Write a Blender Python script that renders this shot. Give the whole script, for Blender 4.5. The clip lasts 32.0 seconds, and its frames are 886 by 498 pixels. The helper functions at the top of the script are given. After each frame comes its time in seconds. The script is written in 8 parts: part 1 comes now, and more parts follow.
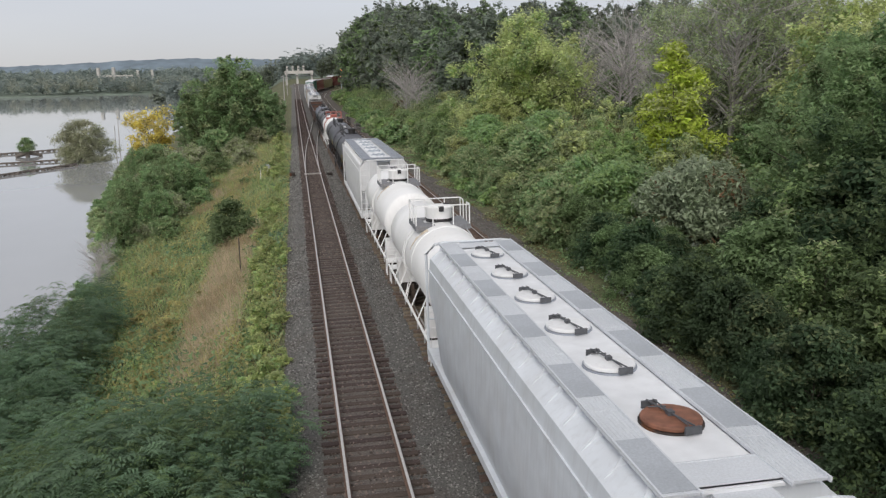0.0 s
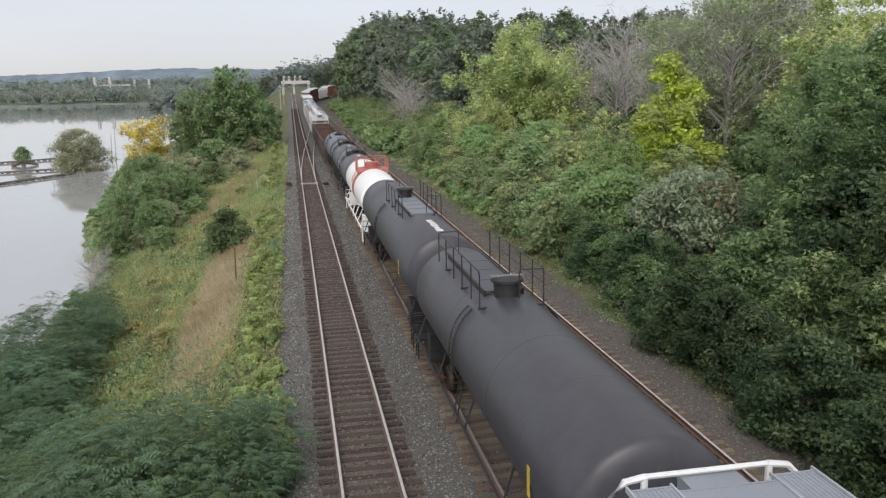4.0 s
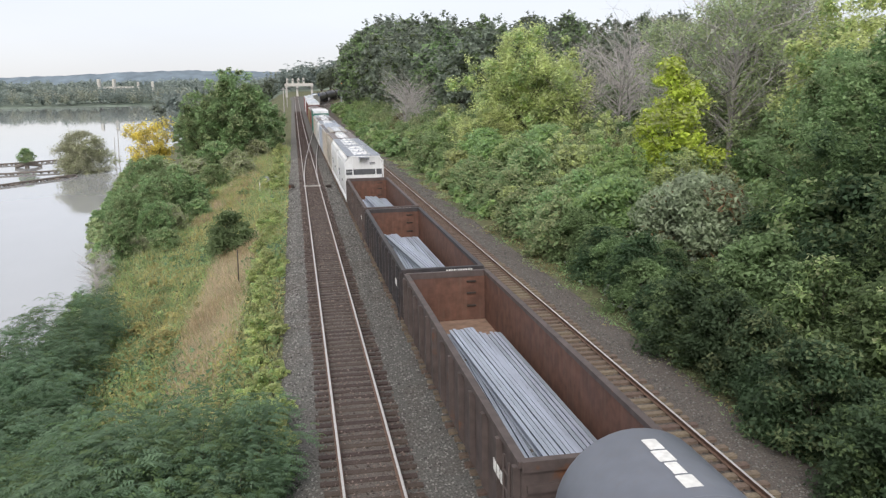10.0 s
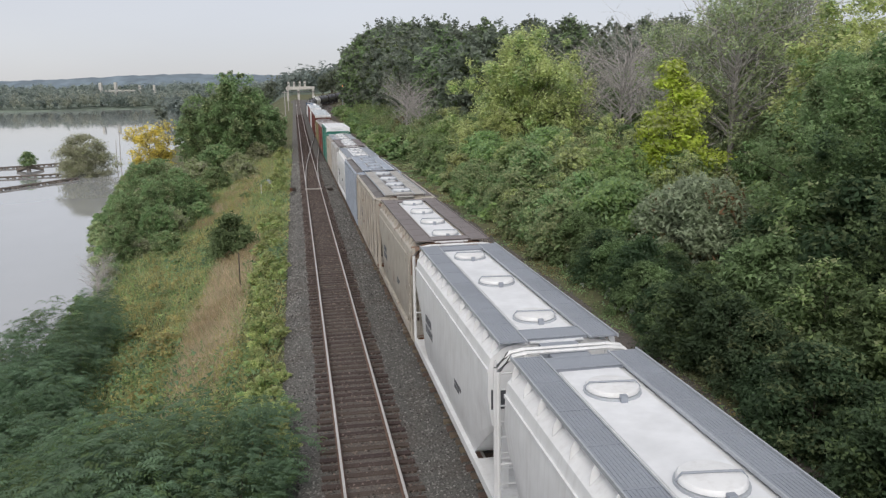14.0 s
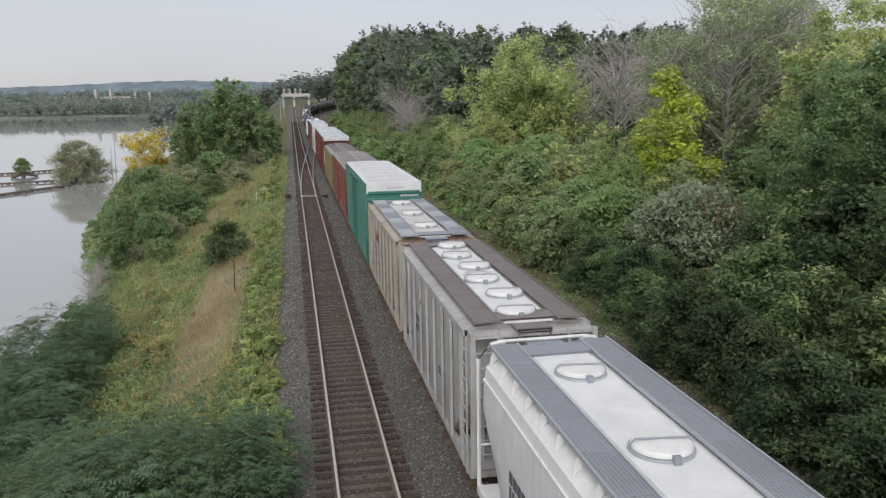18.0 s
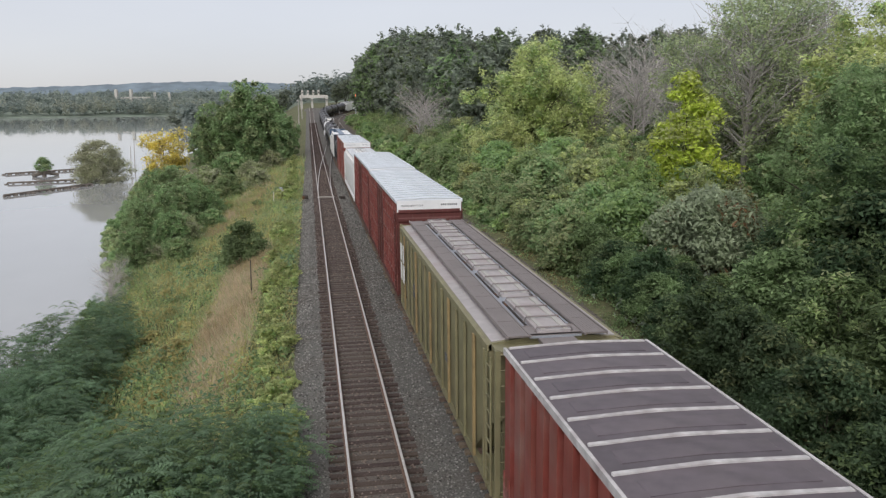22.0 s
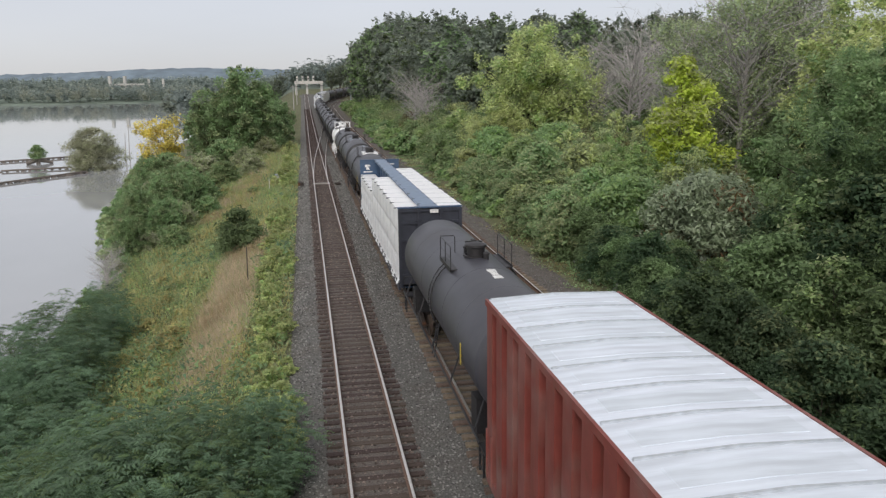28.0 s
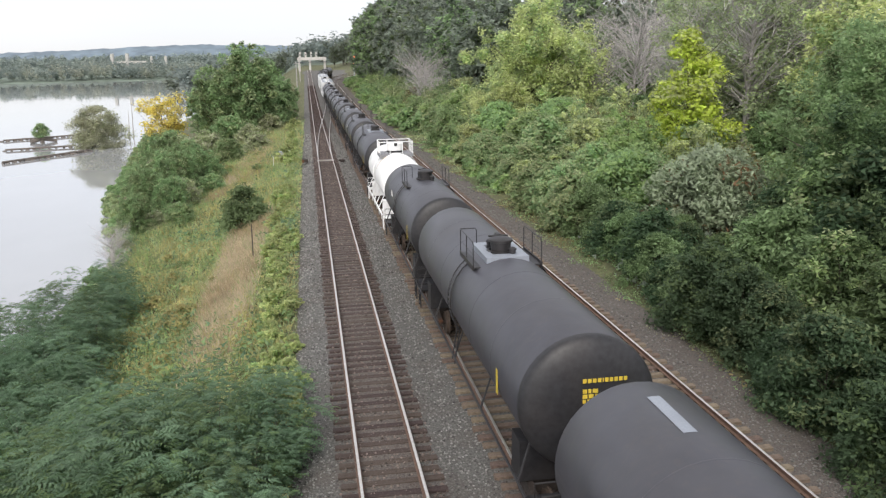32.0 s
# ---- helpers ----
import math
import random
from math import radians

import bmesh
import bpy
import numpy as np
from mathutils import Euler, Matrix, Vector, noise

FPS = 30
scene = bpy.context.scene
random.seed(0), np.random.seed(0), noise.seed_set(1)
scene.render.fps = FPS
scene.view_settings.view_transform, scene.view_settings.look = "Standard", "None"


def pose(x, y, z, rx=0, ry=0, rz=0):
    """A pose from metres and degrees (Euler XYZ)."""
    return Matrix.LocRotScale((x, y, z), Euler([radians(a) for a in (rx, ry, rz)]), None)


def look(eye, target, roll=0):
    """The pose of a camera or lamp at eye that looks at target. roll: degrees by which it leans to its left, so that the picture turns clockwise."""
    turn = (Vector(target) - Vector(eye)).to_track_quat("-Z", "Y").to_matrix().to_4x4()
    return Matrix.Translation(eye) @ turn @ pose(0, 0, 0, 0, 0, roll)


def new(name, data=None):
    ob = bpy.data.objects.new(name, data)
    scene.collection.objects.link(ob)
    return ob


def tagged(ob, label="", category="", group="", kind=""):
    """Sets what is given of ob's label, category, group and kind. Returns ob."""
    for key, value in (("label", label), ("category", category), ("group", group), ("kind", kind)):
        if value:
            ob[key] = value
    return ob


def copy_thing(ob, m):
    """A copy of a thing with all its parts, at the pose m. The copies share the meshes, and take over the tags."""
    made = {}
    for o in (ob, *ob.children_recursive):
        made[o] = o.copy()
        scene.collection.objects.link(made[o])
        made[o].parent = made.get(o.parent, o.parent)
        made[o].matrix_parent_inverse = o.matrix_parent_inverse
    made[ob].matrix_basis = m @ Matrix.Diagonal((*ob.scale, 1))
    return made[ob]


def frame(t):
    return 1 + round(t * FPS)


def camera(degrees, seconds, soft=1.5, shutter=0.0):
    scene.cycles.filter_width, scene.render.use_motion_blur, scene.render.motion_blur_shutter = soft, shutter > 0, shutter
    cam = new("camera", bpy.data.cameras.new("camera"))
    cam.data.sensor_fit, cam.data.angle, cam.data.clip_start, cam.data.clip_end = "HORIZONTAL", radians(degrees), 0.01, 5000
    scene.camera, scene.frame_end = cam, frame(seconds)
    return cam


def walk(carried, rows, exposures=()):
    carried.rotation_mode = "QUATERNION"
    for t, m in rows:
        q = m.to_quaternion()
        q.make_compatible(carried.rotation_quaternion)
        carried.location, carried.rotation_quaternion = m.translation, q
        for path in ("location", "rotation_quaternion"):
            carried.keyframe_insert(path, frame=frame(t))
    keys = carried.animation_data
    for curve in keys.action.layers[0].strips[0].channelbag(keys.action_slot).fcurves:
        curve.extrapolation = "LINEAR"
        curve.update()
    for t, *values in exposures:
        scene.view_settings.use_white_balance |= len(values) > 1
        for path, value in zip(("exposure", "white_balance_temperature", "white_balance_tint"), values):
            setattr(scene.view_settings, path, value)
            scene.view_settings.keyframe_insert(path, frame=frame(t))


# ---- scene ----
SKY, SUN = 0.5, 1.2
# The camera: held by hand on an overbridge, ten metres above the rails. Seconds, yaw, pitch, roll.
EYE = (0.0, 0.0, 9.91)
FOV = 57.46
PATH = [
    (0, -10.02, -12.23, -1.34), (0.5, -10.03, -12.07, -1.31), (1, -10.02, -12.05, -1.28), (1.5, -9.97, -12.67, -1.28),
    (2, -9.99, -12.43, -1.33), (2.5, -10.08, -12.23, -1.37), (3, -9.98, -12.59, -1.34), (3.5, -10.28, -11.91, -1.18),
    (5.5, -10.33, -11.19, -1.11), (6, -10.42, -11.06, -1.14), (6.5, -10.36, -11.12, -1.18), (7, -10.40, -11.40, -1.24),
    (7.5, -10.24, -11.74, -1.15), (8, -10.34, -11.79, -1.16), (8.5, -10.37, -11.95, -1.15), (9, -10.28, -11.62, -0.88),
    (9.5, -10.21, -11.71, -0.95), (10, -10.14, -11.32, -0.99), (10.5, -10.35, -11.46, -0.91), (11, -10.35, -11.21, -0.91),
    (11.5, -10.39, -11.14, -0.85), (12, -10.32, -11.13, -1.10), (12.5, -10.28, -11.34, -0.92), (13, -10.24, -11.20, -0.91),
    (13.5, -10.09, -11.17, -1.00), (14, -10.05, -11.11, -1.05), (14.5, -10.07, -10.74, -0.96), (16.5, -9.96, -10.95, -1.04),
    (17, -10.29, -10.79, -0.94), (17.5, -10.31, -10.41, -1.02), (18, -10.40, -10.61, -0.92), (18.5, -10.92, -10.88, -1.16),
    (19, -11.42, -11.02, -1.34), (19.5, -9.82, -9.58, -1.33), (20, -9.03, -10.77, -1.05), (20.5, -9.40, -10.73, -0.79),
    (21, -9.14, -10.76, -1.09), (21.5, -9.19, -10.23, -0.92), (22, -9.25, -10.44, -0.56), (22.5, -10.52, -9.78, -0.36),
    (23, -10.29, -10.77, -0.19), (23.5, -10.29, -11.47, -0.70), (24, -9.81, -11.57, -0.97), (24.5, -9.23, -11.54, -1.00),
    (25, -9.11, -11.96, -1.25), (25.5, -9.25, -11.64, -1.02), (26, -9.45, -10.43, -1.00), (26.5, -9.54, -10.80, -0.72),
    (28.5, -9.57, -11.50, -0.89), (29, -10.41, -11.69, -1.38), (29.5, -10.39, -12.06, -1.15), (30, -10.12, -12.59, -1.06),
    (30.5, -9.46, -13.10, -1.33), (31, -9.31, -13.03, -1.25), (31.5, -9.29, -12.85, -1.25), (32, -9.13, -13.11, -1.23),
]


def held(yaw, pitch, roll):
    y, p = radians(yaw), radians(pitch)
    ahead = Vector((-math.sin(y) * math.cos(p), math.cos(y) * math.cos(p), math.sin(p)))
    return look(EYE, Vector(EYE) + ahead, roll)


# the phone opens up while dark cars pass and closes down for white ones
EXPOSURE = [(0, 0.03), (1, -0.06), (2.5, 0.0), (3.5, 0.17), (5.5, 0.5), (6.2, 0.32), (7, 0.17), (7.5, 0.4), (8, 0.55), (9, 0.58), (11, 0.53), (12, 0.53), (13, 0.4), (14, 0.12), (17, 0.04), (19, 0.04), (21, 0.05), (22, 0.17), (23, 0.2), (24.5, -0.08), (26, -0.1), (28.5, 0.28), (29, 0.41), (30, 0.13), (30.5, 0.35), (31, 0.6), (32, 0.7)]
cam = camera(FOV, 32.0, 1.3)
walk(cam, [(t, held(yaw, pitch, roll)) for t, yaw, pitch, roll in PATH], EXPOSURE)

# ---- light: bright overcast afternoon ----
world = bpy.data.worlds.new("world")
scene.world = world
world.use_nodes = True
wn, wl = world.node_tree.nodes, world.node_tree.links
wn.clear()
sky = wn.new("ShaderNodeTexSky")
sky.sky_type = "NISHITA"
sky.sun_disc = False
sky.air_density, sky.dust_density, sky.ozone_density = 0.45, 3.0, 0.4
sky.sun_elevation, sky.sun_rotation = radians(42), radians(200)
sky_bg = wn.new("ShaderNodeBackground")
sky_bg.inputs["Strength"].default_value = 0.05
cloud_bg = wn.new("ShaderNodeBackground")
coord = wn.new("ShaderNodeTexCoord")
cloud_map = wn.new("ShaderNodeMapping")
cloud_map.inputs["Scale"].default_value = (1.6, 1.6, 7.0)
cloud = wn.new("ShaderNodeTexNoise")
cloud.inputs["Scale"].default_value = 1.8
cloud.inputs["Detail"].default_value = 5
cloud_ramp = wn.new("ShaderNodeValToRGB")
cloud_ramp.color_ramp.elements[0].position, cloud_ramp.color_ramp.elements[1].position = 0.3, 0.7
cloud_ramp.color_ramp.elements[0].color = (0.89, 0.882, 0.885, 1)
cloud_ramp.color_ramp.elements[1].color = (0.945, 0.938, 0.938, 1)
# thin cloud, a little brighter towards the horizon
split = wn.new("ShaderNodeSeparateXYZ")
dome = wn.new("ShaderNodeMapRange")
dome.inputs["To Min"].default_value, dome.inputs["To Max"].default_value = 1.14 * SKY, 1.02 * SKY
both = wn.new("ShaderNodeAddShader")
out = wn.new("ShaderNodeOutputWorld")
wl.new(coord.outputs["Generated"], cloud_map.inputs["Vector"])
wl.new(cloud_map.outputs["Vector"], cloud.inputs["Vector"])
wl.new(cloud.outputs["Fac"], cloud_ramp.inputs["Fac"])
wl.new(cloud_ramp.outputs["Color"], cloud_bg.inputs["Color"])
wl.new(coord.outputs["Generated"], split.inputs["Vector"])
wl.new(split.outputs["Z"], dome.inputs["Value"])
wl.new(dome.outputs["Result"], cloud_bg.inputs["Strength"])
wl.new(sky.outputs["Color"], sky_bg.inputs["Color"])
wl.new(sky_bg.outputs["Background"], both.inputs[0])
wl.new(cloud_bg.outputs["Background"], both.inputs[1])
wl.new(both.outputs["Shader"], out.inputs["Surface"])

sun_data = bpy.data.lights.new("sun", "SUN")
sun_data.energy, sun_data.angle, sun_data.color = SUN, radians(35), (1.0, 0.96, 0.9)
sun = new("sun", sun_data)
sun.rotation_euler = (radians(48), 0, radians(-20))


# ---- materials ----
def material(name, colour, rough=0.6, metal=0.0, grain=8.0, spread=0.12, stain=0.35, stain_scale=0.5, stain_colour=None,
             bump=0.0, bump_scale=40.0, vary=0.0, squeeze=(1, 1, 1), leaf=0.0, island=0.0, coat=0.0, rust=0.0, streak=0.0):
    """A painted or natural surface: fine grain, larger stains, optional rust patches, streaks and relief."""
    m = bpy.data.materials.new(name)
    m.use_nodes = True
    n, l = m.node_tree.nodes, m.node_tree.links
    b = n["Principled BSDF"]
    b.inputs["Roughness"].default_value = rough
    b.inputs["Metallic"].default_value = metal
    b.inputs["Coat Weight"].default_value = coat
    tc = n.new("ShaderNodeTexCoord")
    mp = n.new("ShaderNodeMapping")
    mp.inputs["Scale"].default_value = squeeze
    l.new(tc.outputs["Object"], mp.inputs["Vector"])

    def noise_node(scale, detail=4):
        t = n.new("ShaderNodeTexNoise")
        t.inputs["Scale"].default_value = scale
        t.inputs["Detail"].default_value = detail
        l.new(mp.outputs["Vector"], t.inputs["Vector"])
        return t

    def mix(fac, a, c, mode="MIX"):
        x = n.new("ShaderNodeMix")
        x.data_type, x.blend_type = "RGBA", mode
        for socket, value in ((x.inputs[0], fac), (x.inputs[6], a), (x.inputs[7], c)):
            if isinstance(value, (int, float)):
                socket.default_value = value
            elif isinstance(value, tuple):
                socket.default_value = (*value, 1)
            else:
                l.new(value, socket)
        return x.outputs[2]

    def ramp(value, lo, hi):
        r = n.new("ShaderNodeMapRange")
        r.inputs["From Min"].default_value, r.inputs["From Max"].default_value = lo, hi
        l.new(value, r.inputs["Value"])
        return r.outputs["Result"]

    dark = tuple(c * (1 - spread) for c in colour)
    light = tuple(min(1, c * (1 + spread)) for c in colour)
    col = mix(ramp(noise_node(grain).outputs["Fac"], 0.3, 0.7), dark, light)
    if stain:
        sc = stain_colour or tuple(c * 0.6 for c in colour)
        s = n.new("ShaderNodeMath")
        s.operation = "MULTIPLY"
        l.new(ramp(noise_node(stain_scale, 6).outputs["Fac"], 0.45, 0.75), s.inputs[0])
        s.inputs[1].default_value = stain
        col = mix(s.outputs[0], col, sc)
    if streak:
        ms = n.new("ShaderNodeMapping")
        ms.inputs["Scale"].default_value = (5.0, 5.0, 0.35)
        l.new(tc.outputs["Object"], ms.inputs["Vector"])
        t = n.new("ShaderNodeTexNoise")
        t.inputs["Scale"].default_value = 1.6
        t.inputs["Detail"].default_value = 5
        l.new(ms.outputs["Vector"], t.inputs["Vector"])
        s = n.new("ShaderNodeMath")
        s.operation = "MULTIPLY"
        l.new(ramp(t.outputs["Fac"], 0.5, 0.8), s.inputs[0])
        s.inputs[1].default_value = streak
        col = mix(s.outputs[0], col, (0.16, 0.12, 0.09))
    if rust:
        r = ramp(noise_node(1.3, 9).outputs["Fac"], 0.74 - 0.3 * rust, 0.80 - 0.25 * rust)
        col = mix(r, col, (0.13, 0.055, 0.025))
    if island:
        g = n.new("ShaderNodeNewGeometry")
        col = mix(1.0, col, mix(g.outputs["Random Per Island"], (1 - island,) * 3, (1 + island,) * 3), "MULTIPLY")
    if vary:
        oi = n.new("ShaderNodeObjectInfo")
        hv = n.new("ShaderNodeHueSaturation")
        for socket, lo, hi in (("Hue", 0.5 - 0.05 * vary, 0.5 + 0.05 * vary), ("Value", 1 - 0.45 * vary, 1 + 0.45 * vary)):
            r = n.new("ShaderNodeMapRange")
            r.inputs["To Min"].default_value, r.inputs["To Max"].default_value = lo, hi
            l.new(oi.outputs["Random"], r.inputs["Value"])
            l.new(r.outputs["Result"], hv.inputs[socket])
        l.new(col, hv.inputs["Color"])
        col = hv.outputs["Color"]
    l.new(col, b.inputs["Base Color"])
    if bump:
        bp = n.new("ShaderNodeBump")
        bp.inputs["Strength"].default_value = min(1.0, bump)
        bp.inputs["Distance"].default_value = 0.03
        l.new(noise_node(bump_scale, 6).outputs["Fac"], bp.inputs["Height"])
        l.new(bp.outputs["Normal"], b.inputs["Normal"])
    if leaf:
        tr = n.new("ShaderNodeBsdfTranslucent")
        l.new(col, tr.inputs["Color"])
        ms = n.new("ShaderNodeMixShader")
        ms.inputs[0].default_value = leaf
        l.new(b.outputs["BSDF"], ms.inputs[1])
        l.new(tr.outputs["BSDF"], ms.inputs[2])
        l.new(ms.outputs["Shader"], n["Material Output"].inputs["Surface"])
        b.inputs["Specular IOR Level"].default_value = 0.3
    return m


M = {}
M["rail"] = material("rail_steel", (0.70, 0.67, 0.64), 0.3, 0.75, spread=0.1, stain=0.3)
M["rail_rust"] = material("rail_rust", (0.16, 0.10, 0.075), 0.8, 0.1, spread=0.2)
M["tie"] = material("tie_wood", (0.066, 0.047, 0.041), 0.9, grain=18, spread=0.35, stain=0.5, stain_scale=2.0, stain_colour=(0.105, 0.08, 0.07),
                    bump=0.6, bump_scale=60, vary=0.5, squeeze=(0.4, 2, 2))
M["tie_old"] = material("tie_weathered_wood", (0.19, 0.145, 0.11), 0.9, grain=18, spread=0.35, stain=0.5, stain_scale=2.0,
                        bump=0.6, bump_scale=60, vary=0.5, squeeze=(0.4, 2, 2))
M["ballast"] = material("ballast", (0.125, 0.123, 0.117), 0.95, grain=22, spread=0.55, stain=0.55, stain_scale=0.5, stain_colour=(0.10, 0.075, 0.062), bump=1.0, bump_scale=26)
M["ballast_brown"] = material("ballast_brown", (0.115, 0.1, 0.09), 0.95, grain=22, spread=0.5, stain=0.5, stain_scale=0.4, stain_colour=(0.15, 0.13, 0.12), bump=1.0, bump_scale=26)
M["stone"] = material("ballast_stone", (0.2, 0.198, 0.188), 0.9, grain=9, spread=0.2, stain=0.3, island=0.75)
M["stone_brown"] = material("ballast_stone_brown", (0.15, 0.12, 0.105), 0.9, grain=9, spread=0.2, stain=0.3, island=0.7)
M["stone_tan"] = material("ballast_stone_tan", (0.165, 0.162, 0.152), 0.9, grain=9, spread=0.2, stain=0.3, island=0.5)
M["earth"] = material("earth", (0.12, 0.125, 0.06), 0.95, grain=3, spread=0.4, stain=0.6, stain_scale=0.15, stain_colour=(0.05, 0.065, 0.025), bump=0.8, bump_scale=6)
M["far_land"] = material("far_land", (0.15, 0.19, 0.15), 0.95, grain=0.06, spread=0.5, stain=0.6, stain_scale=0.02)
# bluish cast of the ridge: distance haze put into the base colour
M["hazed_hill"] = material("hazed_hill", (0.17, 0.22, 0.265), 0.95, grain=0.02, spread=0.25, stain=0.4, stain_scale=0.004)
M["bark"] = material("bark", (0.10, 0.085, 0.07), 0.9, grain=14, spread=0.35, bump=0.7, bump_scale=20, squeeze=(1, 1, 0.2))
M["bark_grey"] = material("bark_grey", (0.44, 0.42, 0.41), 0.9, grain=14, spread=0.3, bump=0.5, bump_scale=20, squeeze=(1, 1, 0.2))


def leaves(name, colour, island=0.2, vary=0.28, leaf=0.5):
    M[name] = material("leaf_" + name, colour, 0.6, grain=0.7, spread=0.3, stain=0.35, stain_scale=0.3, stain_colour=tuple(c * 0.6 for c in colour),
                       island=island, vary=vary, leaf=leaf)


leaves("dark", (0.195, 0.25, 0.125))
leaves("mid", (0.285, 0.405, 0.2))
leaves("blue", (0.165, 0.26, 0.155), vary=0.15)
leaves("lime", (0.58, 0.63, 0.30), vary=0.2)
leaves("fresh", (0.345, 0.47, 0.2), vary=0.2)
leaves("yellow_green", (0.56, 0.66, 0.13), vary=0.1)
leaves("gold", (0.84, 0.70, 0.2), vary=0.1)
leaves("sumac", (0.38, 0.45, 0.31), vary=0.15)
leaves("russet", (0.26, 0.16, 0.09), vary=0.2)
leaves("olive", (0.41, 0.47, 0.26), vary=0.3)
leaves("weed", (0.52, 0.49, 0.22), vary=0.2)
leaves("brown_weed", (0.34, 0.29, 0.15), vary=0.1)
leaves("forest", (0.25, 0.29, 0.235), vary=0.35)
leaves("willow", (0.46, 0.47, 0.34), vary=0.1)
leaves("conifer", (0.19, 0.26, 0.125), vary=0.1)
leaves("hedge", (0.085, 0.14, 0.072))
leaves("hedge_b", (0.15, 0.225, 0.1))
# far-shore leaves, paled and greyed by haze mixed into their colours
leaves("hazed_a", (0.275, 0.325, 0.305), vary=0.1, island=0.14)
leaves("hazed_b", (0.335, 0.385, 0.345), vary=0.1, island=0.14)
leaves("hazed_c", (0.40, 0.425, 0.35), vary=0.1, island=0.14)
M["dry_tan"] = material("dry_tan_grass", (0.50, 0.41, 0.27), 0.8, grain=1.5, spread=0.2, stain=0.3, island=0.22, leaf=0.3)
M["dry_grass"] = material("dry_grass", (0.62, 0.53, 0.38), 0.8, grain=1.5, spread=0.2, stain=0.3, island=0.22, leaf=0.3)
M["water"] = material("lake_water", (0.40, 0.415, 0.43), 0.03, grain=0.05, spread=0.06, stain=0.25, stain_scale=0.02, bump=0.025, bump_scale=0.6, squeeze=(1, 0.5, 1))
M["water"].node_tree.nodes["Principled BSDF"].inputs["IOR"].default_value = 1.85
M["concrete"] = material("concrete", (0.55, 0.54, 0.51), 0.85, grain=6, spread=0.15, streak=0.2)
M["wood_grey"] = material("driftwood", (0.16, 0.14, 0.125), 0.9, grain=10, spread=0.35)
M["galv"] = material("galvanised_steel", (0.42, 0.47, 0.53), 0.5, 0.35, spread=0.15, stain=0.4)
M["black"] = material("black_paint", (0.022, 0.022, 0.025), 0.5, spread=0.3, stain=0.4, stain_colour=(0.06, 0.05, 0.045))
M["truck"] = material("truck_steel", (0.045, 0.036, 0.032), 0.8, 0.2, spread=0.4, rust=0.5)
M["wheel"] = material("wheel_steel", (0.10, 0.075, 0.06), 0.6, 0.5, spread=0.3)
M["tank_black"] = material("tank_black_paint", (0.056, 0.057, 0.07), 0.42, grain=2, spread=0.12, stain=0.4, stain_scale=0.35, stain_colour=(0.075, 0.072, 0.072), bump=0.02, bump_scale=2, streak=0.12)
M["tank_grey"] = material("tank_grey_paint", (0.088, 0.094, 0.108), 0.42, grain=2, spread=0.12, stain=0.4, stain_scale=0.35, stain_colour=(0.13, 0.13, 0.13), streak=0.12)
M["tank_blue"] = material("tank_slate_paint", (0.15, 0.165, 0.20), 0.45, grain=2, spread=0.1, stain=0.35, stain_scale=0.35, streak=0.15)
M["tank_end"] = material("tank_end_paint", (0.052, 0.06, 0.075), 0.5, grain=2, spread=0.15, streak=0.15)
M["white"] = material("white_paint", (0.87, 0.88, 0.885), 0.4, grain=2, spread=0.03, stain=0.2, stain_scale=0.5, stain_colour=(0.66, 0.63, 0.56), streak=0.09)
M["red_band"] = material("red_oxide_paint", (0.48, 0.16, 0.13), 0.5, grain=2, spread=0.12, stain=0.3)
M["hopper_grey"] = material("hopper_grey_paint", (0.68, 0.72, 0.77), 0.42, grain=2, spread=0.06, stain=0.35, stain_scale=0.6, stain_colour=(0.46, 0.45, 0.44), streak=0.16)
M["hopper_white"] = material("hopper_white_paint", (0.77, 0.785, 0.80), 0.45, grain=2, spread=0.05, stain=0.3, stain_scale=0.6, stain_colour=(0.56, 0.55, 0.54), streak=0.17)
M["hopper_dirty"] = material("hopper_dirty_paint", (0.47, 0.475, 0.475), 0.55, grain=2, spread=0.1, stain=0.6, stain_scale=0.7, stain_colour=(0.27, 0.25, 0.23), streak=0.5, rust=0.1)
M["hopper_tan"] = material("hopper_tan_paint", (0.45, 0.42, 0.37), 0.55, grain=2, spread=0.1, stain=0.5, stain_scale=0.6, stain_colour=(0.3, 0.24, 0.19), streak=0.4, rust=0.35)
M["hopper_blue"] = material("hopper_blue_paint", (0.34, 0.39, 0.47), 0.5, grain=2, spread=0.1, stain=0.5, stain_scale=0.6, stain_colour=(0.25, 0.26, 0.28), streak=0.35)
M["hopper_green"] = material("hopper_olive_paint", (0.205, 0.195, 0.11), 0.55, grain=2, spread=0.15, stain=0.5, stain_scale=0.6, stain_colour=(0.2, 0.17, 0.1), streak=0.45)
M["roof_white"] = material("roof_white", (0.77, 0.79, 0.82), 0.4, grain=3, spread=0.06, stain=0.4, stain_scale=0.8, stain_colour=(0.5, 0.52, 0.54))
M["roof_silver"] = material("roof_galvanised", (0.72, 0.775, 0.845), 0.36, 0.2, grain=3, spread=0.12, stain=0.5, stain_scale=0.8, stain_colour=(0.40, 0.42, 0.45), squeeze=(0.3, 2, 1), vary=0.16, bump=0.12, bump_scale=1.2)
M["roof_brown"] = material("roof_brown", (0.1, 0.083, 0.098), 0.5, grain=3, spread=0.2, vary=0.35, stain=0.5, stain_scale=0.8, stain_colour=(0.16, 0.135, 0.14))
M["roof_lap"] = material("roof_lap_worn_white", (0.52, 0.51, 0.52), 0.6, grain=6, spread=0.2, stain=0.7, stain_scale=1.6, stain_colour=(0.22, 0.18, 0.19))
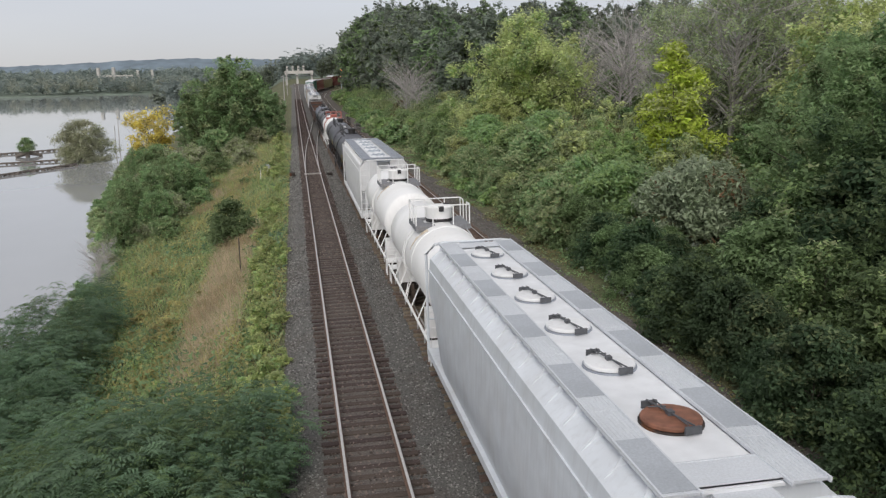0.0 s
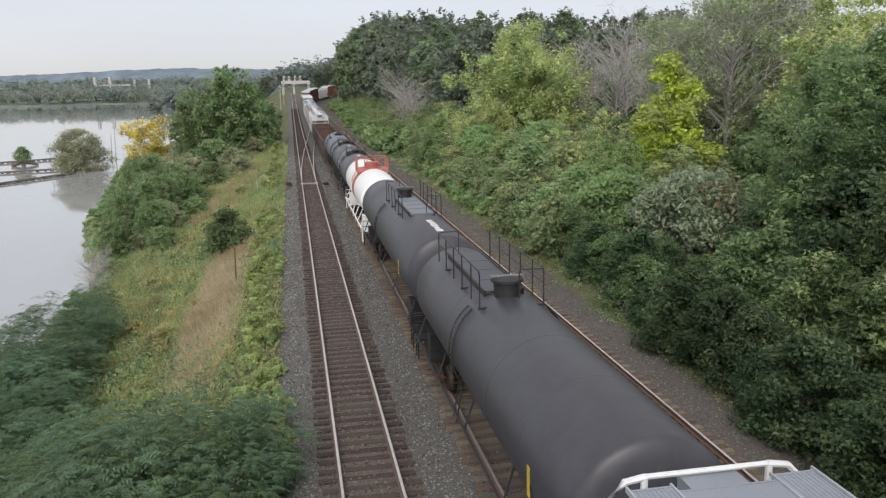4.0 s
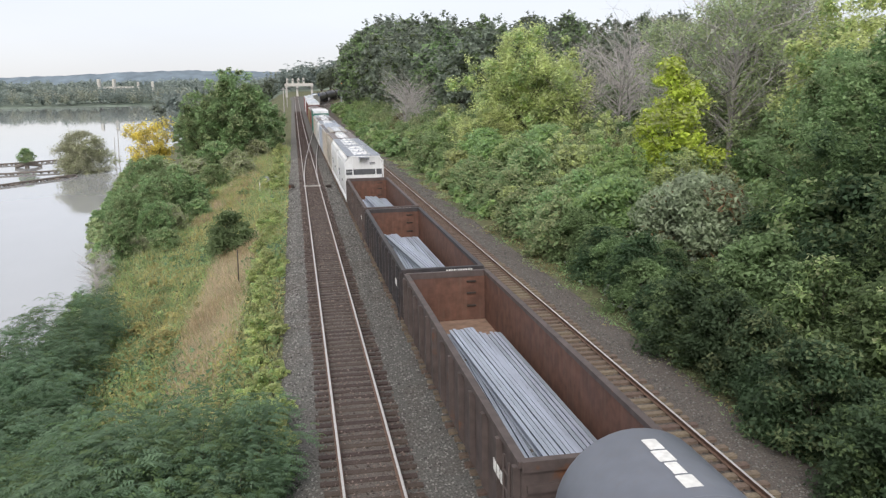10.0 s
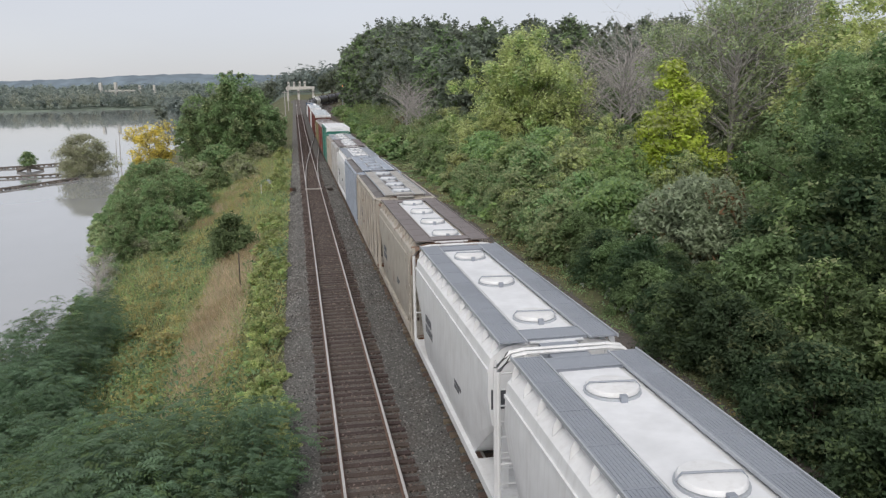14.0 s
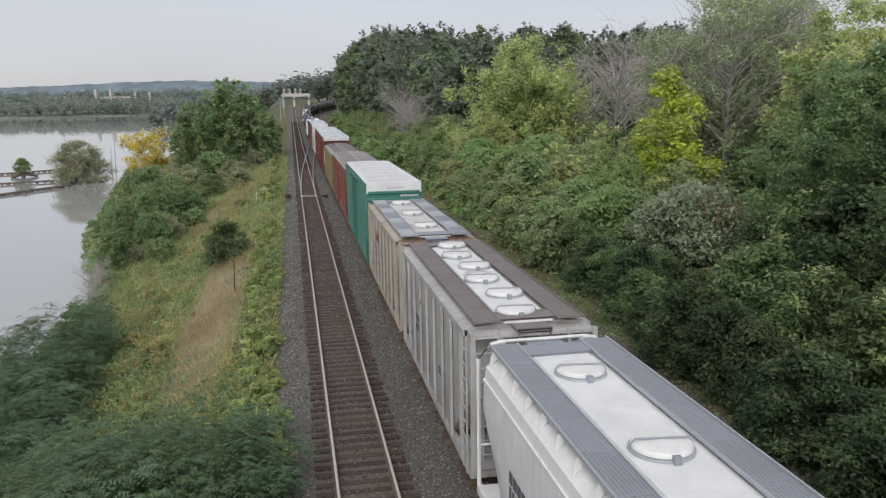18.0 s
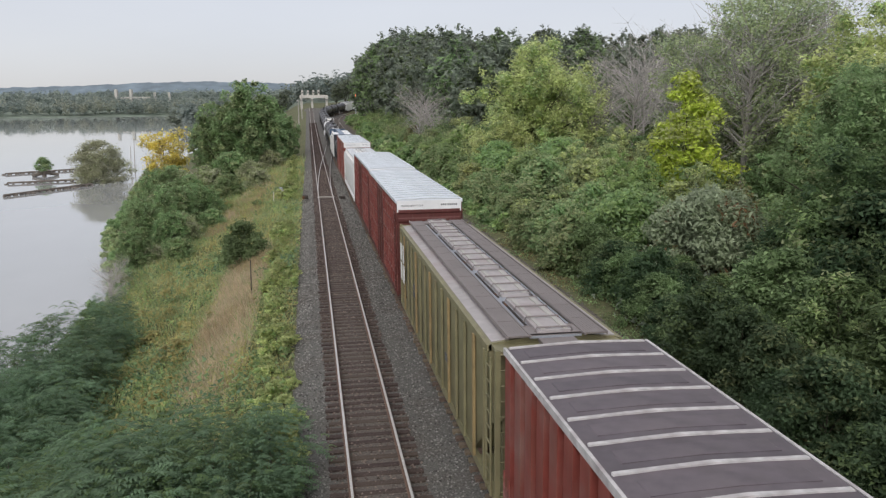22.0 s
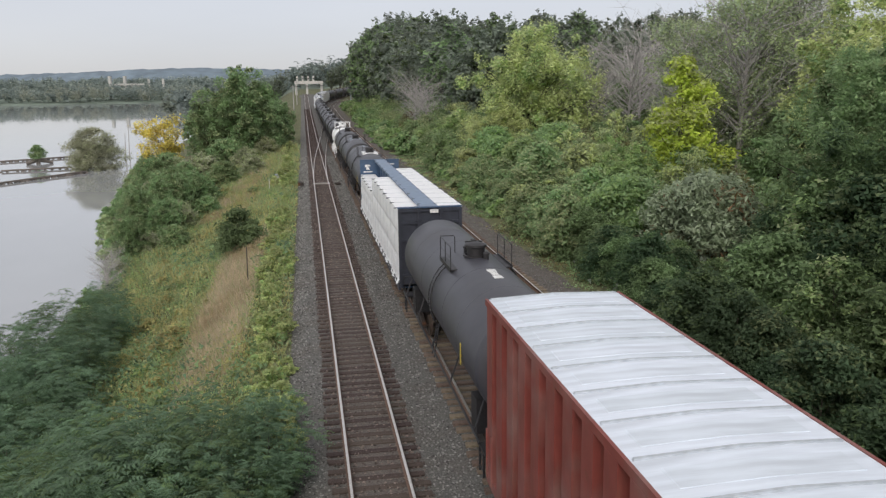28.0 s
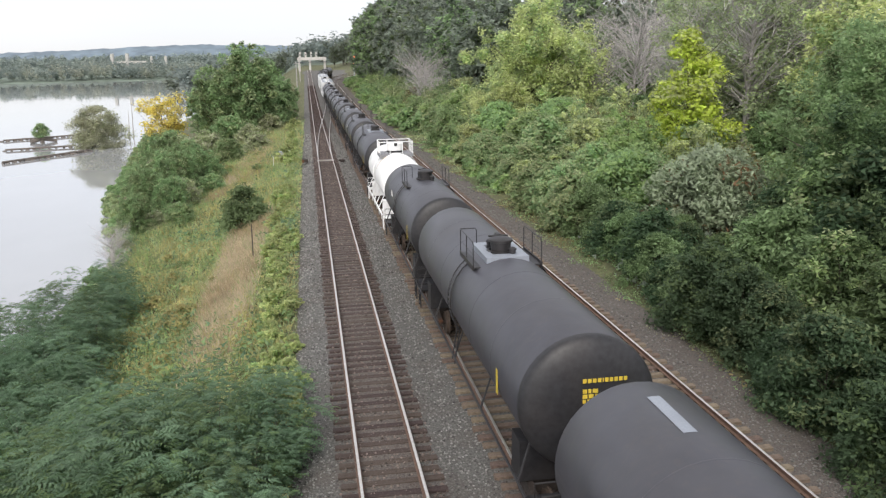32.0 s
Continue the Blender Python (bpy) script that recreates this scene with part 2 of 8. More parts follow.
# galvanised seams greyer than the panels, with the ridges' shadow lines in the colour
M["roof_edge"] = material("roof_seam_galvanised_shade", (0.50, 0.54, 0.58), 0.45, 0.2, spread=0.15, stain=0.4)
M["roof_grey"] = material("roof_pale_grey", (0.58, 0.6, 0.65), 0.45, 0.1, grain=3, vary=0.3, spread=0.08, stain=0.4, stain_scale=0.8, stain_colour=(0.4, 0.41, 0.44))
M["roof_worn"] = material("roof_worn", (0.40, 0.38, 0.39), 0.6, grain=3, spread=0.12, stain=0.6, stain_scale=0.5, stain_colour=(0.26, 0.18, 0.18))
M["hopper_ochre"] = material("hopper_ochre_paint", (0.29, 0.22, 0.11), 0.6, grain=3, spread=0.2, stain=0.5, streak=0.5)
# scuffed rib green, lightened so the grooves between look shaded
M["box_green_rib"] = material("boxcar_green_worn_lit_rib", (0.075, 0.26, 0.21), 0.5, grain=2, spread=0.15, stain=0.4, stain_colour=(0.05, 0.16, 0.13), streak=0.3)
M["deck_grey"] = material("deck_grey", (0.23, 0.235, 0.25), 0.7, 0.1, grain=20, spread=0.2, stain=0.3)
M["roof_dust"] = material("dusty_dark_roof", (0.15, 0.14, 0.14), 0.8, grain=3, spread=0.2, stain=0.6, stain_scale=1.2, stain_colour=(0.3, 0.3, 0.3))
# lighter than box_red: sky-lit, worn ribs against shaded recesses, put into the colour
M["box_rib"] = material("boxcar_red_worn_lit_rib", (0.19, 0.05, 0.045), 0.5, grain=2, spread=0.2, stain=0.4, stain_scale=1.0, stain_colour=(0.33, 0.2, 0.17))
M["walk_grey"] = material("walkway_grey_paint", (0.22, 0.235, 0.27), 0.6, 0.1, grain=24, spread=0.15, stain=0.4, stain_colour=(0.14, 0.14, 0.15))
M["rust_run"] = material("rust_run", (0.64, 0.55, 0.43), 0.7, grain=5, spread=0.2, stain=0.9, stain_scale=3.0, stain_colour=(0.83, 0.81, 0.76))
M["powder"] = material("white_powder", (0.52, 0.53, 0.55), 0.95, grain=5, spread=0.15, stain=0.5, stain_scale=2.0, stain_colour=(0.45, 0.44, 0.44))
M["board_grey"] = material("running_board_grey", (0.33, 0.36, 0.41), 0.55, 0.3, grain=30, spread=0.08, stain=0.4)
M["board_brown"] = material("running_board_brown", (0.24, 0.215, 0.215), 0.6, 0.2, grain=30, spread=0.08, stain=0.4)
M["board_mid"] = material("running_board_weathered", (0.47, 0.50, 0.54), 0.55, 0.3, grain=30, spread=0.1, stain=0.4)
M["board_blue"] = material("running_board_blue", (0.40, 0.45, 0.53), 0.5, 0.2, grain=30, spread=0.08, stain=0.4)
M["roof_stained"] = material("roof_stained_white", (0.62, 0.62, 0.62), 0.5, grain=3, spread=0.1, stain=0.75, stain_scale=0.9, stain_colour=(0.36, 0.32, 0.28))
M["board_tan"] = material("running_board_tan", (0.46, 0.45, 0.43), 0.6, 0.2, grain=30, spread=0.08, stain=0.4)
M["board_pale"] = material("running_board_pale", (0.66, 0.69, 0.73), 0.5, 0.2, grain=30, spread=0.08, stain=0.35)
M["rust_hatch"] = material("rusted_hatch", (0.21, 0.09, 0.055), 0.7, grain=6, spread=0.3)
M["box_red"] = material("boxcar_red_paint", (0.1, 0.026, 0.024), 0.5, grain=2, spread=0.15, stain=0.45, stain_scale=0.5, stain_colour=(0.10, 0.035, 0.03), streak=0.3)
M["box_red_old"] = material("boxcar_red_worn", (0.21, 0.05, 0.04), 0.55, grain=2, spread=0.15, stain=0.5, stain_scale=0.7, stain_colour=(0.3, 0.24, 0.22), streak=0.35, rust=0.2)
M["box_green"] = material("boxcar_green_paint", (0.042, 0.195, 0.16), 0.45, grain=2, spread=0.1, stain=0.35, streak=0.25)
M["bare_primer"] = material("bare_primer", (0.42, 0.43, 0.42), 0.7, grain=6, spread=0.3, stain=0.6, stain_scale=2.0, stain_colour=(0.2, 0.17, 0.15))
M["gon_in"] = material("gondola_inside_rust", (0.125, 0.062, 0.044), 0.8, grain=3, spread=0.3, stain=0.6, stain_scale=0.7, stain_colour=(0.09, 0.055, 0.05), streak=0.4)
M["gon_floor"] = material("gondola_floor", (0.25, 0.17, 0.125), 0.9, grain=3, spread=0.25, stain=0.5, stain_scale=0.5, stain_colour=(0.2, 0.11, 0.07))
M["gon_black"] = material("gondola_black", (0.035, 0.033, 0.037), 0.6, grain=3, spread=0.3, stain=0.5, stain_colour=(0.09, 0.06, 0.05), rust=0.15)
M["gon_brown"] = material("gondola_brown", (0.085, 0.066, 0.062), 0.65, grain=3, spread=0.3, stain=0.5, rust=0.3)
M["steel_bar"] = material("steel_bar", (0.40, 0.45, 0.53), 0.45, 0.4, grain=3, spread=0.15, stain=0.4, vary=0.35, squeeze=(1, 0.2, 1))
M["beam_blue"] = material("centerbeam_blue", (0.045, 0.09, 0.17), 0.5, grain=3, spread=0.15, stain=0.4, stain_colour=(0.12, 0.14, 0.17), streak=0.2)
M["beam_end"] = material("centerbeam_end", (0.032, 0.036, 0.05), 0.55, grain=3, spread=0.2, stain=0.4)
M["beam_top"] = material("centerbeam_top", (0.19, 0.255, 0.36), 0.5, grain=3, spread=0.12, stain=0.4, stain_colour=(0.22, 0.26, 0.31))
# the grey-blue stain tone imitates shading in the plastic's folds
M["wrap"] = material("lumber_wrap", (0.90, 0.905, 0.91), 0.35, grain=4, spread=0.06, stain=0.35, stain_scale=1.4, stain_colour=(0.68, 0.70, 0.74), bump=0.5, bump_scale=5.0)
M["strap"] = material("lumber_strap", (0.55, 0.57, 0.60), 0.6, spread=0.2)
M["band_dark"] = material("dark_band", (0.085, 0.09, 0.10), 0.6, spread=0.2)
M["mark_white"] = material("white_stencil", (0.75, 0.75, 0.73), 0.6, spread=0.15)
M["mark_yellow"] = material("yellow_stencil", (0.62, 0.46, 0.05), 0.6, spread=0.15)
M["mark_dark"] = material("dark_stencil", (0.12, 0.125, 0.14), 0.6, spread=0.15)
M["metal_box"] = material("equipment_box_paint", (0.48, 0.50, 0.50), 0.5, 0.2)


def glow(name, colour, strength):
    m = bpy.data.materials.new(name)
    m.use_nodes = True
    n = m.node_tree.nodes
    b = n["Principled BSDF"]
    b.inputs["Base Color"].default_value = (*colour, 1)
    b.inputs["Emission Color"].default_value = (*colour, 1)
    b.inputs["Emission Strength"].default_value = strength
    return m


M["lamp_red"] = glow("signal_red", (1.0, 0.12, 0.06), 7.0)
M["lamp_warm"] = glow("signal_lower_red", (1.0, 0.3, 0.16), 9.0)


# ---- mesh building ----
class Shape:
    """Collects boxes, tubes and sheets into one mesh."""

    def __init__(self):
        self.v, self.f = [], []

    def quad_sheet(self, rows, close=False):
        """A grid of points, row by row."""
        base, w = len(self.v), len(rows[0])
        for r in rows:
            self.v.extend(tuple(q) for q in r)
        for i in range(len(rows) - 1):
            for j in range(w if close else w - 1):
                a, b = base + i * w + j, base + i * w + (j + 1) % w
                self.f.append((a, b, b + w, a + w))
        return self

    def box(self, x0, x1, y0, y1, z0, z1, chamfer=0.0):
        b = len(self.v)
        if chamfer:
            c = chamfer
            ring = [(x0 + c, y0), (x1 - c, y0), (x1, y0 + c), (x1, y1 - c), (x1 - c, y1), (x0 + c, y1), (x0, y1 - c), (x0, y0 + c)]
            self.v += [(x, y, z0) for x, y in ring] + [(x, y, z1) for x, y in ring]
            self.f += [tuple(range(b + 7, b - 1, -1)), tuple(range(b + 8, b + 16))]
            self.f += [(b + i, b + (i + 1) % 8, b + 8 + (i + 1) % 8, b + 8 + i) for i in range(8)]
            return self
        self.v += [(x, y, z) for z in (z0, z1) for x, y in ((x0, y0), (x1, y0), (x1, y1), (x0, y1))]
        self.f += [(b + 3, b + 2, b + 1, b), (b + 4, b + 5, b + 6, b + 7)]
        self.f += [(b + i, b + (i + 1) % 4, b + 4 + (i + 1) % 4, b + 4 + i) for i in range(4)]
        return self

    def tube(self, points, r, sides=6, cap=True):
        """A round bar along the points."""
        pts = [Vector(q) for q in points]
        rings = []
        for i, q in enumerate(pts):
            d = (pts[min(i + 1, len(pts) - 1)] - pts[max(i - 1, 0)]).normalized()
            up = Vector((0, 0, 1)) if abs(d.z) < 0.9 else Vector((1, 0, 0))
            s = d.cross(up).normalized()
            t = s.cross(d)
            rr = r[i] if isinstance(r, (list, tuple)) else r
            rings.append([q + (s * math.cos(a) + t * math.sin(a)) * rr for a in (k * math.tau / sides for k in range(sides))])
        b = len(self.v)
        self.quad_sheet(rings, True)
        if cap:
            self.f.append(tuple(range(b + sides - 1, b - 1, -1)))
            self.f.append(tuple(range(b + (len(rings) - 1) * sides, b + len(rings) * sides)))
        return self

    def prism(self, outline, y0, y1, cap=True):
        """An outline in (x, z), anticlockwise seen from -y, drawn out along y."""
        b, n = len(self.v), len(outline)
        self.v += [(x, y0, z) for x, z in outline] + [(x, y1, z) for x, z in outline]
        self.f += [(b + i, b + (i + 1) % n, b + n + (i + 1) % n, b + n + i) for i in range(n)]
        if cap:
            self.f += [tuple(range(b + n - 1, b - 1, -1)), tuple(range(b + n, b + 2 * n))]
        return self

    def lathe(self, profile, origin, axis="z", sides=24):
        """A profile of (radius, height) turned round an axis."""
        ox, oy, oz = origin
        rings = []
        for r, h in profile:
            ring = []
            for k in range(sides):
                a = k * math.tau / sides
                c, s = r * math.cos(a), r * math.sin(a)
                ring.append({"z": (ox + c, oy + s, oz + h), "y": (ox + c, oy + h, oz + s), "x": (ox + h, oy + c, oz + s)}[axis])
            rings.append(ring)
        return self.quad_sheet(rings, True)

    def mesh(self, name, mat, smooth=None):
        me = bpy.data.meshes.new(name)
        me.from_pydata([tuple(q) for q in self.v], [], self.f)
        bm = bmesh.new()
        bm.from_mesh(me)
        bmesh.ops.recalc_face_normals(bm, faces=bm.faces)
        bm.to_mesh(me)
        bm.free()
        me.materials.append(mat)
        if smooth is not None:
            me.shade_smooth()
            me.set_sharp_from_angle(angle=radians(smooth))
        return me


def part(name, shape, mat, parent, label="", smooth=None, at=None):
    ob = new(name, shape.mesh(name, mat, smooth) if isinstance(shape, Shape) else shape)
    ob.parent = parent
    if at:
        ob.location = at
    if label:
        tagged(ob, label)
    return ob


def thing(name, label, category, group="", kind="", data=None):
    return tagged(new(name, data), label, category, group, kind)


def array_mesh(name, verts, faces, mats, index=None):
    """A mesh from arrays of points and of equal-sided faces."""
    me = bpy.data.meshes.new(name)
    k = faces.shape[1]
    me.vertices.add(len(verts))
    me.vertices.foreach_set("co", np.ascontiguousarray(verts, np.float32).ravel())
    me.loops.add(faces.size)
    me.loops.foreach_set("vertex_index", np.ascontiguousarray(faces, np.int32).ravel())
    me.polygons.add(len(faces))
    me.polygons.foreach_set("loop_start", np.arange(0, faces.size, k, dtype=np.int32))
    for m in mats:
        me.materials.append(m)
    if index is not None:
        me.polygons.foreach_set("material_index", np.ascontiguousarray(index, np.int32))
    me.update(calc_edges=True)
    return me


# ---- the lie of the land ----
TRACKS = (1.49, 5.38, 10.23)
CURVE_AT, CURVE_R, WATER = 300.0, 270.0, -6.0


def rise(y):
    return 7.3e-5 * np.maximum(0, np.asarray(y, float) - 120) ** 2 * (np.asarray(y) < 430) + np.where(np.asarray(y) >= 430, 7.0 + 0.02 * np.minimum(300, np.asarray(y, float) - 430), 0)


def smooth_step(v, a, b):
    k = np.clip((np.asarray(v, float) - a) / (b - a), 0, 1)
    return k * k * (3 - 2 * k)


def route(s, x0, bends=True):
    """A point of a track s metres ahead: x, y and heading. The two right-hand tracks bend away to the right."""
    if not bends or s <= CURVE_AT:
        return x0, s, 0.0
    r = CURVE_R - (x0 - TRACKS[1])
    a = (s - CURVE_AT) / CURVE_R
    return x0 + r * (1 - math.cos(a)), CURVE_AT + r * math.sin(a), a


SHORE_Y = (-300, 0, 30, 74, 100, 140, 170, 250, 334, 420, 600, 900, 1040)
SHORE_X = (-13, -13, -14, -17.8, -24.8, -30, -34, -37, -40, -46, -60, -60, -30)


def ground(x, y):
    """The height of the ground sheet."""
    x, y = np.asarray(x, float), np.asarray(y, float)
    bed = rise(y) * np.where(x < -4, 1 - smooth_step(-x, 4, 30), 1)
    shore = np.interp(y, SHORE_Y, SHORE_X)
    left = -0.8 - 0.65 * smooth_step(-x, 1.0, 4)
    k = np.clip((-3.5 - x) / np.maximum(1, -3.5 - shore), 0, 3)
    bank = left + (WATER - 0.1 + 1.45) * np.clip(k, 0, 1) ** 0.9 - 3.0 * np.clip(k - 1, 0, 1)
    z = np.where(x < -3.5, bank + bed, np.where(x < -1.0, left + bed, -0.62 + bed))
    hill = 0.07 * np.clip(x - 14, 0, 30) + 15 * smooth_step(x, 22, 80) * smooth_step(y, 50, 170)
    z = np.where(x > 12.5, -0.55 + bed + hill, z)
    far = smooth_step(y, 1035, 1065)
    z = z * (1 - far) + far * (-5.0 + 0.028 * np.clip(y - 1075, 0, 1300))
    bumps = 0.25 * np.sin(x * 0.7 + 1.3 * np.sin(y * 0.23)) * np.sin(y * 0.51 + x * 0.3) * ((x < -3) | (x > 14.5))
    return z + bumps


def axis(*spans):
    out = []
    for a, b, step in spans:
        out += list(np.arange(a, b, step))
    return np.array(out + [spans[-1][1]])


gx = axis((-3000, -600, 240), (-600, -120, 40), (-120, -50, 10), (-50, -20, 1.25), (-20, 20, 1.0), (20, 60, 4), (60, 200, 14), (200, 3000, 280))
gy = axis((-300, -20, 28), (-20, 120, 2.0), (120, 250, 3), (250, 400, 7.5), (400, 1000, 50), (1000, 1100, 5), (1100, 2400, 130))
GX, GY = np.meshgrid(gx, gy)
GZ = ground(GX, GY)
nx, ny = len(gx), len(gy)
ii, jj = np.meshgrid(np.arange(nx - 1), np.arange(ny - 1))
a = (jj * nx + ii).ravel()
quads = np.stack([a, a + 1, a + nx + 1, a + nx], 1)
cx, cy = GX[:-1, :-1].ravel(), GY[:-1, :-1].ravel()
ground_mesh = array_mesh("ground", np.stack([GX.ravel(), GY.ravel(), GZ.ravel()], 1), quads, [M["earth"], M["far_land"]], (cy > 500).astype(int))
ground_mesh.shade_smooth()
tagged(new("ground", ground_mesh), "weedy railway embankment and forest floor beside the lake", "ground", kind="structure")

water_shape = Shape().quad_sheet([[(-3000, -300, WATER), (-5, -300, WATER)], [(-3000, 1062, WATER), (-5, 1062, WATER)]])
tagged(new("water", water_shape.mesh("water", M["water"])), "calm pale grey lake reflecting the overcast sky", "lake", kind="structure")


# distant ridge beyond the lake
def ridge(name, y, x0, x1, height, mat, seed, step):
    xs = np.arange(x0, x1, step)
    rng = np.random.default_rng(seed)
    hs = height * (0.82 + 0.1 * np.sin(xs / 610 + seed) + 0.06 * np.sin(xs / 173 + 2 * seed)) + rng.uniform(-1, 1, len(xs)) * height * 0.025
    rows = [[(x, y - 60, -8) for x in xs], [(x, y, h * 0.7) for x, h in zip(xs, hs)], [(x, y + 80, h) for x, h in zip(xs, hs)], [(x, y + 900, h) for x, h in zip(xs, hs)]]
    tagged(new(name, Shape().quad_sheet(rows).mesh(name, mat, 60)), "hazy blue wooded escarpment on the skyline", "hills", kind="structure")


ridge("backdrop", 3100, -3600, 2600, 88, M["hazed_hill"], 2, 18)


# ---- ballast bed and tracks ----
def bed_z(y):
    return float(rise(y))


def strip(name, outline, ys, mat, label, category, follow=1):
    """A bed whose cross-section (x, z) follows the tracks."""
    rows = []
    for s in ys:
        row = []
        for x, z in outline:
            px, py, _ = route(s, x, follow == 1 and x > 3.4)
            row.append((px, py, z + bed_z(py)))
        rows.append(row)
    return tagged(new(name, Shape().quad_sheet(rows).mesh(name, mat, 50)), label, category, kind="structure")


LONG = list(np.arange(-20, 300, 6.0)) + list(np.arange(300, 430, 5.0))
strip("ballast_bed", [(-1.9, -1.0), (-0.9, -0.6), (-0.3, -0.29), (0.2, -0.235), (2.8, -0.235), (3.3, -0.33), (3.7, -0.36), (4.2, -0.25), (6.7, -0.24), (7.4, -0.38)],
      LONG, M["ballast"], "grey crushed stone ballast shoulder between the tracks", "ballast")
strip("old_ballast_bed", [(7.35, -0.385), (8.0, -0.36), (8.8, -0.27), (11.7, -0.27), (12.5, -0.42), (14.2, -0.62)],
      LONG, M["ballast_brown"], "brown weathered ballast with dry weeds", "ballast")
strip("track_fill", [(0.62, -0.205), (1.49, -0.195), (2.36, -0.205)], LONG, M["ballast_brown"], "rust-stained stones between the ties", "ballast")

RAIL = [(-0.075, -0.175), (0.075, -0.175), (0.075, -0.155), (0.012, -0.135), (0.012, -0.045), (0.037, -0.035), (0.037, -0.004), (0.03, 0.0),
        (-0.03, 0.0), (-0.037, -0.004), (-0.037, -0.035), (-0.012, -0.045), (-0.012, -0.135), (-0.075, -0.155)]


def rail_mesh(name, line, mats):
    """A rail along a line of (x, y, z); the head's faces take the worn steel."""
    rows = []
    pts = [Vector(q) for q in line]
    for i, q in enumerate(pts):
        d = (pts[min(i + 1, len(pts) - 1)] - pts[max(i - 1, 0)]).normalized()
        side = d.cross(Vector((0, 0, 1))).normalized()
        rows.append([q + side * x + Vector((0, 0, z)) for x, z in RAIL])
    me = Shape().quad_sheet(rows, True).mesh(name, mats[1])
    me.materials.append(mats[0])
    k = len(RAIL)
    index = np.zeros(len(me.polygons), np.int32)
    for i in range(len(me.polygons)):
        if i % k in (6, 7, 8):
            index[i] = 1
    me.polygons.foreach_set("material_index", index)
    return me


def track_line(x0, bends, offset, stop=430.0):
    line = []
    for s in list(np.arange(-20, 300, 8.0)) + list(np.arange(300, stop, 4.0)):
        px, py, a = route(s, x0, bends)
        line.append((px + offset * math.cos(a), py - offset * math.sin(a), bed_z(py)))
    return line


TIE = Shape().box(-1.28, 1.28, -0.115, 0.115, -0.19, 0.0, 0.02).mesh("tie", M["tie"])
TIE_OLD = Shape().box(-1.28, 1.28, -0.115, 0.115, -0.19, 0.0, 0.02).mesh("tie", M["tie_old"])
tracks = []
for k, (x0, label) in enumerate(((TRACKS[0], "empty main line track with shiny rails on dark wooden ties"), (TRACKS[1], "railway track under the passing freight train"),
                                 (TRACKS[2], "rusty little-used track on weathered ties"))):
    tr = tagged(new("railway_track"), label, "railway track", "parallel tracks", "structure")
    tracks.append(tr)
    for off in (-0.7525, 0.7525):
        part("rail", rail_mesh("rail", track_line(x0, k > 0, off), (M["rail"], M["rail_rust"])), None, tr)

# crossover from the first track to the second
turnout = tagged(new("turnout"), "crossover switch joining two tracks, with worn rails", "railway switch", kind="structure")
for off in (-0.7525, 0.7525):
    line = []
    for s in np.arange(87, 236, 3.0):
        q = smooth_step(s, 84, 226)
        line.append((TRACKS[0] + 3.89 * float(q) + off, s, bed_z(s) + 0.003))
    part("rail", rail_mesh("rail", line, (M["rail"], M["rail_rust"])), None, turnout)
part("throw_bar", Shape().box(0.6, 2.4, 86.2, 86.34, -0.16, -0.02, 0.02), M["rail"], turnout, "worn steel throw bar")
part("switch_machine", Shape().box(-0.95, -0.35, 85.8, 86.8, -0.2, 0.12, 0.05), M["truck"], turnout, "dark switch machine box")
part("heater_duct", Shape().box(2.9, 3.5, 85.9, 86.7, -0.3, -0.05, 0.05), M["truck"], turnout)


# ---- freight cars: shared parts ----
def truck_meshes():
    side = Shape()
    for sx in (-1, 1):
        x0, x1 = (0.93, 1.07) if sx > 0 else (-1.07, -0.93)
        out = [(-1.12, 0.36), (-0.7, 0.30), (-0.45, 0.2), (0.45, 0.2), (0.7, 0.30), (1.12, 0.36), (1.12, 0.56), (0.6, 0.70), (0.3, 0.78), (-0.3, 0.78), (-0.6, 0.70), (-1.12, 0.56)]
        b = len(side.v)
        side.v += [(x0, y, z) for y, z in out] + [(x1, y, z) for y, z in out]
        n = len(out)
        side.f += [(b + i, b + (i + 1) % n, b + n + (i + 1) % n, b + n + i) for i in range(n)] + [tuple(range(b, b + n)), tuple(range(b + n, b + 2 * n))]
    side.box(-0.95, 0.95, -0.18, 0.18, 0.42, 0.82)
    for sx in (-1, 1):
        for y in (-0.22, 0, 0.22):
            side.lathe([(0.09, 0.26), (0.09, 0.5)], (sx * 1.0, y, 0.0), "z", 8)
    wheel = Shape().lathe([(0.05, -0.06), (0.36, -0.06), (0.36, -0.04), (0.455, -0.05), (0.455, -0.02), (0.42, 0.0), (0.42, 0.09), (0.34, 0.07), (0.05, 0.1)], (0, 0, 0), "x", 12)
    axle = Shape().tube([(-1.1, 0, 0), (1.1, 0, 0)], 0.08, 8)
    return side.mesh("truck_frame", M["truck"]), wheel.mesh("wheel", M["wheel"], 40), axle.mesh("axle", M["truck"], 40)


FRAME_MESH, WHEEL_MESH, AXLE_MESH = truck_meshes()
COUPLER_MESH = Shape().box(-0.12, 0.12, -0.9, 0.25, 0.72, 0.95, 0.03).box(-0.2, 0.2, 0.2, 0.5, 0.68, 1.0, 0.06).tube([(0.35, -0.2, 0.75), (0.3, 0.3, 0.5), (0.15, 0.5, 0.55)], 0.03).mesh("coupler", M["truck"])


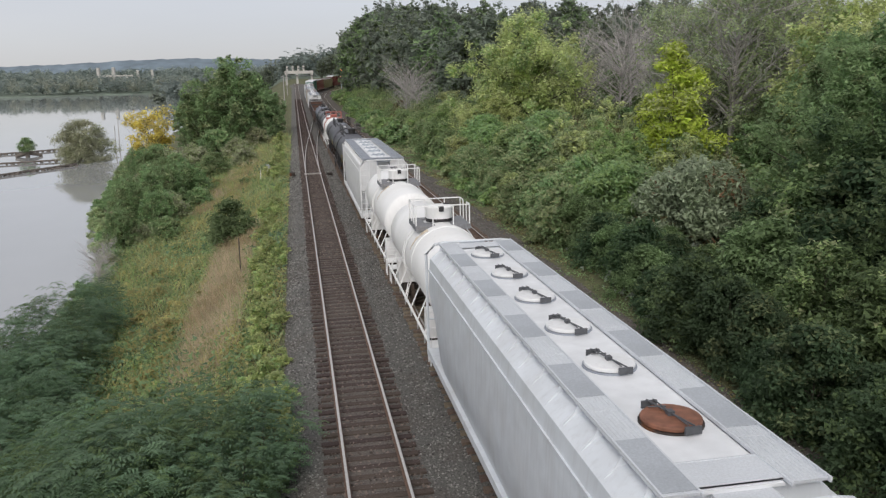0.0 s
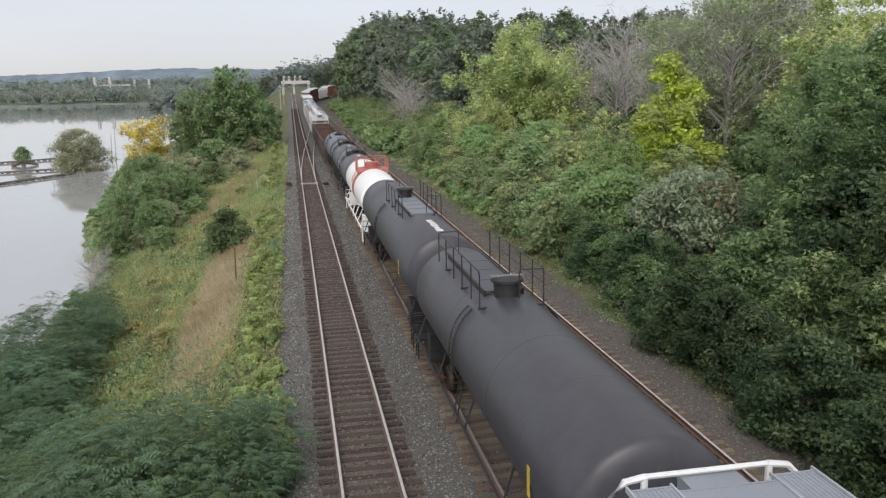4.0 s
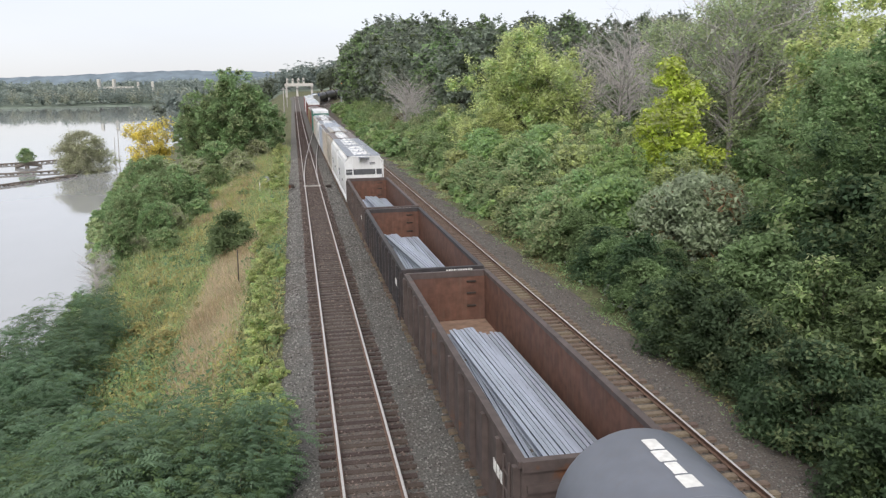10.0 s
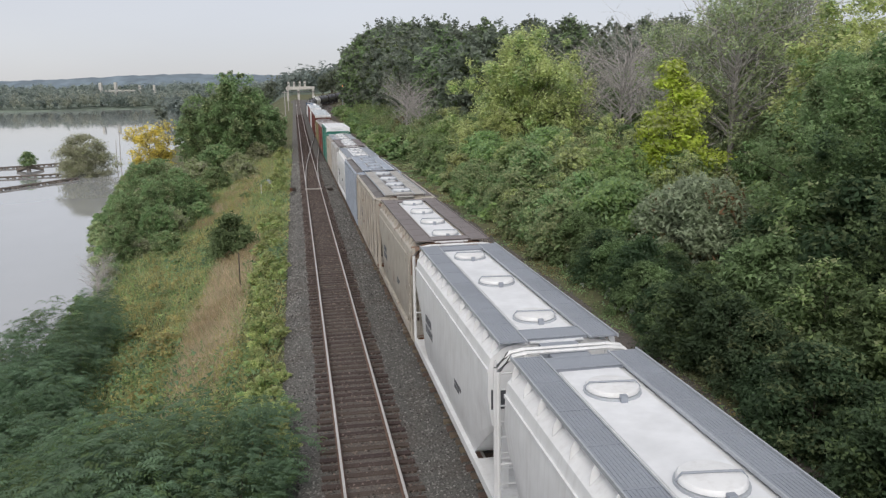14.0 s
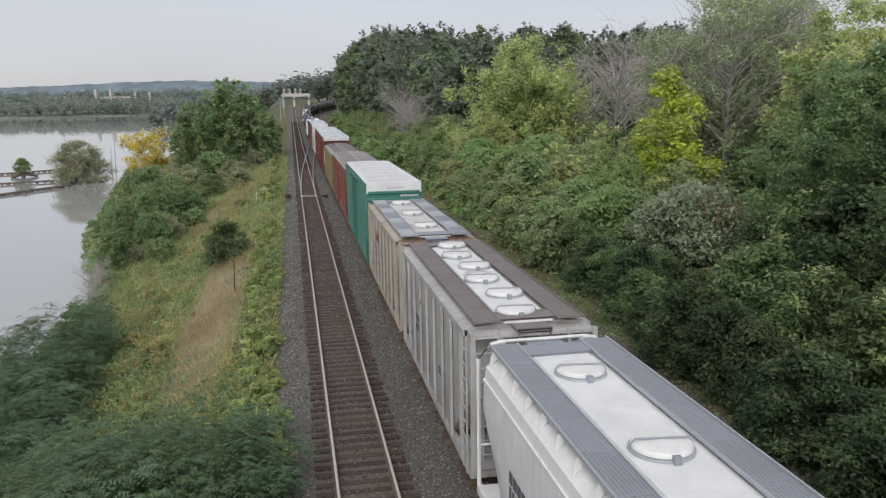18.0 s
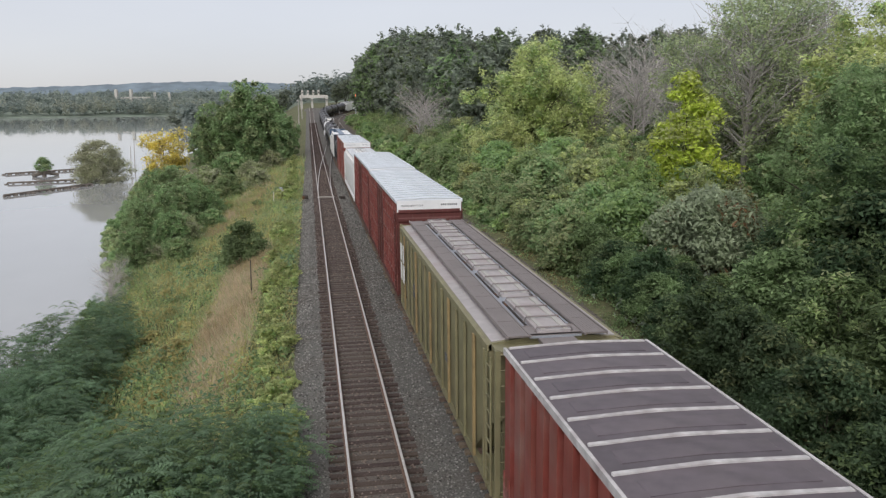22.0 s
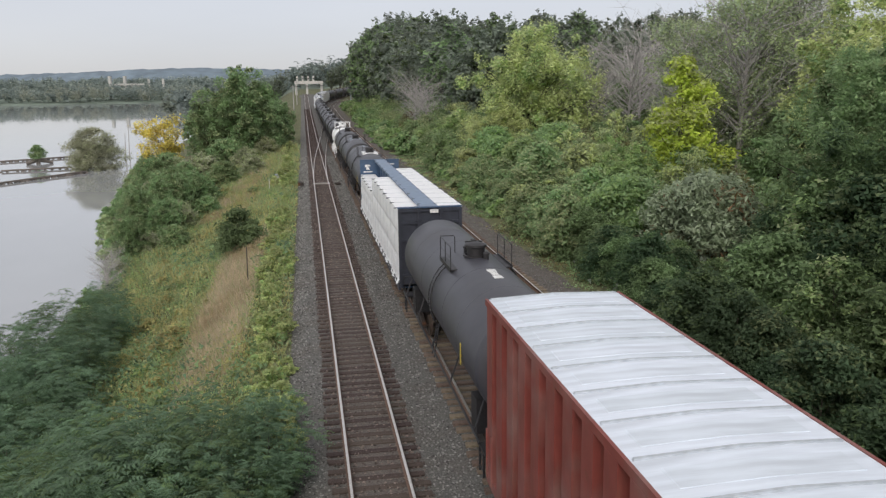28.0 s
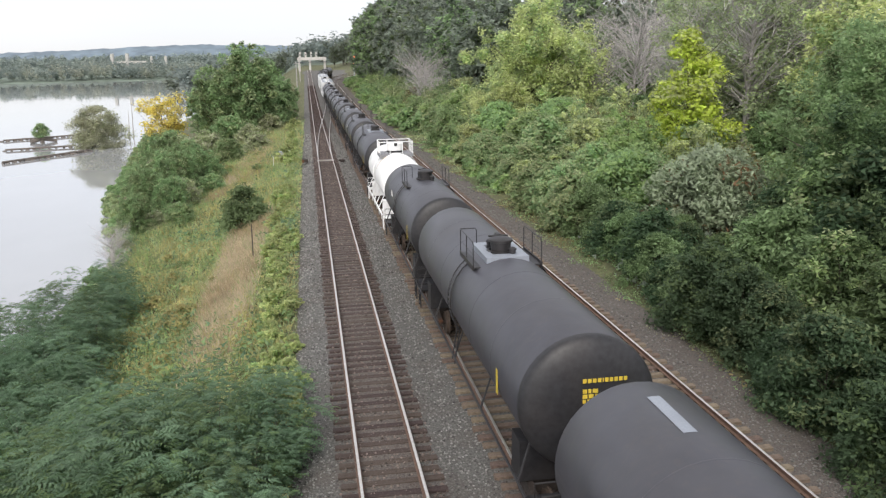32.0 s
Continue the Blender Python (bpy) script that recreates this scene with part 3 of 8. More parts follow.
def running_gear(car, half, inset=2.2):
    """Two trucks and two couplers."""
    for sy in (-1, 1):
        truck = part("truck", FRAME_MESH, None, car, "dusty dark steel freight truck", at=(0, sy * (half - inset), 0))
        for dy in (-0.86, 0.86):
            part("axle", AXLE_MESH, None, truck, at=(0, dy, 0.42))
            for sx in (-1, 1):
                w = part("wheel", WHEEL_MESH, None, truck, at=(sx * 0.72, dy, 0.42))
                w.rotation_euler = (0, 0, 0 if sx > 0 else math.pi)
        c = part("coupler", COUPLER_MESH, None, car, at=(0, sy * (half - 0.1), 0))
        c.rotation_euler = (0, 0, 0 if sy > 0 else math.pi)


def ladder(x, y, z0, z1, width=0.45, along="x", r=0.022, step=0.36):
    s = Shape()
    if along == "x":
        s.tube([(x - width / 2, y, z0), (x - width / 2, y, z1)], r * 1.4, 6).tube([(x + width / 2, y, z0), (x + width / 2, y, z1)], r * 1.4, 6)
    else:
        s.tube([(x, y - width / 2, z0), (x, y - width / 2, z1)], r * 1.4, 6).tube([(x, y + width / 2, z0), (x, y + width / 2, z1)], r * 1.4, 6)
    z = z0 + 0.15
    while z < z1 - 0.05:
        s.tube([(x - width / 2, y, z), (x + width / 2, y, z)] if along == "x" else [(x, y - width / 2, z), (x, y + width / 2, z)], r, 5)
        z += step
    return s


def bars(rows, x, y, z, face, size, gap=0.3):
    """Unreadable stencilling as plain bars. face: 'end' lies in x-z facing -y, 'side' in y-z facing -x. rows: list of lists of bar lengths."""
    s = Shape()
    for i, row in enumerate(rows):
        u = 0.0
        for length in row:
            zt = z - i * size * (1 + gap)
            if face == "end":
                s.box(x + u, x + u + length, y - 0.006, y + 0.004, zt - size, zt)
            else:
                s.box(x - 0.006, x + 0.004, y - u - length, y - u, zt - size, zt)
            u += length + size * 0.35
    return s


def letters(text, size, mat, parent, place, turn):
    """Readable stencilled words in the built-in letters."""
    c = bpy.data.curves.new("lettering", "FONT")
    c.body, c.size, c.extrude, c.align_x = text, size, 0.004, "CENTER"
    c.materials.append(mat)
    ob = new("lettering", c)
    ob.parent = parent
    ob.location = place
    ob.rotation_euler = turn
    return ob


def curved_plate(r, zc, y0, y1, x0, x1):
    """A thin plate that lies on the top of a drum of radius r."""
    xs = np.linspace(x0, x1, 5)
    return Shape().quad_sheet([[(x, y, zc + math.sqrt(r * r - x * x)) for x in xs] for y in (y0, y1)])


def rail_run(points, posts, foot, r=0.017):
    """A handrail through the points, with upright posts down to the foot height."""
    s = Shape().tube(points, r, 6)
    for x, y, z in posts:
        s.tube([(x, y, foot), (x, y, z)], r, 5)
    return s


def bucket(r, h, lip=0.05):
    """A manway housing: wider at the lip, with a bolted lid."""
    return [(r * 0.92, -0.15), (r * 0.92, 0.05), (r * 1.02, h - 0.12), (r + lip, h - 0.1), (r + lip, h - 0.03), (r * 0.9, h), (r * 0.5, h + 0.03), (0.02, h + 0.035)]


def kit_rails(car, radius, top, dome, dome_h, fittings, deck, lid, paint, pads):
    """A low platform with a manway, valves and low rails along both edges."""
    foot = top - 0.26
    plate = M[deck]
    if pads:
        part("pad", Shape().box(-0.62, -0.36, -1.05, 1.05, top - 0.14, top + 0.03).box(0.36, 0.62, -1.05, 1.05, top - 0.14, top + 0.03).box(-0.36, 0.36, -1.05, -0.62, top - 0.14, top + 0.03)
             .box(-0.36, 0.36, 0.66, 1.05, top - 0.14, top + 0.03), M[pads], car, "pale anti-slip pad round the manway")
    for sx in (-1, 1):
        part("platform", Shape().box(*sorted((sx * 0.64, sx * 1.02)), -1.0, 1.0, foot - 0.02, foot + 0.03).box(*sorted((sx * 0.99, sx * 1.03)), -1.0, 1.0, foot - 0.06, foot + 0.09), plate, car)
        z = top + 0.5
        part("handrail", rail_run([(sx * 1.0, -0.98, foot), (sx * 1.0, -0.98, z - 0.06), (sx * 1.0, -0.92, z), (sx * 1.0, 0.92, z), (sx * 1.0, 0.98, z - 0.06), (sx * 1.0, 0.98, foot)], [(sx * 1.0, 0.0, z)], foot)
             .tube([(sx * 1.0, -0.98, z - 0.36), (sx * 1.0, 0.98, z - 0.36)], 0.012, 5), M[fittings], car, smooth=50)
    part("end_rail", rail_run([(-1.0, 0.98, top + 0.5), (-0.55, 0.98, top + 0.5), (-0.5, 0.98, top + 0.44), (-0.5, 0.98, top - 0.1)], (), foot), M[fittings], car)
    part("dome", Shape().lathe(bucket(dome * 0.86, dome_h), (0, -0.12, top), "z", 20), M[lid], car, smooth=40)
    part("lid_hinge", Shape().box(-0.07, 0.07, 0.1, 0.36, top + dome_h - 0.12, top + dome_h + 0.06).tube([(-0.3, 0.2, top + dome_h), (0.3, 0.2, top + dome_h)], 0.03, 6), M[fittings], car)
    for x, y, r, h in ((0.06, 0.62, 0.15, 0.36), (-0.22, 0.5, 0.07, 0.24), (0.24, -0.62, 0.09, 0.22)):
        part("valve", Shape().lathe([(r, -0.1), (r, h * 0.6), (r * 1.3, h * 0.62), (r * 1.3, h * 0.8), (r * 0.5, h), (0.01, h + 0.01)], (x, y, top), "z", 10), M[fittings], car, smooth=40)
    part("bolt_ring", Shape().lathe([(dome * 1.1, -0.02), (dome * 1.18, 0.0), (dome * 1.18, 0.05), (dome * 1.0, 0.06)], (0, -0.12, top), "z", 18), M[fittings], car, smooth=40)


def kit_tray(car, radius, top, dome, dome_h, fittings, deck, lid, paint, pads):
    """A black splash tray on the crown with a low valve cluster, and tall rails on its edges."""
    foot = top - 0.17
    drape = [[((radius + 0.006) * math.sin(a), y, top - radius + (radius + 0.006) * math.cos(a)) for y in (-0.98, 0.0, 0.98)] for a in np.linspace(-0.95, 0.95, 21)]
    part("painted_saddle", Shape().quad_sheet(drape), M["black"], car, "black painted patch over the crown", smooth=60)
    part("tray", Shape().box(-0.82, 0.82, -0.85, 0.85, foot - 0.03, foot + 0.04).box(-0.82, -0.77, -0.85, 0.85, foot, foot + 0.22).box(0.77, 0.82, -0.85, 0.85, foot, foot + 0.22)
         .box(-0.77, 0.77, -0.85, -0.8, foot, foot + 0.22).box(-0.77, 0.77, 0.8, 0.85, foot, foot + 0.22), M[deck], car, "black splash tray")
    z = top + 0.5
    for sx in (-1, 1):
        part("handrail", rail_run([(sx * 0.8, -0.84, foot), (sx * 0.8, -0.84, z - 0.06), (sx * 0.8, -0.78, z), (sx * 0.8, 0.78, z), (sx * 0.8, 0.84, z - 0.06), (sx * 0.8, 0.84, foot)], [(sx * 0.8, 0.0, z)], foot, 0.019), M[fittings], car, smooth=50)
    part("end_rail", rail_run([(-0.8, 0.84, z), (-0.3, 0.84, z), (-0.3, 0.84, top)], (), foot), M[fittings], car)
    part("dome", Shape().lathe(bucket(dome * 0.9, dome_h), (0, -0.05, top), "z", 20), M[lid], car, smooth=40)
    part("dome_ring", Shape().lathe([(dome * 0.98, dome_h - 0.02), (dome * 1.04, dome_h), (dome * 1.04, dome_h + 0.03), (dome * 0.8, dome_h + 0.04)], (0, -0.05, top), "z", 18), M["band_dark"], car, "worn steel lid ring", smooth=40)
    for k in range(6):
        a = k * math.tau / 6
        part("eye_bolt", Shape().tube([(dome * math.cos(a), -0.05 + dome * math.sin(a), top + dome_h - 0.1), (dome * 1.05 * math.cos(a), -0.05 + dome * 1.05 * math.sin(a), top + dome_h + 0.1)], 0.025, 5), M["deck_grey"], car)
    part("valve", Shape().lathe([(0.1, -0.1), (0.1, 0.2), (0.15, 0.22), (0.15, 0.3), (0.02, 0.32)], (0.1, 0.6, top), "z", 10), M[fittings], car, smooth=40)


def kit_walkway(car, radius, top, dome, dome_h, fittings, deck, lid, paint, pads):
    """A long raised walkway along the crown, the manway at one end, rails down both sides."""
    part("walkway", Shape().box(-0.52, 0.52, 0.35, 5.4, top - 0.05, top + 0.035, 0.02), M[deck], car, "long anti-slip walkway")
    part("walkway_lip", Shape().box(-0.56, -0.52, 0.3, 5.44, top - 0.1, top + 0.07).box(0.52, 0.56, 0.3, 5.44, top - 0.1, top + 0.07), M[fittings], car)
    for k in range(3):
        part("walkway_joint", Shape().box(-0.52, 0.52, 1.6 + 1.25 * k, 1.63 + 1.25 * k, top + 0.035, top + 0.04), M[fittings], car)
    z, foot = top + 0.78, top - 0.2
    for sx in (-1, 1):
        x = sx * 0.86
        part("handrail", rail_run([(x, -0.5, foot), (x, -0.5, z - 0.08), (x, -0.42, z), (x, 5.3, z), (x, 5.38, z - 0.08), (x, 5.38, foot)], [(x, y, z) for y in (0.5, 1.7, 2.9, 4.1)], foot, 0.021).tube([(x, -0.5, z - 0.4), (x, 5.38, z - 0.4)], 0.014, 5), M[fittings], car, smooth=50)
        part("rail_bracket", Shape().box(*sorted((sx * 0.5, sx * 0.9)), 1.66, 1.74, foot - 0.02, foot + 0.04).box(*sorted((sx * 0.5, sx * 0.9)), 4.06, 4.14, foot - 0.02, foot + 0.04).box(*sorted((sx * 0.5, sx * 0.9)), -0.54, -0.46, foot - 0.02, foot + 0.04), M[fittings], car)
    part("end_rail", rail_run([(-0.86, 5.38, z), (-0.25, 5.38, z), (-0.2, 5.38, z - 0.06), (-0.2, 5.38, top)], (), foot), M[fittings], car)
    part("end_rail", rail_run([(0.86, -0.5, z), (0.25, -0.5, z), (0.2, -0.5, z - 0.06), (0.2, -0.5, top)], (), foot), M[fittings], car)
    part("dome", Shape().lathe(bucket(0.36, 0.48, 0.07), (0, 0, top), "z", 20), M[lid], car, smooth=40)
    part("lid_bar", Shape().box(-0.44, 0.44, -0.05, 0.05, top + 0.5, top + 0.54).tube([(0.44, 0, top + 0.5), (0.5, 0, top + 0.3)], 0.03, 6), M["deck_grey"], car)


def kit_pressure(car, radius, top, dome, dome_h, fittings, deck, lid, paint, pads):
    """A large protective housing on a square deck, with white loop rails at both ends."""
    grey = deck == "deck_grey"
    if grey:
        part("dome_base", Shape().lathe([(dome * 1.04, 0.0), (dome * 1.04, 0.13), (dome * 0.9, 0.135)], (0, 0, top - 0.02), "z", 24), M["black"], car, "black gasket ring", smooth=40)
    part("deck_plate", Shape().box(-1.08, 1.08, -0.98, -0.3, top - 0.24, top - 0.04).box(-1.08, -0.62, -0.3, 0.95, top - 0.24, top - 0.04).box(0.62, 1.08, -0.3, 0.95, top - 0.24, top - 0.04).box(-0.62, 0.62, 0.6, 0.95, top - 0.24, top - 0.04), M[deck], car, "grated deck around the dome")
    part("dome", Shape().lathe([(dome * 0.98, -0.1), (dome, 0.08), (dome, dome_h - 0.1), (dome * 1.05, dome_h - 0.09), (dome * 1.05, dome_h - 0.02), (dome * 0.98, dome_h), (dome * 0.6, dome_h + 0.03), (0.02, dome_h + 0.04)], (0, 0, top), "z", 28), M[lid], car, smooth=40)
    part("lid_hasp", Shape().box(-0.09, 0.1, -dome - 0.07, -dome + 0.08, top + dome_h - 0.16, top + dome_h + 0.03, 0.01), M["black" if grey else lid], car)
    part("lid_hinge", Shape().box(0.2, 0.42, 0.0, 0.2, top + dome_h - 0.01, top + dome_h + 0.06, 0.01), M["black" if grey else lid], car)
    rz = top + 0.72
    for sy in (-1, 1):
        part("handrail", rail_run([(-1.05, sy * 0.3, top - 0.2), (-1.05, sy * 0.3, rz - 0.1), (-1.05, sy * 0.38, rz), (-1.05, sy * 0.88, rz), (-0.98, sy * 0.95, rz), (0.98, sy * 0.95, rz), (1.05, sy * 0.88, rz), (1.05, sy * 0.38, rz), (1.05, sy * 0.3, rz - 0.1), (1.05, sy * 0.3, top - 0.2)],
                                  [(x, sy * y, rz) for x, y in ((-1.05, 0.9), (-0.4, 0.95), (0.4, 0.95), (1.05, 0.9))], top - 0.2, 0.026), M[fittings if grey else deck], car, smooth=50)
    part("jacket_seam", Shape().lathe([(radius, -1.62), (radius + 0.022, -1.6), (radius + 0.022, -1.5), (radius, -1.48)], (0, 0, top - radius), "y", 40), M[paint], car, smooth=40)


TANK_KITS = {"rails": kit_rails, "tray": kit_tray, "walkway": kit_walkway, "pressure": kit_pressure}


# ---- tank cars ----
def tank_car(length, radius, zc, paint, label, end_paint=None, band=None, fittings="black", deck="black", top_mark=0, mark="mark_white",
             dome=0.33, dome_h=0.32, side_frame=False, pads=None, side_mark=0, end_mark=True, lid=None, stripe=None, kit="rails", shift=0.0, flip=False, mark_at=None, mark_gap=0.42, rust_run=False):
    car = thing("tank_car", label, "tank car", "freight train")
    h = length / 2
    L = h - 0.75
    dish = 0.36
    prof = [(0.02, -L)] + [(radius * math.sin(a), -L + dish * (1 - math.cos(a))) for a in np.linspace(0.15, math.pi / 2, 8)]
    prof += [(radius, -L * 0.62), (radius + 0.004, -L * 0.62 + 0.02), (radius, -L * 0.3), (radius, 0), (radius, L * 0.3), (radius, L * 0.62), (radius + 0.004, L * 0.62 + 0.02)]
    prof += [(r, -y) for r, y in reversed(prof[:9])]
    part("tank", Shape().lathe(prof, (0, 0, zc), "y", 40), M[paint], car, smooth=40)
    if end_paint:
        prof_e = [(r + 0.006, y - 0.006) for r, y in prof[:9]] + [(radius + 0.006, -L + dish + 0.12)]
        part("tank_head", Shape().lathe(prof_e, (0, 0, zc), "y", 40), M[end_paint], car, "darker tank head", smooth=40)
    if band:
        part("band", Shape().lathe([(radius + 0.005, -band[0]), (radius + 0.008, -band[0] + 0.02), (radius + 0.008, band[0] - 0.02), (radius + 0.005, band[0])], (0, 0, zc), "y", 40), M[band[1]], car, "red painted band", smooth=40)
    # sill, saddles and end platforms
    bottom = zc - radius
    for sy in (-1, 1):
        part("saddle", Shape().box(-1.25, 1.25, sy * (h - 2.2) - 0.35, sy * (h - 2.2) + 0.35, 0.82, zc - radius * 0.78), M[fittings], car)
        part("stub_sill", Shape().box(-0.35, 0.35, sy * (h - 2.0) - 1.9, sy * (h - 2.0) + 1.75, 0.72, bottom + 0.12), M[fittings], car)
        part("end_platform", Shape().box(-1.42, 1.42, sy * (h - 0.45) - 0.38, sy * (h - 0.45) + 0.38, 1.02, 1.08).tube([(-1.4, sy * (h - 0.1), 1.05), (-1.4, sy * (h - 0.1), 1.75), (-0.5, sy * (h - 0.1), 1.75)], 0.022)
             .tube([(1.4, sy * (h - 0.1), 1.05), (1.4, sy * (h - 0.1), 1.75), (0.5, sy * (h - 0.1), 1.75)], 0.022).tube([(-1.4, sy * (h - 0.1), 1.42), (1.4, sy * (h - 0.1), 1.42)], 0.018), M[fittings], car)
        part("end_steps", ladder(-1.4, sy * (h - 0.55), 0.35, 1.05, 0.45, "y"), M[fittings], car)
        part("end_steps", ladder(1.4, sy * (h - 0.55), 0.35, 1.05, 0.45, "y"), M[fittings], car)
    for sx in (-1, 1):
        rail = Shape().tube([(sx * 1.46, -h + 0.5, 1.2), (sx * 1.46, h - 0.5, 1.2)], 0.035 if not side_frame else 0.05, 6)
        n = 7 if side_frame else 5
        for k in range(n):
            y = -h + 1.2 + k * (2 * h - 2.4) / (n - 1)
            rail.tube([(sx * 1.46, y, 1.2), (sx * radius * 0.75, y + 0.25, zc - radius * 0.62)], 0.03, 5)
            if side_frame:
                rail.tube([(sx * 1.46, y, 1.2), (sx * 1.4, y + 0.4, 0.75)], 0.03, 5)
        part("side_rail", rail, M[fittings], car)
    # fittings on top, set off from the middle by shift and turned round by flip
    before = set(car.children)
    top = zc + radius
    TANK_KITS[kit](car, radius, top, dome, dome_h, fittings, deck, lid or fittings, paint, pads)
    for ob in set(car.children) - before:
        ob.location.y, ob.rotation_euler.z = shift, math.pi if flip else 0.0
    # side ladders reach from the deck to the side rail
    for sx in (-1, 1):
        pts = [(sx * 1.0, 0.2, top - 0.28)] + [(sx * (radius + 0.09) * math.cos(a), 0.2, zc + (radius + 0.09) * math.sin(a)) for a in np.linspace(0.72, -0.6, 8)] + [(sx * 1.46, 0.2, 1.0)]
        lad = Shape().tube(pts, 0.022, 5).tube([(x, -0.2, z) for x, _, z in pts], 0.022, 5)
        for i in range(len(pts) - 1):
            for f in (0.0, 0.5):
                q = Vector(pts[i]).lerp(Vector(pts[i + 1]), f)
                lad.tube([(q.x, 0.2, q.z), (q.x, -0.2, q.z)], 0.014, 5)
        part("ladder", lad, M[fittings], car, at=(0, shift, 0))
    # circumferential weld seams, and a run of rust down from the deck
    for k in (-0.62, -0.3, 0.3, 0.62):
        part("weld_seam", Shape().lathe([(radius, L * k - 0.03), (radius + 0.006, L * k - 0.012), (radius + 0.006, L * k + 0.012), (radius, L * k + 0.03)], (0, 0, zc), "y", 40), M[paint], car, smooth=40)
    if rust_run:
        g = random.Random(int(length * 10))
        rows = []
        for i in range(9):
            a = math.radians(118 + 5.5 * i)
            half = (0.22 - 0.018 * i) * g.uniform(0.6, 1.3)
            mid = shift - 1.25 + 0.05 * i + g.uniform(-0.05, 0.05)
            rows.append([((radius + 0.007) * math.cos(a), mid + half * u, zc + (radius + 0.007) * math.sin(a)) for u in (-1, -0.4, 0.3, 1)])
        part("rust_run", Shape().quad_sheet(rows), M["rust_run"], car, "brown rust run below the deck", smooth=60)
    for k in range(top_mark):
        y = (mark_at if mark_at is not None else -L * 0.5) + k * mark_gap
        part("stencil", curved_plate(radius + 0.006, zc, y, y + mark_gap * 0.9, -0.13 + 0.03 * (k % 2), 0.15 - 0.04 * (k % 3 == 1)), M[mark], car, "white stencilled panel")
    if paint == "white":
        for q, (w, ln) in enumerate(((0.1, 0.2), (0.06, 0.3), (0.12, 0.16), (0.05, 0.22))):
            y = L * (0.25 + 0.13 * q)
            part("stencil", Shape().box(-w, w, y - ln / 2, y + ln / 2, top - 0.012, top + 0.005), M["mark_dark"], car, "dark stencil on the tank top")
    if stripe:
        part("stripe", curved_plate(radius + 0.007, zc, L * 0.72, L * 0.88, -0.1, 0.13), M["board_grey"], car, "pale stencilled panel")
    if end_mark:
        s = bars([[0.075, 0.075, 0.075, 0.075, 0.02, 0.07, 0.07, 0.07, 0.07, 0.07], [], [0.09, 0.06, 0.11], [0.1, 0.1, 0.05], [0.07, 0.1, 0.09]], -0.22, -L + 0.0, zc + 0.66, "end", 0.085)
        part("stencil", s, M[mark], car, "stencilled reporting marks")
    if side_mark == 1:
        part("stencil", bars([[0.5, 0.5, 0.5, 0.5, 0.5]], -radius + 0.075, L * 0.7, zc + 0.5, "side", 0.42), M["mark_white"], car, "white lettering on the flank")
    if side_mark == 2:
        part("stencil", Shape().lathe([(0.3, 0), (0.3, 0.01), (0.17, 0.01), (0.17, 0)], (-radius + 0.035, L * 0.35, zc + 0.35), "x", 14), M["mark_white"], car, "white ring emblem")
    if paint == "tank_black":
        part("stencil", Shape().box(-radius - 0.004, -radius + 0.004, -L * 0.72, -L * 0.70, zc - 0.5, zc + 0.1), M["mark_yellow"], car, "yellow reflective stripe")
    running_gear(car, h)
    return car, []


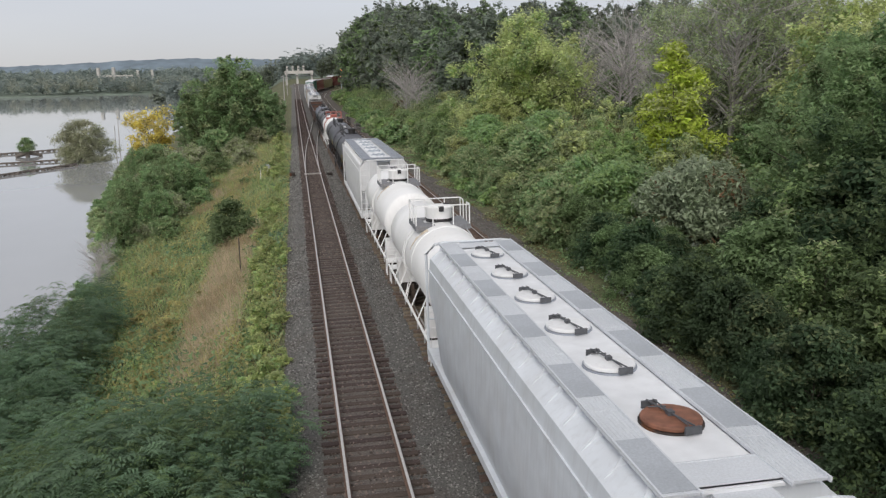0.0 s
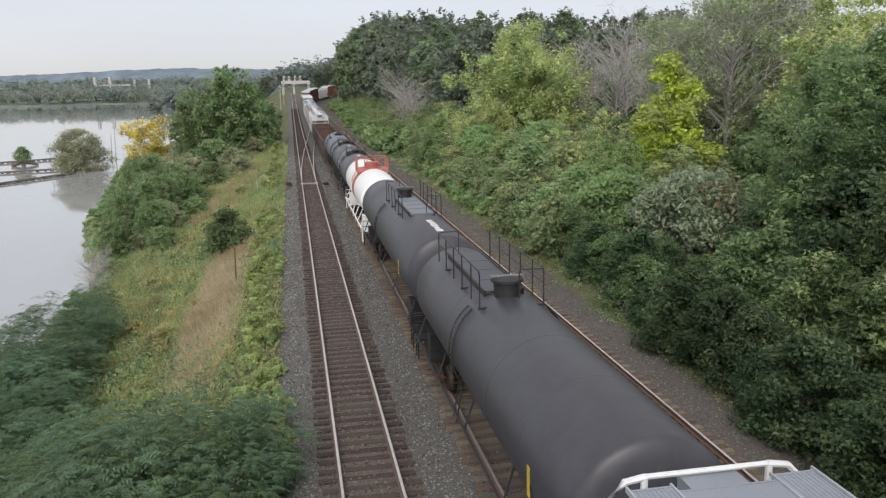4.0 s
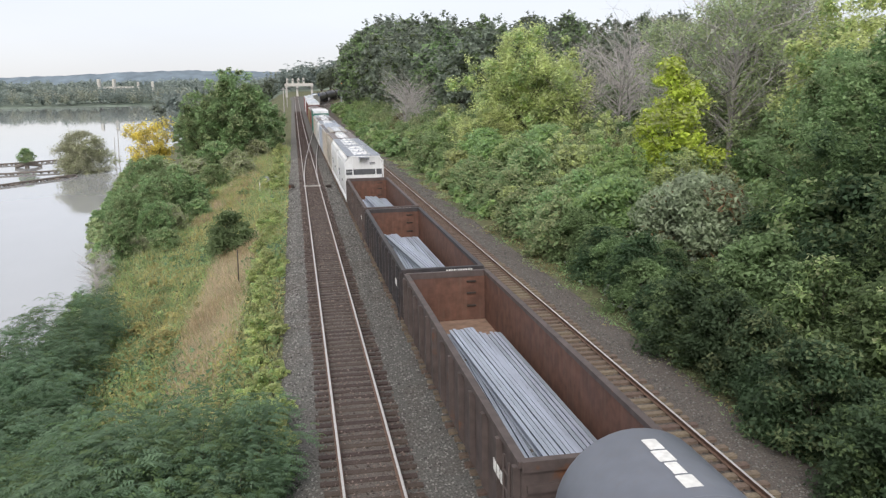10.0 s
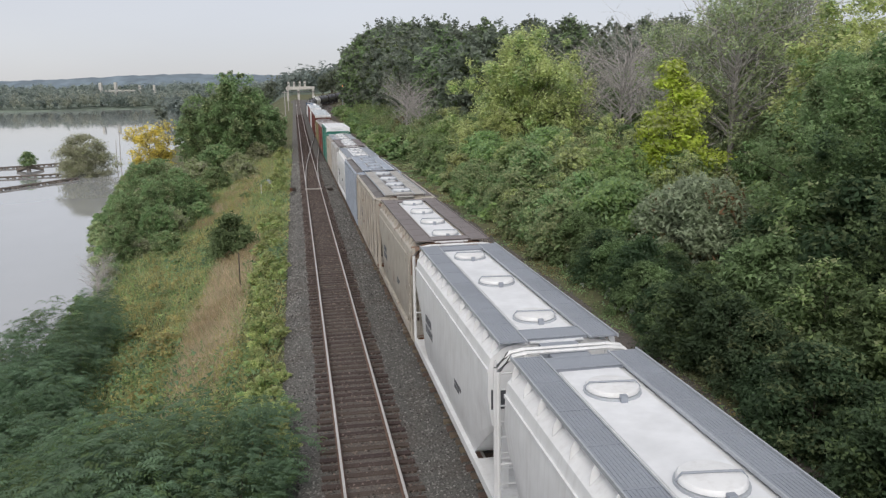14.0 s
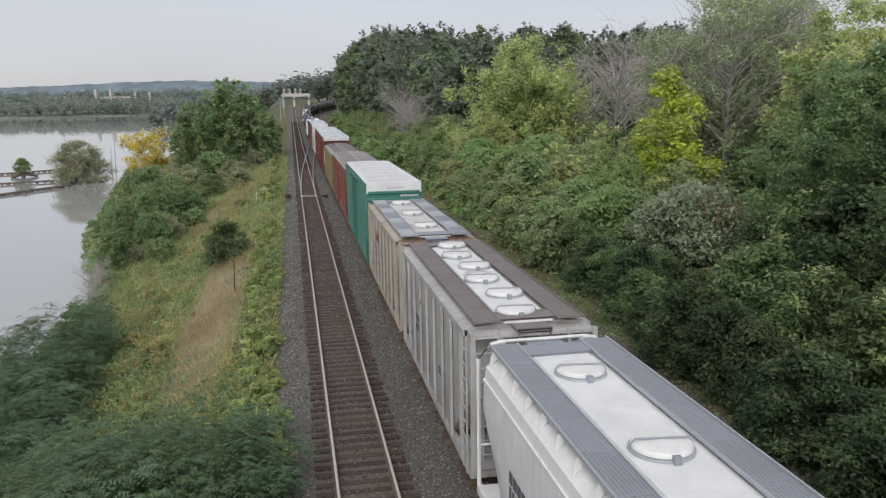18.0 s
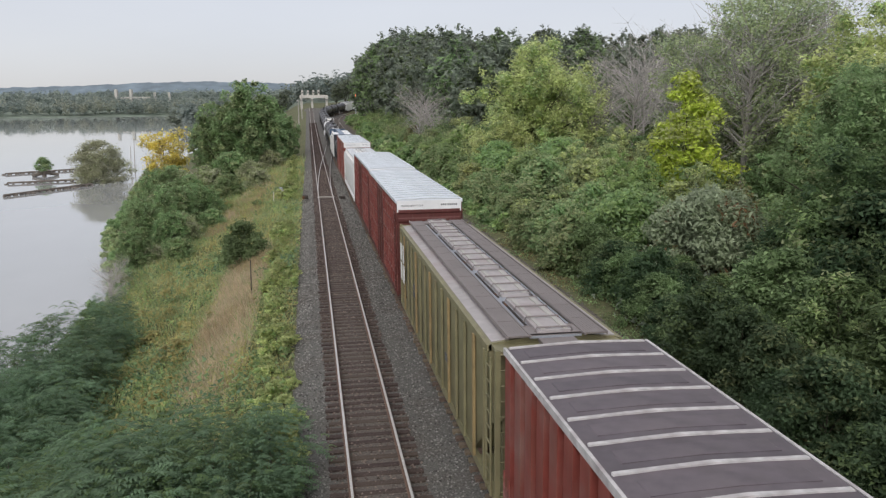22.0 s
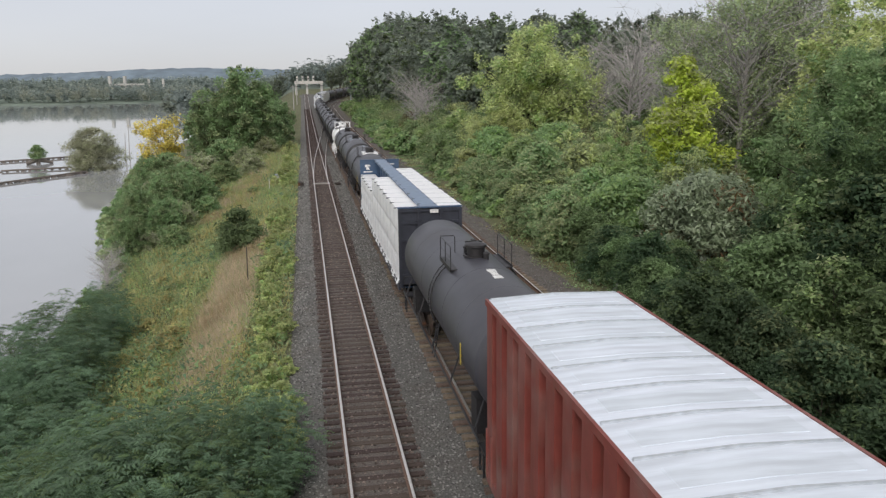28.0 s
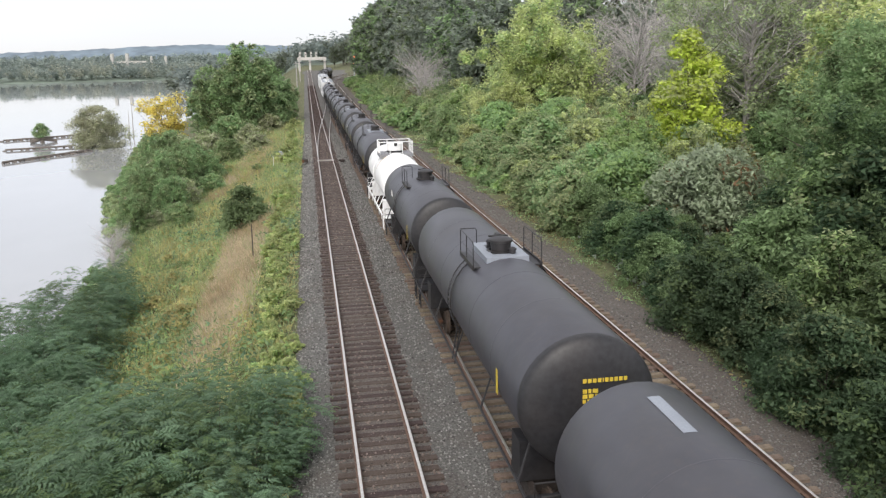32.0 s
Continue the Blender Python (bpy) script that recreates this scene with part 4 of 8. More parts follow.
# ---- covered hoppers ----
def hatch(kind, x, y, z, car, mat):
    if kind == "flower":
        part("hatch", Shape().lathe([(0.48, -0.03), (0.48, 0.03), (0.45, 0.05), (0.02, 0.07)], (x, y, z), "z", 24), M["roof_white"], car, smooth=40)
        part("hatch_ring", Shape().lathe([(0.30, 0.05), (0.31, 0.1), (0.36, 0.1), (0.37, 0.05)], (x, y, z), "z", 24), M["galv"], car, "steel clamp ring", smooth=40)
        for k in range(6):
            a = k * math.tau / 6 + 0.3
            c, sn = math.cos(a), math.sin(a)
            part("hatch_dog", Shape().tube([(x + 0.24 * c, y + 0.24 * sn, z + 0.1), (x + 0.40 * c, y + 0.40 * sn, z + 0.12), (x + 0.50 * c, y + 0.50 * sn, z + 0.03)], 0.03, 6).tube([(x + 0.36 * c - 0.07 * sn, y + 0.36 * sn + 0.07 * c, z + 0.12), (x + 0.36 * c + 0.07 * sn, y + 0.36 * sn - 0.07 * c, z + 0.12)], 0.026, 5), M["galv"], car, "steel hatch clamp")
    elif kind == "round":
        # rim darker than the lid: the shadow line round it is in the colour
        part("hatch_rim", Shape().lathe([(0.44, -0.05), (0.52, -0.04), (0.52, 0.045), (0.44, 0.05)], (x, y, z), "z", 24), M["board_mid"], car, "hatch rim coloured dark for its shadow line", smooth=40)
        part("hatch", Shape().lathe([(0.44, 0.04), (0.485, 0.06), (0.485, 0.11), (0.46, 0.14), (0.3, 0.165), (0.02, 0.175)], (x, y, z), "z", 24), M[mat], car, smooth=40)
        part("hatch_bar", Shape().tube([(x - 0.5, y + 0.06, z + 0.08), (x - 0.42, y + 0.05, z + 0.19), (x + 0.42, y - 0.05, z + 0.19), (x + 0.5, y - 0.06, z + 0.08)], 0.018, 6).box(x - 0.06, x + 0.06, y - 0.58, y - 0.48, z + 0.0, z + 0.13), M["board_grey"], car)
    elif kind == "clamp":
        # shadow below the lid painted as a darker rim
        part("hatch_rim", Shape().lathe([(0.40, -0.04), (0.5, -0.03), (0.5, 0.03), (0.40, 0.035)], (x, y, z), "z", 24), M["truck" if mat == "rust_hatch" else "board_grey"], car, "hatch rim coloured dark for its shadow line", smooth=40)
        part("hatch", Shape().lathe([(0.42, 0.03), (0.47, 0.045), (0.47, 0.09), (0.45, 0.11), (0.02, 0.13)], (x, y, z), "z", 24), M[mat], car, smooth=40)
        part("hatch_bar", Shape().tube([(x - 0.17, y + 0.52, z + 0.17), (x + 0.11, y - 0.54, z + 0.17)], 0.015, 6).tube([(x - 0.07, y + 0.5, z + 0.18), (x + 0.03, y - 0.5, z + 0.17)], 0.012, 6).tube([(x - 0.24, y + 0.3, z + 0.15), (x + 0.02, y + 0.22, z + 0.17)], 0.012, 6)
             .box(x - 0.26, x + 0.0, y + 0.49, y + 0.53, z + 0.04, z + 0.16).box(x - 0.04, x + 0.22, y - 0.56, y - 0.52, z + 0.04, z + 0.16).box(x - 0.07, x + 0.03, y - 0.06, y + 0.06, z + 0.12, z + 0.2), M["band_dark"], car, "dark hatch clamp")
    elif kind == "trough":
        part("hatch", Shape().lathe([(0.46, -0.04), (0.46, 0.04), (0.44, 0.055), (0.02, 0.075)], (x, y, z), "z", 22), M[mat], car, smooth=40)
        arc = [(x + 0.36 * math.cos(a), y - 0.02 + 0.3 * math.sin(a), z + 0.07) for a in np.linspace(math.radians(190), math.radians(345), 8)]
        part("hatch_bar", Shape().tube(arc, 0.028, 6).tube([(x + 0.02, y - 0.31, z + 0.09), (x - 0.03, y + 0.36, z + 0.09)], 0.025, 6).box(x - 0.4, x - 0.3, y - 0.1, y - 0.02, z + 0.03, z + 0.1).box(x + 0.31, x + 0.4, y - 0.1, y - 0.02, z + 0.03, z + 0.1), M["band_dark"], car, "dark hatch clamp")
    else:
        part("hatch", Shape().box(x - 0.4, x + 0.4, y - 1.55, y + 1.55, z, z + 0.10, 0.04), M[mat], car)
        for dx in (-0.26, 0.26):
            part("hatch_rib", Shape().box(x + dx - 0.05, x + dx + 0.05, y - 1.5, y + 1.5, z + 0.1, z + 0.13), M["board_tan"], car)
        for dy in (-1.45, -0.5, 0.5, 1.45):
            part("hatch_bar", Shape().tube([(x - 0.46, y + dy, z + 0.02), (x - 0.4, y + dy, z + 0.15), (x + 0.4, y + dy, z + 0.15), (x + 0.46, y + dy, z + 0.02)], 0.022, 6), M["board_brown"], car, "brown hatch bar")
        part("hatch_gutter", Shape().box(x - 0.5, x - 0.45, y - 1.55, y + 1.55, z, z + 0.03).box(x + 0.45, x + 0.5, y - 1.55, y + 1.55, z, z + 0.03), M["truck"], car, "dark gutter")


def hopper_car(length, paint, label, style="round", top=4.55, roof="roof_white", board="board_grey", hatches=("round", 3), cage="tube", width=1.55, end_band=False, rusty=(), end_paint=None,
               side_mark=True, ribs=9, spots=None, board_x=(0.72, 1.34), powder=0, strip="", rib_paint=None, panels="", lids="hopper_white"):
    car = thing("covered_hopper_car", label, "hopper car", "freight train")
    h = length / 2
    L = h - 0.55
    if style == "round":
        side = [(width * 0.93, 1.12), (width, 1.55), (width * 1.02, 2.4), (width, 3.3), (width * 0.985, 3.86), (width * 0.955, top - 0.34), (1.2, top - 0.12), (0.95, top - 0.06), (0.55, top)]
    else:
        side = [(width * 0.98, 1.12), (width, 1.2), (width, top - 0.16), (width * 0.95, top - 0.12), (0.62, top - 0.02), (0.5, top)]
    outline = side + [(-x, z) for x, z in reversed(side)]
    # body with end slope sheets: the lower corners are cut away towards the ends
    Le, rows = L - 0.25, []
    slope = 2.6
    for y, cut in ((-Le, 1), (-Le + 0.001, 1), (-Le + 1.9, 0), (Le - 1.9, 0), (Le - 0.001, 1), (Le, 1)):
        rows.append([(x if z > slope or not cut else x * 0.92, y, z if not cut else max(z, slope - 0.0 + (z - 1.12) * 0.02)) for x, z in outline])
    body = Shape().quad_sheet(rows, True)
    n = len(outline)
    body.f.append(tuple(range(n)))
    body.f.append(tuple(range(len(body.v) - n, len(body.v))))
    part("body", body, M[paint], car, smooth=35)
    for sy in (-1, 1):
        if end_paint:
            part("end_panel", Shape().prism([(x * 0.985, z) for x, z in outline if z > 2.4] + [], min(sy * (Le + 0.004), sy * (Le + 0.012)), max(sy * (Le + 0.004), sy * (Le + 0.012))), M[end_paint], car, "rusty end panel")
        if end_band:
            part("end_stripe", Shape().box(-width * 0.95, width * 0.95, min(sy * (Le + 0.005), sy * (Le + 0.03)), max(sy * (Le + 0.005), sy * (Le + 0.03)), 3.0, 3.45), M["band_dark"], car, "dark grey stripe")
        part("slope_sheet", Shape().quad_sheet([[(-1.35, sy * Le, 2.6), (1.35, sy * Le, 2.6)], [(-1.35, sy * (Le - 1.9), 1.15), (1.35, sy * (Le - 1.9), 1.15)]]), M[paint], car)
        part("end_deck", Shape().box(-1.45, 1.45, min(sy * (Le - 1.6), sy * (h - 0.15)), max(sy * (Le - 1.6), sy * (h - 0.15)), 0.95, 1.08), M[paint], car)
        for x in (-1.15, 0.0, 1.15):
            part("end_support", Shape().box(x - 0.07, x + 0.07, min(sy * (Le - 0.2), sy * Le), max(sy * (Le - 0.2), sy * Le), 1.05, 2.65), M[paint], car)
        ye = sy * (h - 0.2)
        hand = -1 if sy < 0 else 1
        if cage == "tube":
            zt = top + 0.02
            for sx in (-1, 1):
                part("end_post", Shape().tube([(sx * width * 0.98, ye, 0.95), (sx * width * 0.98, ye, zt - 0.35), (sx * (width * 0.98 - 0.3), ye, zt - 0.05), (sx * 0.9, ye, zt)], 0.05, 6)
                     .tube([(sx * width * 0.6, ye, 0.95), (sx * width * 0.6, ye, zt)], 0.05, 6), M[paint], car, smooth=50)
            part("end_rail", Shape().tube([(-width, ye, 2.1), (width, ye, 2.1)], 0.03), M[paint], car)
            part("end_rail", Shape().tube([(-0.9, ye, zt), (0.9, ye, zt)], 0.04), M[paint], car)
            part("ladder", ladder(-hand * -width * 0.79, ye, 1.0, zt - 0.2, width * 0.38, "x", 0.02), M[paint], car)
        else:
            for sx in (-1, 1):
                part("end_post", Shape().box(sx * width * 0.96 - 0.06, sx * width * 0.96 + 0.06, ye - 0.05, ye + 0.05, 0.95, top - 0.1).box(sx * width * 0.55 - 0.04, sx * width * 0.55 + 0.04, ye - 0.04, ye + 0.04, 0.95, top - 0.1), M[paint], car)
            part("ladder", ladder(hand * width * 0.76, ye, 1.0, top - 0.1, width * 0.4, "x", 0.02), M[paint], car)
            part("end_cap", Shape().box(-width * 0.96, width * 0.96, min(sy * Le, ye), max(sy * Le, ye), top - 0.22, top - 0.14), M[end_paint or paint], car)
            part("end_ladder_side", ladder(hand * (width + 0.05), ye - sy * 0.4, 1.0, top - 0.3, 0.45, "y", 0.02), M[paint], car)
        q0, q1 = sorted((sy * (Le - 0.62), sy * (Le + 0.06)))
        part("crosswalk", Shape().box(-board_x[0] + 0.02, board_x[0] - 0.02, q0, q1, top + 0.036, top + 0.062).box(-board_x[0] + 0.02, board_x[0] - 0.02, q0, q0 + 0.03, top, top + 0.075).box(-board_x[0] + 0.02, board_x[0] - 0.02, q1 - 0.03, q1, top, top + 0.075), M[board], car, "grated crosswalk")
        q0, q1 = sorted((sy * (Le + 0.06), sy * (h - 0.12)))
        part("end_step", Shape().box(-0.42, 0.42, q0, q1, top - 0.06, top - 0.03).box(-0.42, 0.42, q0, q0 + 0.03, top - 0.09, top + 0.0).box(-0.42, 0.42, q1 - 0.03, q1, top - 0.09, top + 0.0).box(-0.4, -0.37, q0, q1, top - 0.3, top - 0.06).box(0.37, 0.4, q0, q1, top - 0.3, top - 0.06), M[board], car, "grated end step")
    for sx in (-1, 1):
        part("side_sill", Shape().box(sx * width * 0.97 - 0.06, sx * width * 0.97 + 0.06, -h + 0.2, h - 0.2, 0.92, 1.14), M[paint], car)
        if style == "round":
            part("top_rail", Shape().prism([(sx * (width * 0.985) - 0.03, 3.84), (sx * (width * 0.985) + 0.03, 3.84), (sx * (width * 0.985) + 0.03, 3.91), (sx * (width * 0.985) - 0.03, 3.91)], -Le, Le), M[paint], car)
        else:
            part("top_rail", Shape().box(sx * width - 0.05, sx * width + 0.06, -Le, Le, top - 0.3, top - 0.15), M[paint], car)
            for k in range(ribs):
                y = -Le + 0.25 + k * (2 * Le - 0.5) / (ribs - 1)
                part("rib", Shape().prism([(sx * width - 0.02, 1.14), (sx * (width + 0.09), 1.14), (sx * (width + 0.09), top - 0.3), (sx * width - 0.02, top - 0.3)], y - 0.06, y + 0.06), M[rib_paint if rib_paint and k % 3 == 1 else paint], car)
        if powder > 6 or strip:
            part("roof_strip", Shape().prism([(sx * 1.02, top - 0.07), (sx * (width - 0.08), top - 0.115), (sx * (width - 0.08), top - 0.10), (sx * 1.02, top - 0.055)], -Le + 0.1, Le - 0.1), M[strip or "roof_dust"], car, "dusty roof strip")
        # running boards stand on brackets clear of the roof
        bz = top + 0.05
        xs = board_x
        part("running_board", board_mesh(board, 2 * L - 0.1), None, car, at=(sx * (xs[0] + xs[1]) / 2, 0, bz))
        if panels:
            bays = int(length / 1.7)
            for k in range(0 if sx < 0 else 1, bays, 2):
                y = -L + 0.1 + k * (2 * L - 0.2) / bays
                part("board_panel", Shape().box(-0.282, 0.282, -(L - 0.1) / bays + 0.03, (L - 0.1) / bays - 0.03, 0.0, 0.012, 0.01), M[panels], car, "darker grating panel", at=(sx * (xs[0] + xs[1]) / 2, y + (L - 0.1) / bays, bz + 0.02))
        part("board_edge", Shape().box(sx * xs[1] - 0.015, sx * xs[1] + 0.015, -L, L, bz - 0.02, bz + 0.055).box(sx * xs[0] - 0.015, sx * xs[0] + 0.015, -L, L, bz - 0.02, bz + 0.035), M["board_pale" if board in ("board_pale", "board_blue") else "board_brown" if board == "board_brown" else "board_mid"], car)
        if style == "round":
            n = max(5, int(length / 0.95))
            for k in range(n):
                y = -L + 0.4 + k * (2 * L - 0.8) / (n - 1)
                part("bracket", Shape().prism([(sx * (xs[1] - 0.06), top - 0.14), (sx * 1.44, top - 0.3), (sx * (xs[1] + 0.08), top - 0.1), (sx * (xs[1] + 0.02), top + 0.02), (sx * (xs[1] - 0.06), top + 0.02)], y - 0.012, y + 0.012), M[paint], car)
    part("roof_trough", Shape().prism([(-0.62, top - 0.03), (0.62, top - 0.03), (0.6, top + 0.015), (-0.6, top + 0.015)], -L + 0.15, L - 0.15), M[roof], car, "pale roof strip with spilled dust")
    for k in range(powder):
        pr = random.Random(k * 5 + int(length * 10))
        y = -L + (2 * L) * (k + 0.5) / powder + pr.uniform(-0.3, 0.3)
        x, w = (pr.uniform(-0.12, 0.12), pr.uniform(0.28, 0.46)) if k % 3 else (pr.choice((-1, 1)) * pr.uniform(1.15, 1.3), 0.2)
        heap = Shape().lathe([(0.02, 0.035), (w * 0.6, 0.028), (w, 0.0)], (0, 0, 0), "z", 14)
        heap.v = [(px * pr.uniform(0.8, 1.2) if abs(px) + abs(py) > w * 0.7 else px, py * 1.5 * pr.uniform(0.85, 1.15), pz) for px, py, pz in heap.v]
        zp = top + 0.014 if k % 3 else top - 0.085 - 0.12 * (abs(x) - 1.05) / 0.45
        part("spilled_powder", heap, M["powder"], car, "spilled white powder", smooth=60, at=(max(-0.05, min(0.05, x)) if k % 3 else x, y, zp))
    kind, count = hatches
    for k in range(count):
        y = spots[k] if spots else -L + (2 * L) * (k + 0.5) / count
        mat = "rust_hatch" if k in rusty else (lids if kind != "long" else "roof_worn")
        hatch(kind, (0.1 if k % 2 else -0.1) if kind == "round" and count > 4 else 0.0 if kind != "flower" else -0.05, y, top + 0.015, car, mat)
    # discharge gates below
    for k in range(3):
        y = (k - 1) * L * 0.45
        part("outlet", Shape().quad_sheet([[(-0.9, y - 1.0, 1.15), (0.9, y - 1.0, 1.15), (0.9, y + 1.0, 1.15), (-0.9, y + 1.0, 1.15)], [(-0.4, y - 0.4, 0.4), (0.4, y - 0.4, 0.4), (0.4, y + 0.4, 0.4), (-0.4, y + 0.4, 0.4)]], True), M[paint], car)
    if side_mark:
        xx = -width * (1.022 if style == "round" else 1.004)
        part("stencil", bars([[0.2, 0.2, 0.2, 0.2], [0.14, 0.14, 0.14, 0.14, 0.14, 0.14]], xx, L * 0.55, 2.85, "side", 0.24), M["mark_dark"], car, "dark reporting marks on the flank")
        part("stencil", bars([[0.3, 0.2, 0.3], [0.25, 0.3]], xx, -L * 0.3, 2.4, "side", 0.10), M["mark_dark"], car)
    part("stencil", bars([[0.08, 0.08, 0.08, 0.08], [0.07, 0.07, 0.07, 0.07, 0.07]], 0.5, -Le - 0.012, top - 0.5, "end", 0.085), M["mark_dark"], car, "dark reporting marks on the end")
    running_gear(car, h)
    return car, []


BOARDS = {}


def board_mesh(mat, length):
    """A grated running board in panels: thin cross bars on two bearers."""
    key = (mat, round(length, 1))
    if key not in BOARDS:
        s = Shape().box(-0.29, 0.29, -length / 2, length / 2, -0.012, 0.012)
        for k in range(9):
            x = -0.26 + 0.065 * k
            s.box(x - 0.02, x + 0.02, -length / 2, length / 2, 0.012, 0.02)
        m = max(2, int(length / 1.25))
        for k in range(m + 1):
            y = -length / 2 + 0.02 + k * (length - 0.04) / m
            s.box(-0.29, 0.29, y - 0.02, y + 0.02, 0.012, 0.027)
        BOARDS[key] = s.mesh("running_board", M[mat])
    return BOARDS[key]


# ---- boxcars ----
def flakes(car, xo, deep, top_z, ribs, L, seed, mat, post):
    """Ragged patches of bare primer on the lower part of a braced side, on the posts and on the sheets between."""
    g = random.Random(seed)
    sx = 1 if xo > 0 else -1
    step = (L - 1.77 - 2 * post) / (ribs - 1)
    for half in (-1, 1):
        for k in range(ribs):
            y = half * (1.62 + post + k * step)
            for x, mid, wide in ((xo + sx * 0.084, y, post), (xo - sx * (deep - 0.084), y + half * step / 2, step / 2 - post - 0.02)):
                if g.random() < 0.45 or k == ribs - 1 and mid != y:
                    continue
                z0, rows = 1.12, []
                high = g.uniform(0.3, 1.0) * top_z * (0.6 + 0.4 * k / ribs)
                lean = g.uniform(-0.4, 0.4)
                for i in range(8):
                    f = i / 7
                    w = wide * min(1.0, (1 - f) * 1.3) * g.uniform(0.25, 1.0)
                    c = mid + lean * f * wide + g.uniform(-0.3, 0.3) * (wide - w)
                    rows.append([(x, c - w, z0 + high * f), (x, c + w, z0 + high * f)])
                part("bare_patch", Shape().quad_sheet(rows), M[mat], car, "bare patch of flaked paint")


def box_car(length, paint, roof, label, top=5.0, width=1.5, end_white=True, seams=16, seam_paint=None, ribs=9, words=False, grid=True, edge=None, deep=0.08, rib_paint=None, border=False, worn=None, track=False, post=0.05):
    car = thing("boxcar", label, "boxcar", "freight train")
    h = length / 2
    L = h - 0.35
    part("body", Shape().box(-width + deep - 0.08, width - deep + 0.08, -L, L, 0.95, top - 0.06), M[paint], car)
    part("corner_post", Shape().box(-width - 0.02, width + 0.02, -L - 0.02, -L + 0.12, 0.95, top - 0.08), M[paint], car)
    part("corner_post", Shape().box(-width - 0.02, width + 0.02, L - 0.12, L + 0.02, 0.95, top - 0.08), M[paint], car)
    part("roof", Shape().prism([(-width - 0.03, top - 0.07), (width + 0.03, top - 0.07), (width + 0.03, top - 0.02), (0, top + 0.03), (-width - 0.03, top - 0.02)], -L - 0.04, L + 0.04), M[roof], car)
    if border:
        for sx in (-1, 1):
            part("roof_border", Shape().prism([(sx * (width - 0.2), top - 0.02), (sx * (width + 0.03), top - 0.022), (sx * (width + 0.03), top + 0.015), (sx * (width - 0.2), top + 0.02)], -L - 0.04, L + 0.04), M["roof_white"], car, "white roof edge")
            part("roof_border", Shape().box(-width + 0.2, width - 0.2, min(sx * (L + 0.047), sx * (L - 0.3)), max(sx * (L + 0.047), sx * (L - 0.3)), top - 0.06, top + 0.033), M["roof_white"], car, "white roof edge")
        part("stencil", bars([[0.07, 0.07, 0.07, 0.07, 0.02, 0.07, 0.07, 0.07, 0.07, 0.07]], 0.35, -L - 0.078, top - 0.66, "end", 0.1), M["mark_white"], car, "white reporting marks")
    bay = 2 * L / seams
    w = width - 0.21 if border else width + 0.01
    sheet = Shape().prism([(-w, top - 0.022 - 0.03), (0, top + 0.02), (w, top - 0.022 - 0.03), (w, top - 0.012), (w * 0.5, top + 0.024), (0, top + 0.04), (-w * 0.5, top + 0.024), (-w, top - 0.012)], -bay / 2 + 0.02, bay / 2 - 0.02).mesh("roof_panel", M[roof])
    dimple = Shape().prism([(-w + 0.25, top - 0.02), (w - 0.25, top - 0.02), (w - 0.3, top + 0.014), (0, top + 0.052), (-w + 0.3, top + 0.014)], -bay * 0.22, bay * 0.22).mesh("panel_swage", M[roof], 30)
    for k in range(seams):
        y = -L + (k + 0.5) * bay
        panel = part("roof_panel", sheet, None, car, at=(0, y, 0))
        part("panel_swage", dimple, None, panel)
    half = 0.045 if seams in (17, 19) else 0.028
    seam = Shape().prism([(-width + 0.02, top - 0.04), (0, top + 0.01), (width - 0.02, top - 0.04), (width - 0.04, top + 0.02), (0, top + 0.075), (-width + 0.04, top + 0.02)], -half, half).mesh("roof_seam", M[seam_paint or roof])
    plain = Shape().prism([(-width + 0.2, top - 0.04), (0, top + 0.01), (width - 0.2, top - 0.04), (width - 0.22, top + 0.012), (0, top + 0.06), (-width + 0.22, top + 0.012)], -half * 0.55, half * 0.55).mesh("roof_seam", M[seam_paint or roof])
    for k in range(seams + 1):
        part("roof_seam", plain if border and k % 3 else seam, None, car, at=(0, max(-L + half, min(L - half, -L + k * bay)), 0))
    for sx in (-1, 1):
        part("roof_edge", Shape().box(sx * (width + 0.045) - 0.03, sx * (width + 0.045) + 0.03, -L - 0.05, L + 0.05, top - 0.14, top + 0.0), M[edge or paint], car)
        part("side_sill", Shape().box(sx * (width + 0.02) - 0.05, sx * (width + 0.02) + 0.05, -L, L, 0.85, 1.1), M[paint], car)
        xo = sx * width
        for half in (-1, 1):
            for k in range(ribs):
                y = half * (1.62 + post + k * (L - 1.77 - 2 * post) / (ribs - 1))
                part("rib", Shape().prism([(xo - sx * deep, 1.1), (xo + sx * 0.08, 1.1), (xo + sx * 0.08, top - 0.14), (xo - sx * deep, top - 0.14)], y - post, y + post), M[rib_paint or paint], car)
            if grid:
                for z in (1.75, 2.55, 3.35, 4.15, 4.8):
                    part("rail_band", Shape().box(min(xo - sx * deep, xo + sx * 0.06), max(xo - sx * deep, xo + sx * 0.06), min(half * 1.75, half * L), max(half * 1.75, half * L), z - 0.05, z + 0.05), M[rib_paint or paint], car)
        for half in (-1, 1):
            door = part("door", Shape().box(min(xo - sx * deep, xo + sx * 0.09), max(xo - sx * deep, xo + sx * 0.09), min(half * 0.02, half * 1.6), max(half * 0.02, half * 1.6), 1.1, top - 0.2), M[paint], car, "plug door")
            part("door_rod", Shape().tube([(xo + sx * 0.12, half * 0.3, 1.1), (xo + sx * 0.12, half * 0.3, top - 0.3)], 0.03, 6).tube([(xo + sx * 0.12, half * 1.3, 1.1), (xo + sx * 0.12, half * 1.3, top - 0.3)], 0.03, 6), M[paint], door)
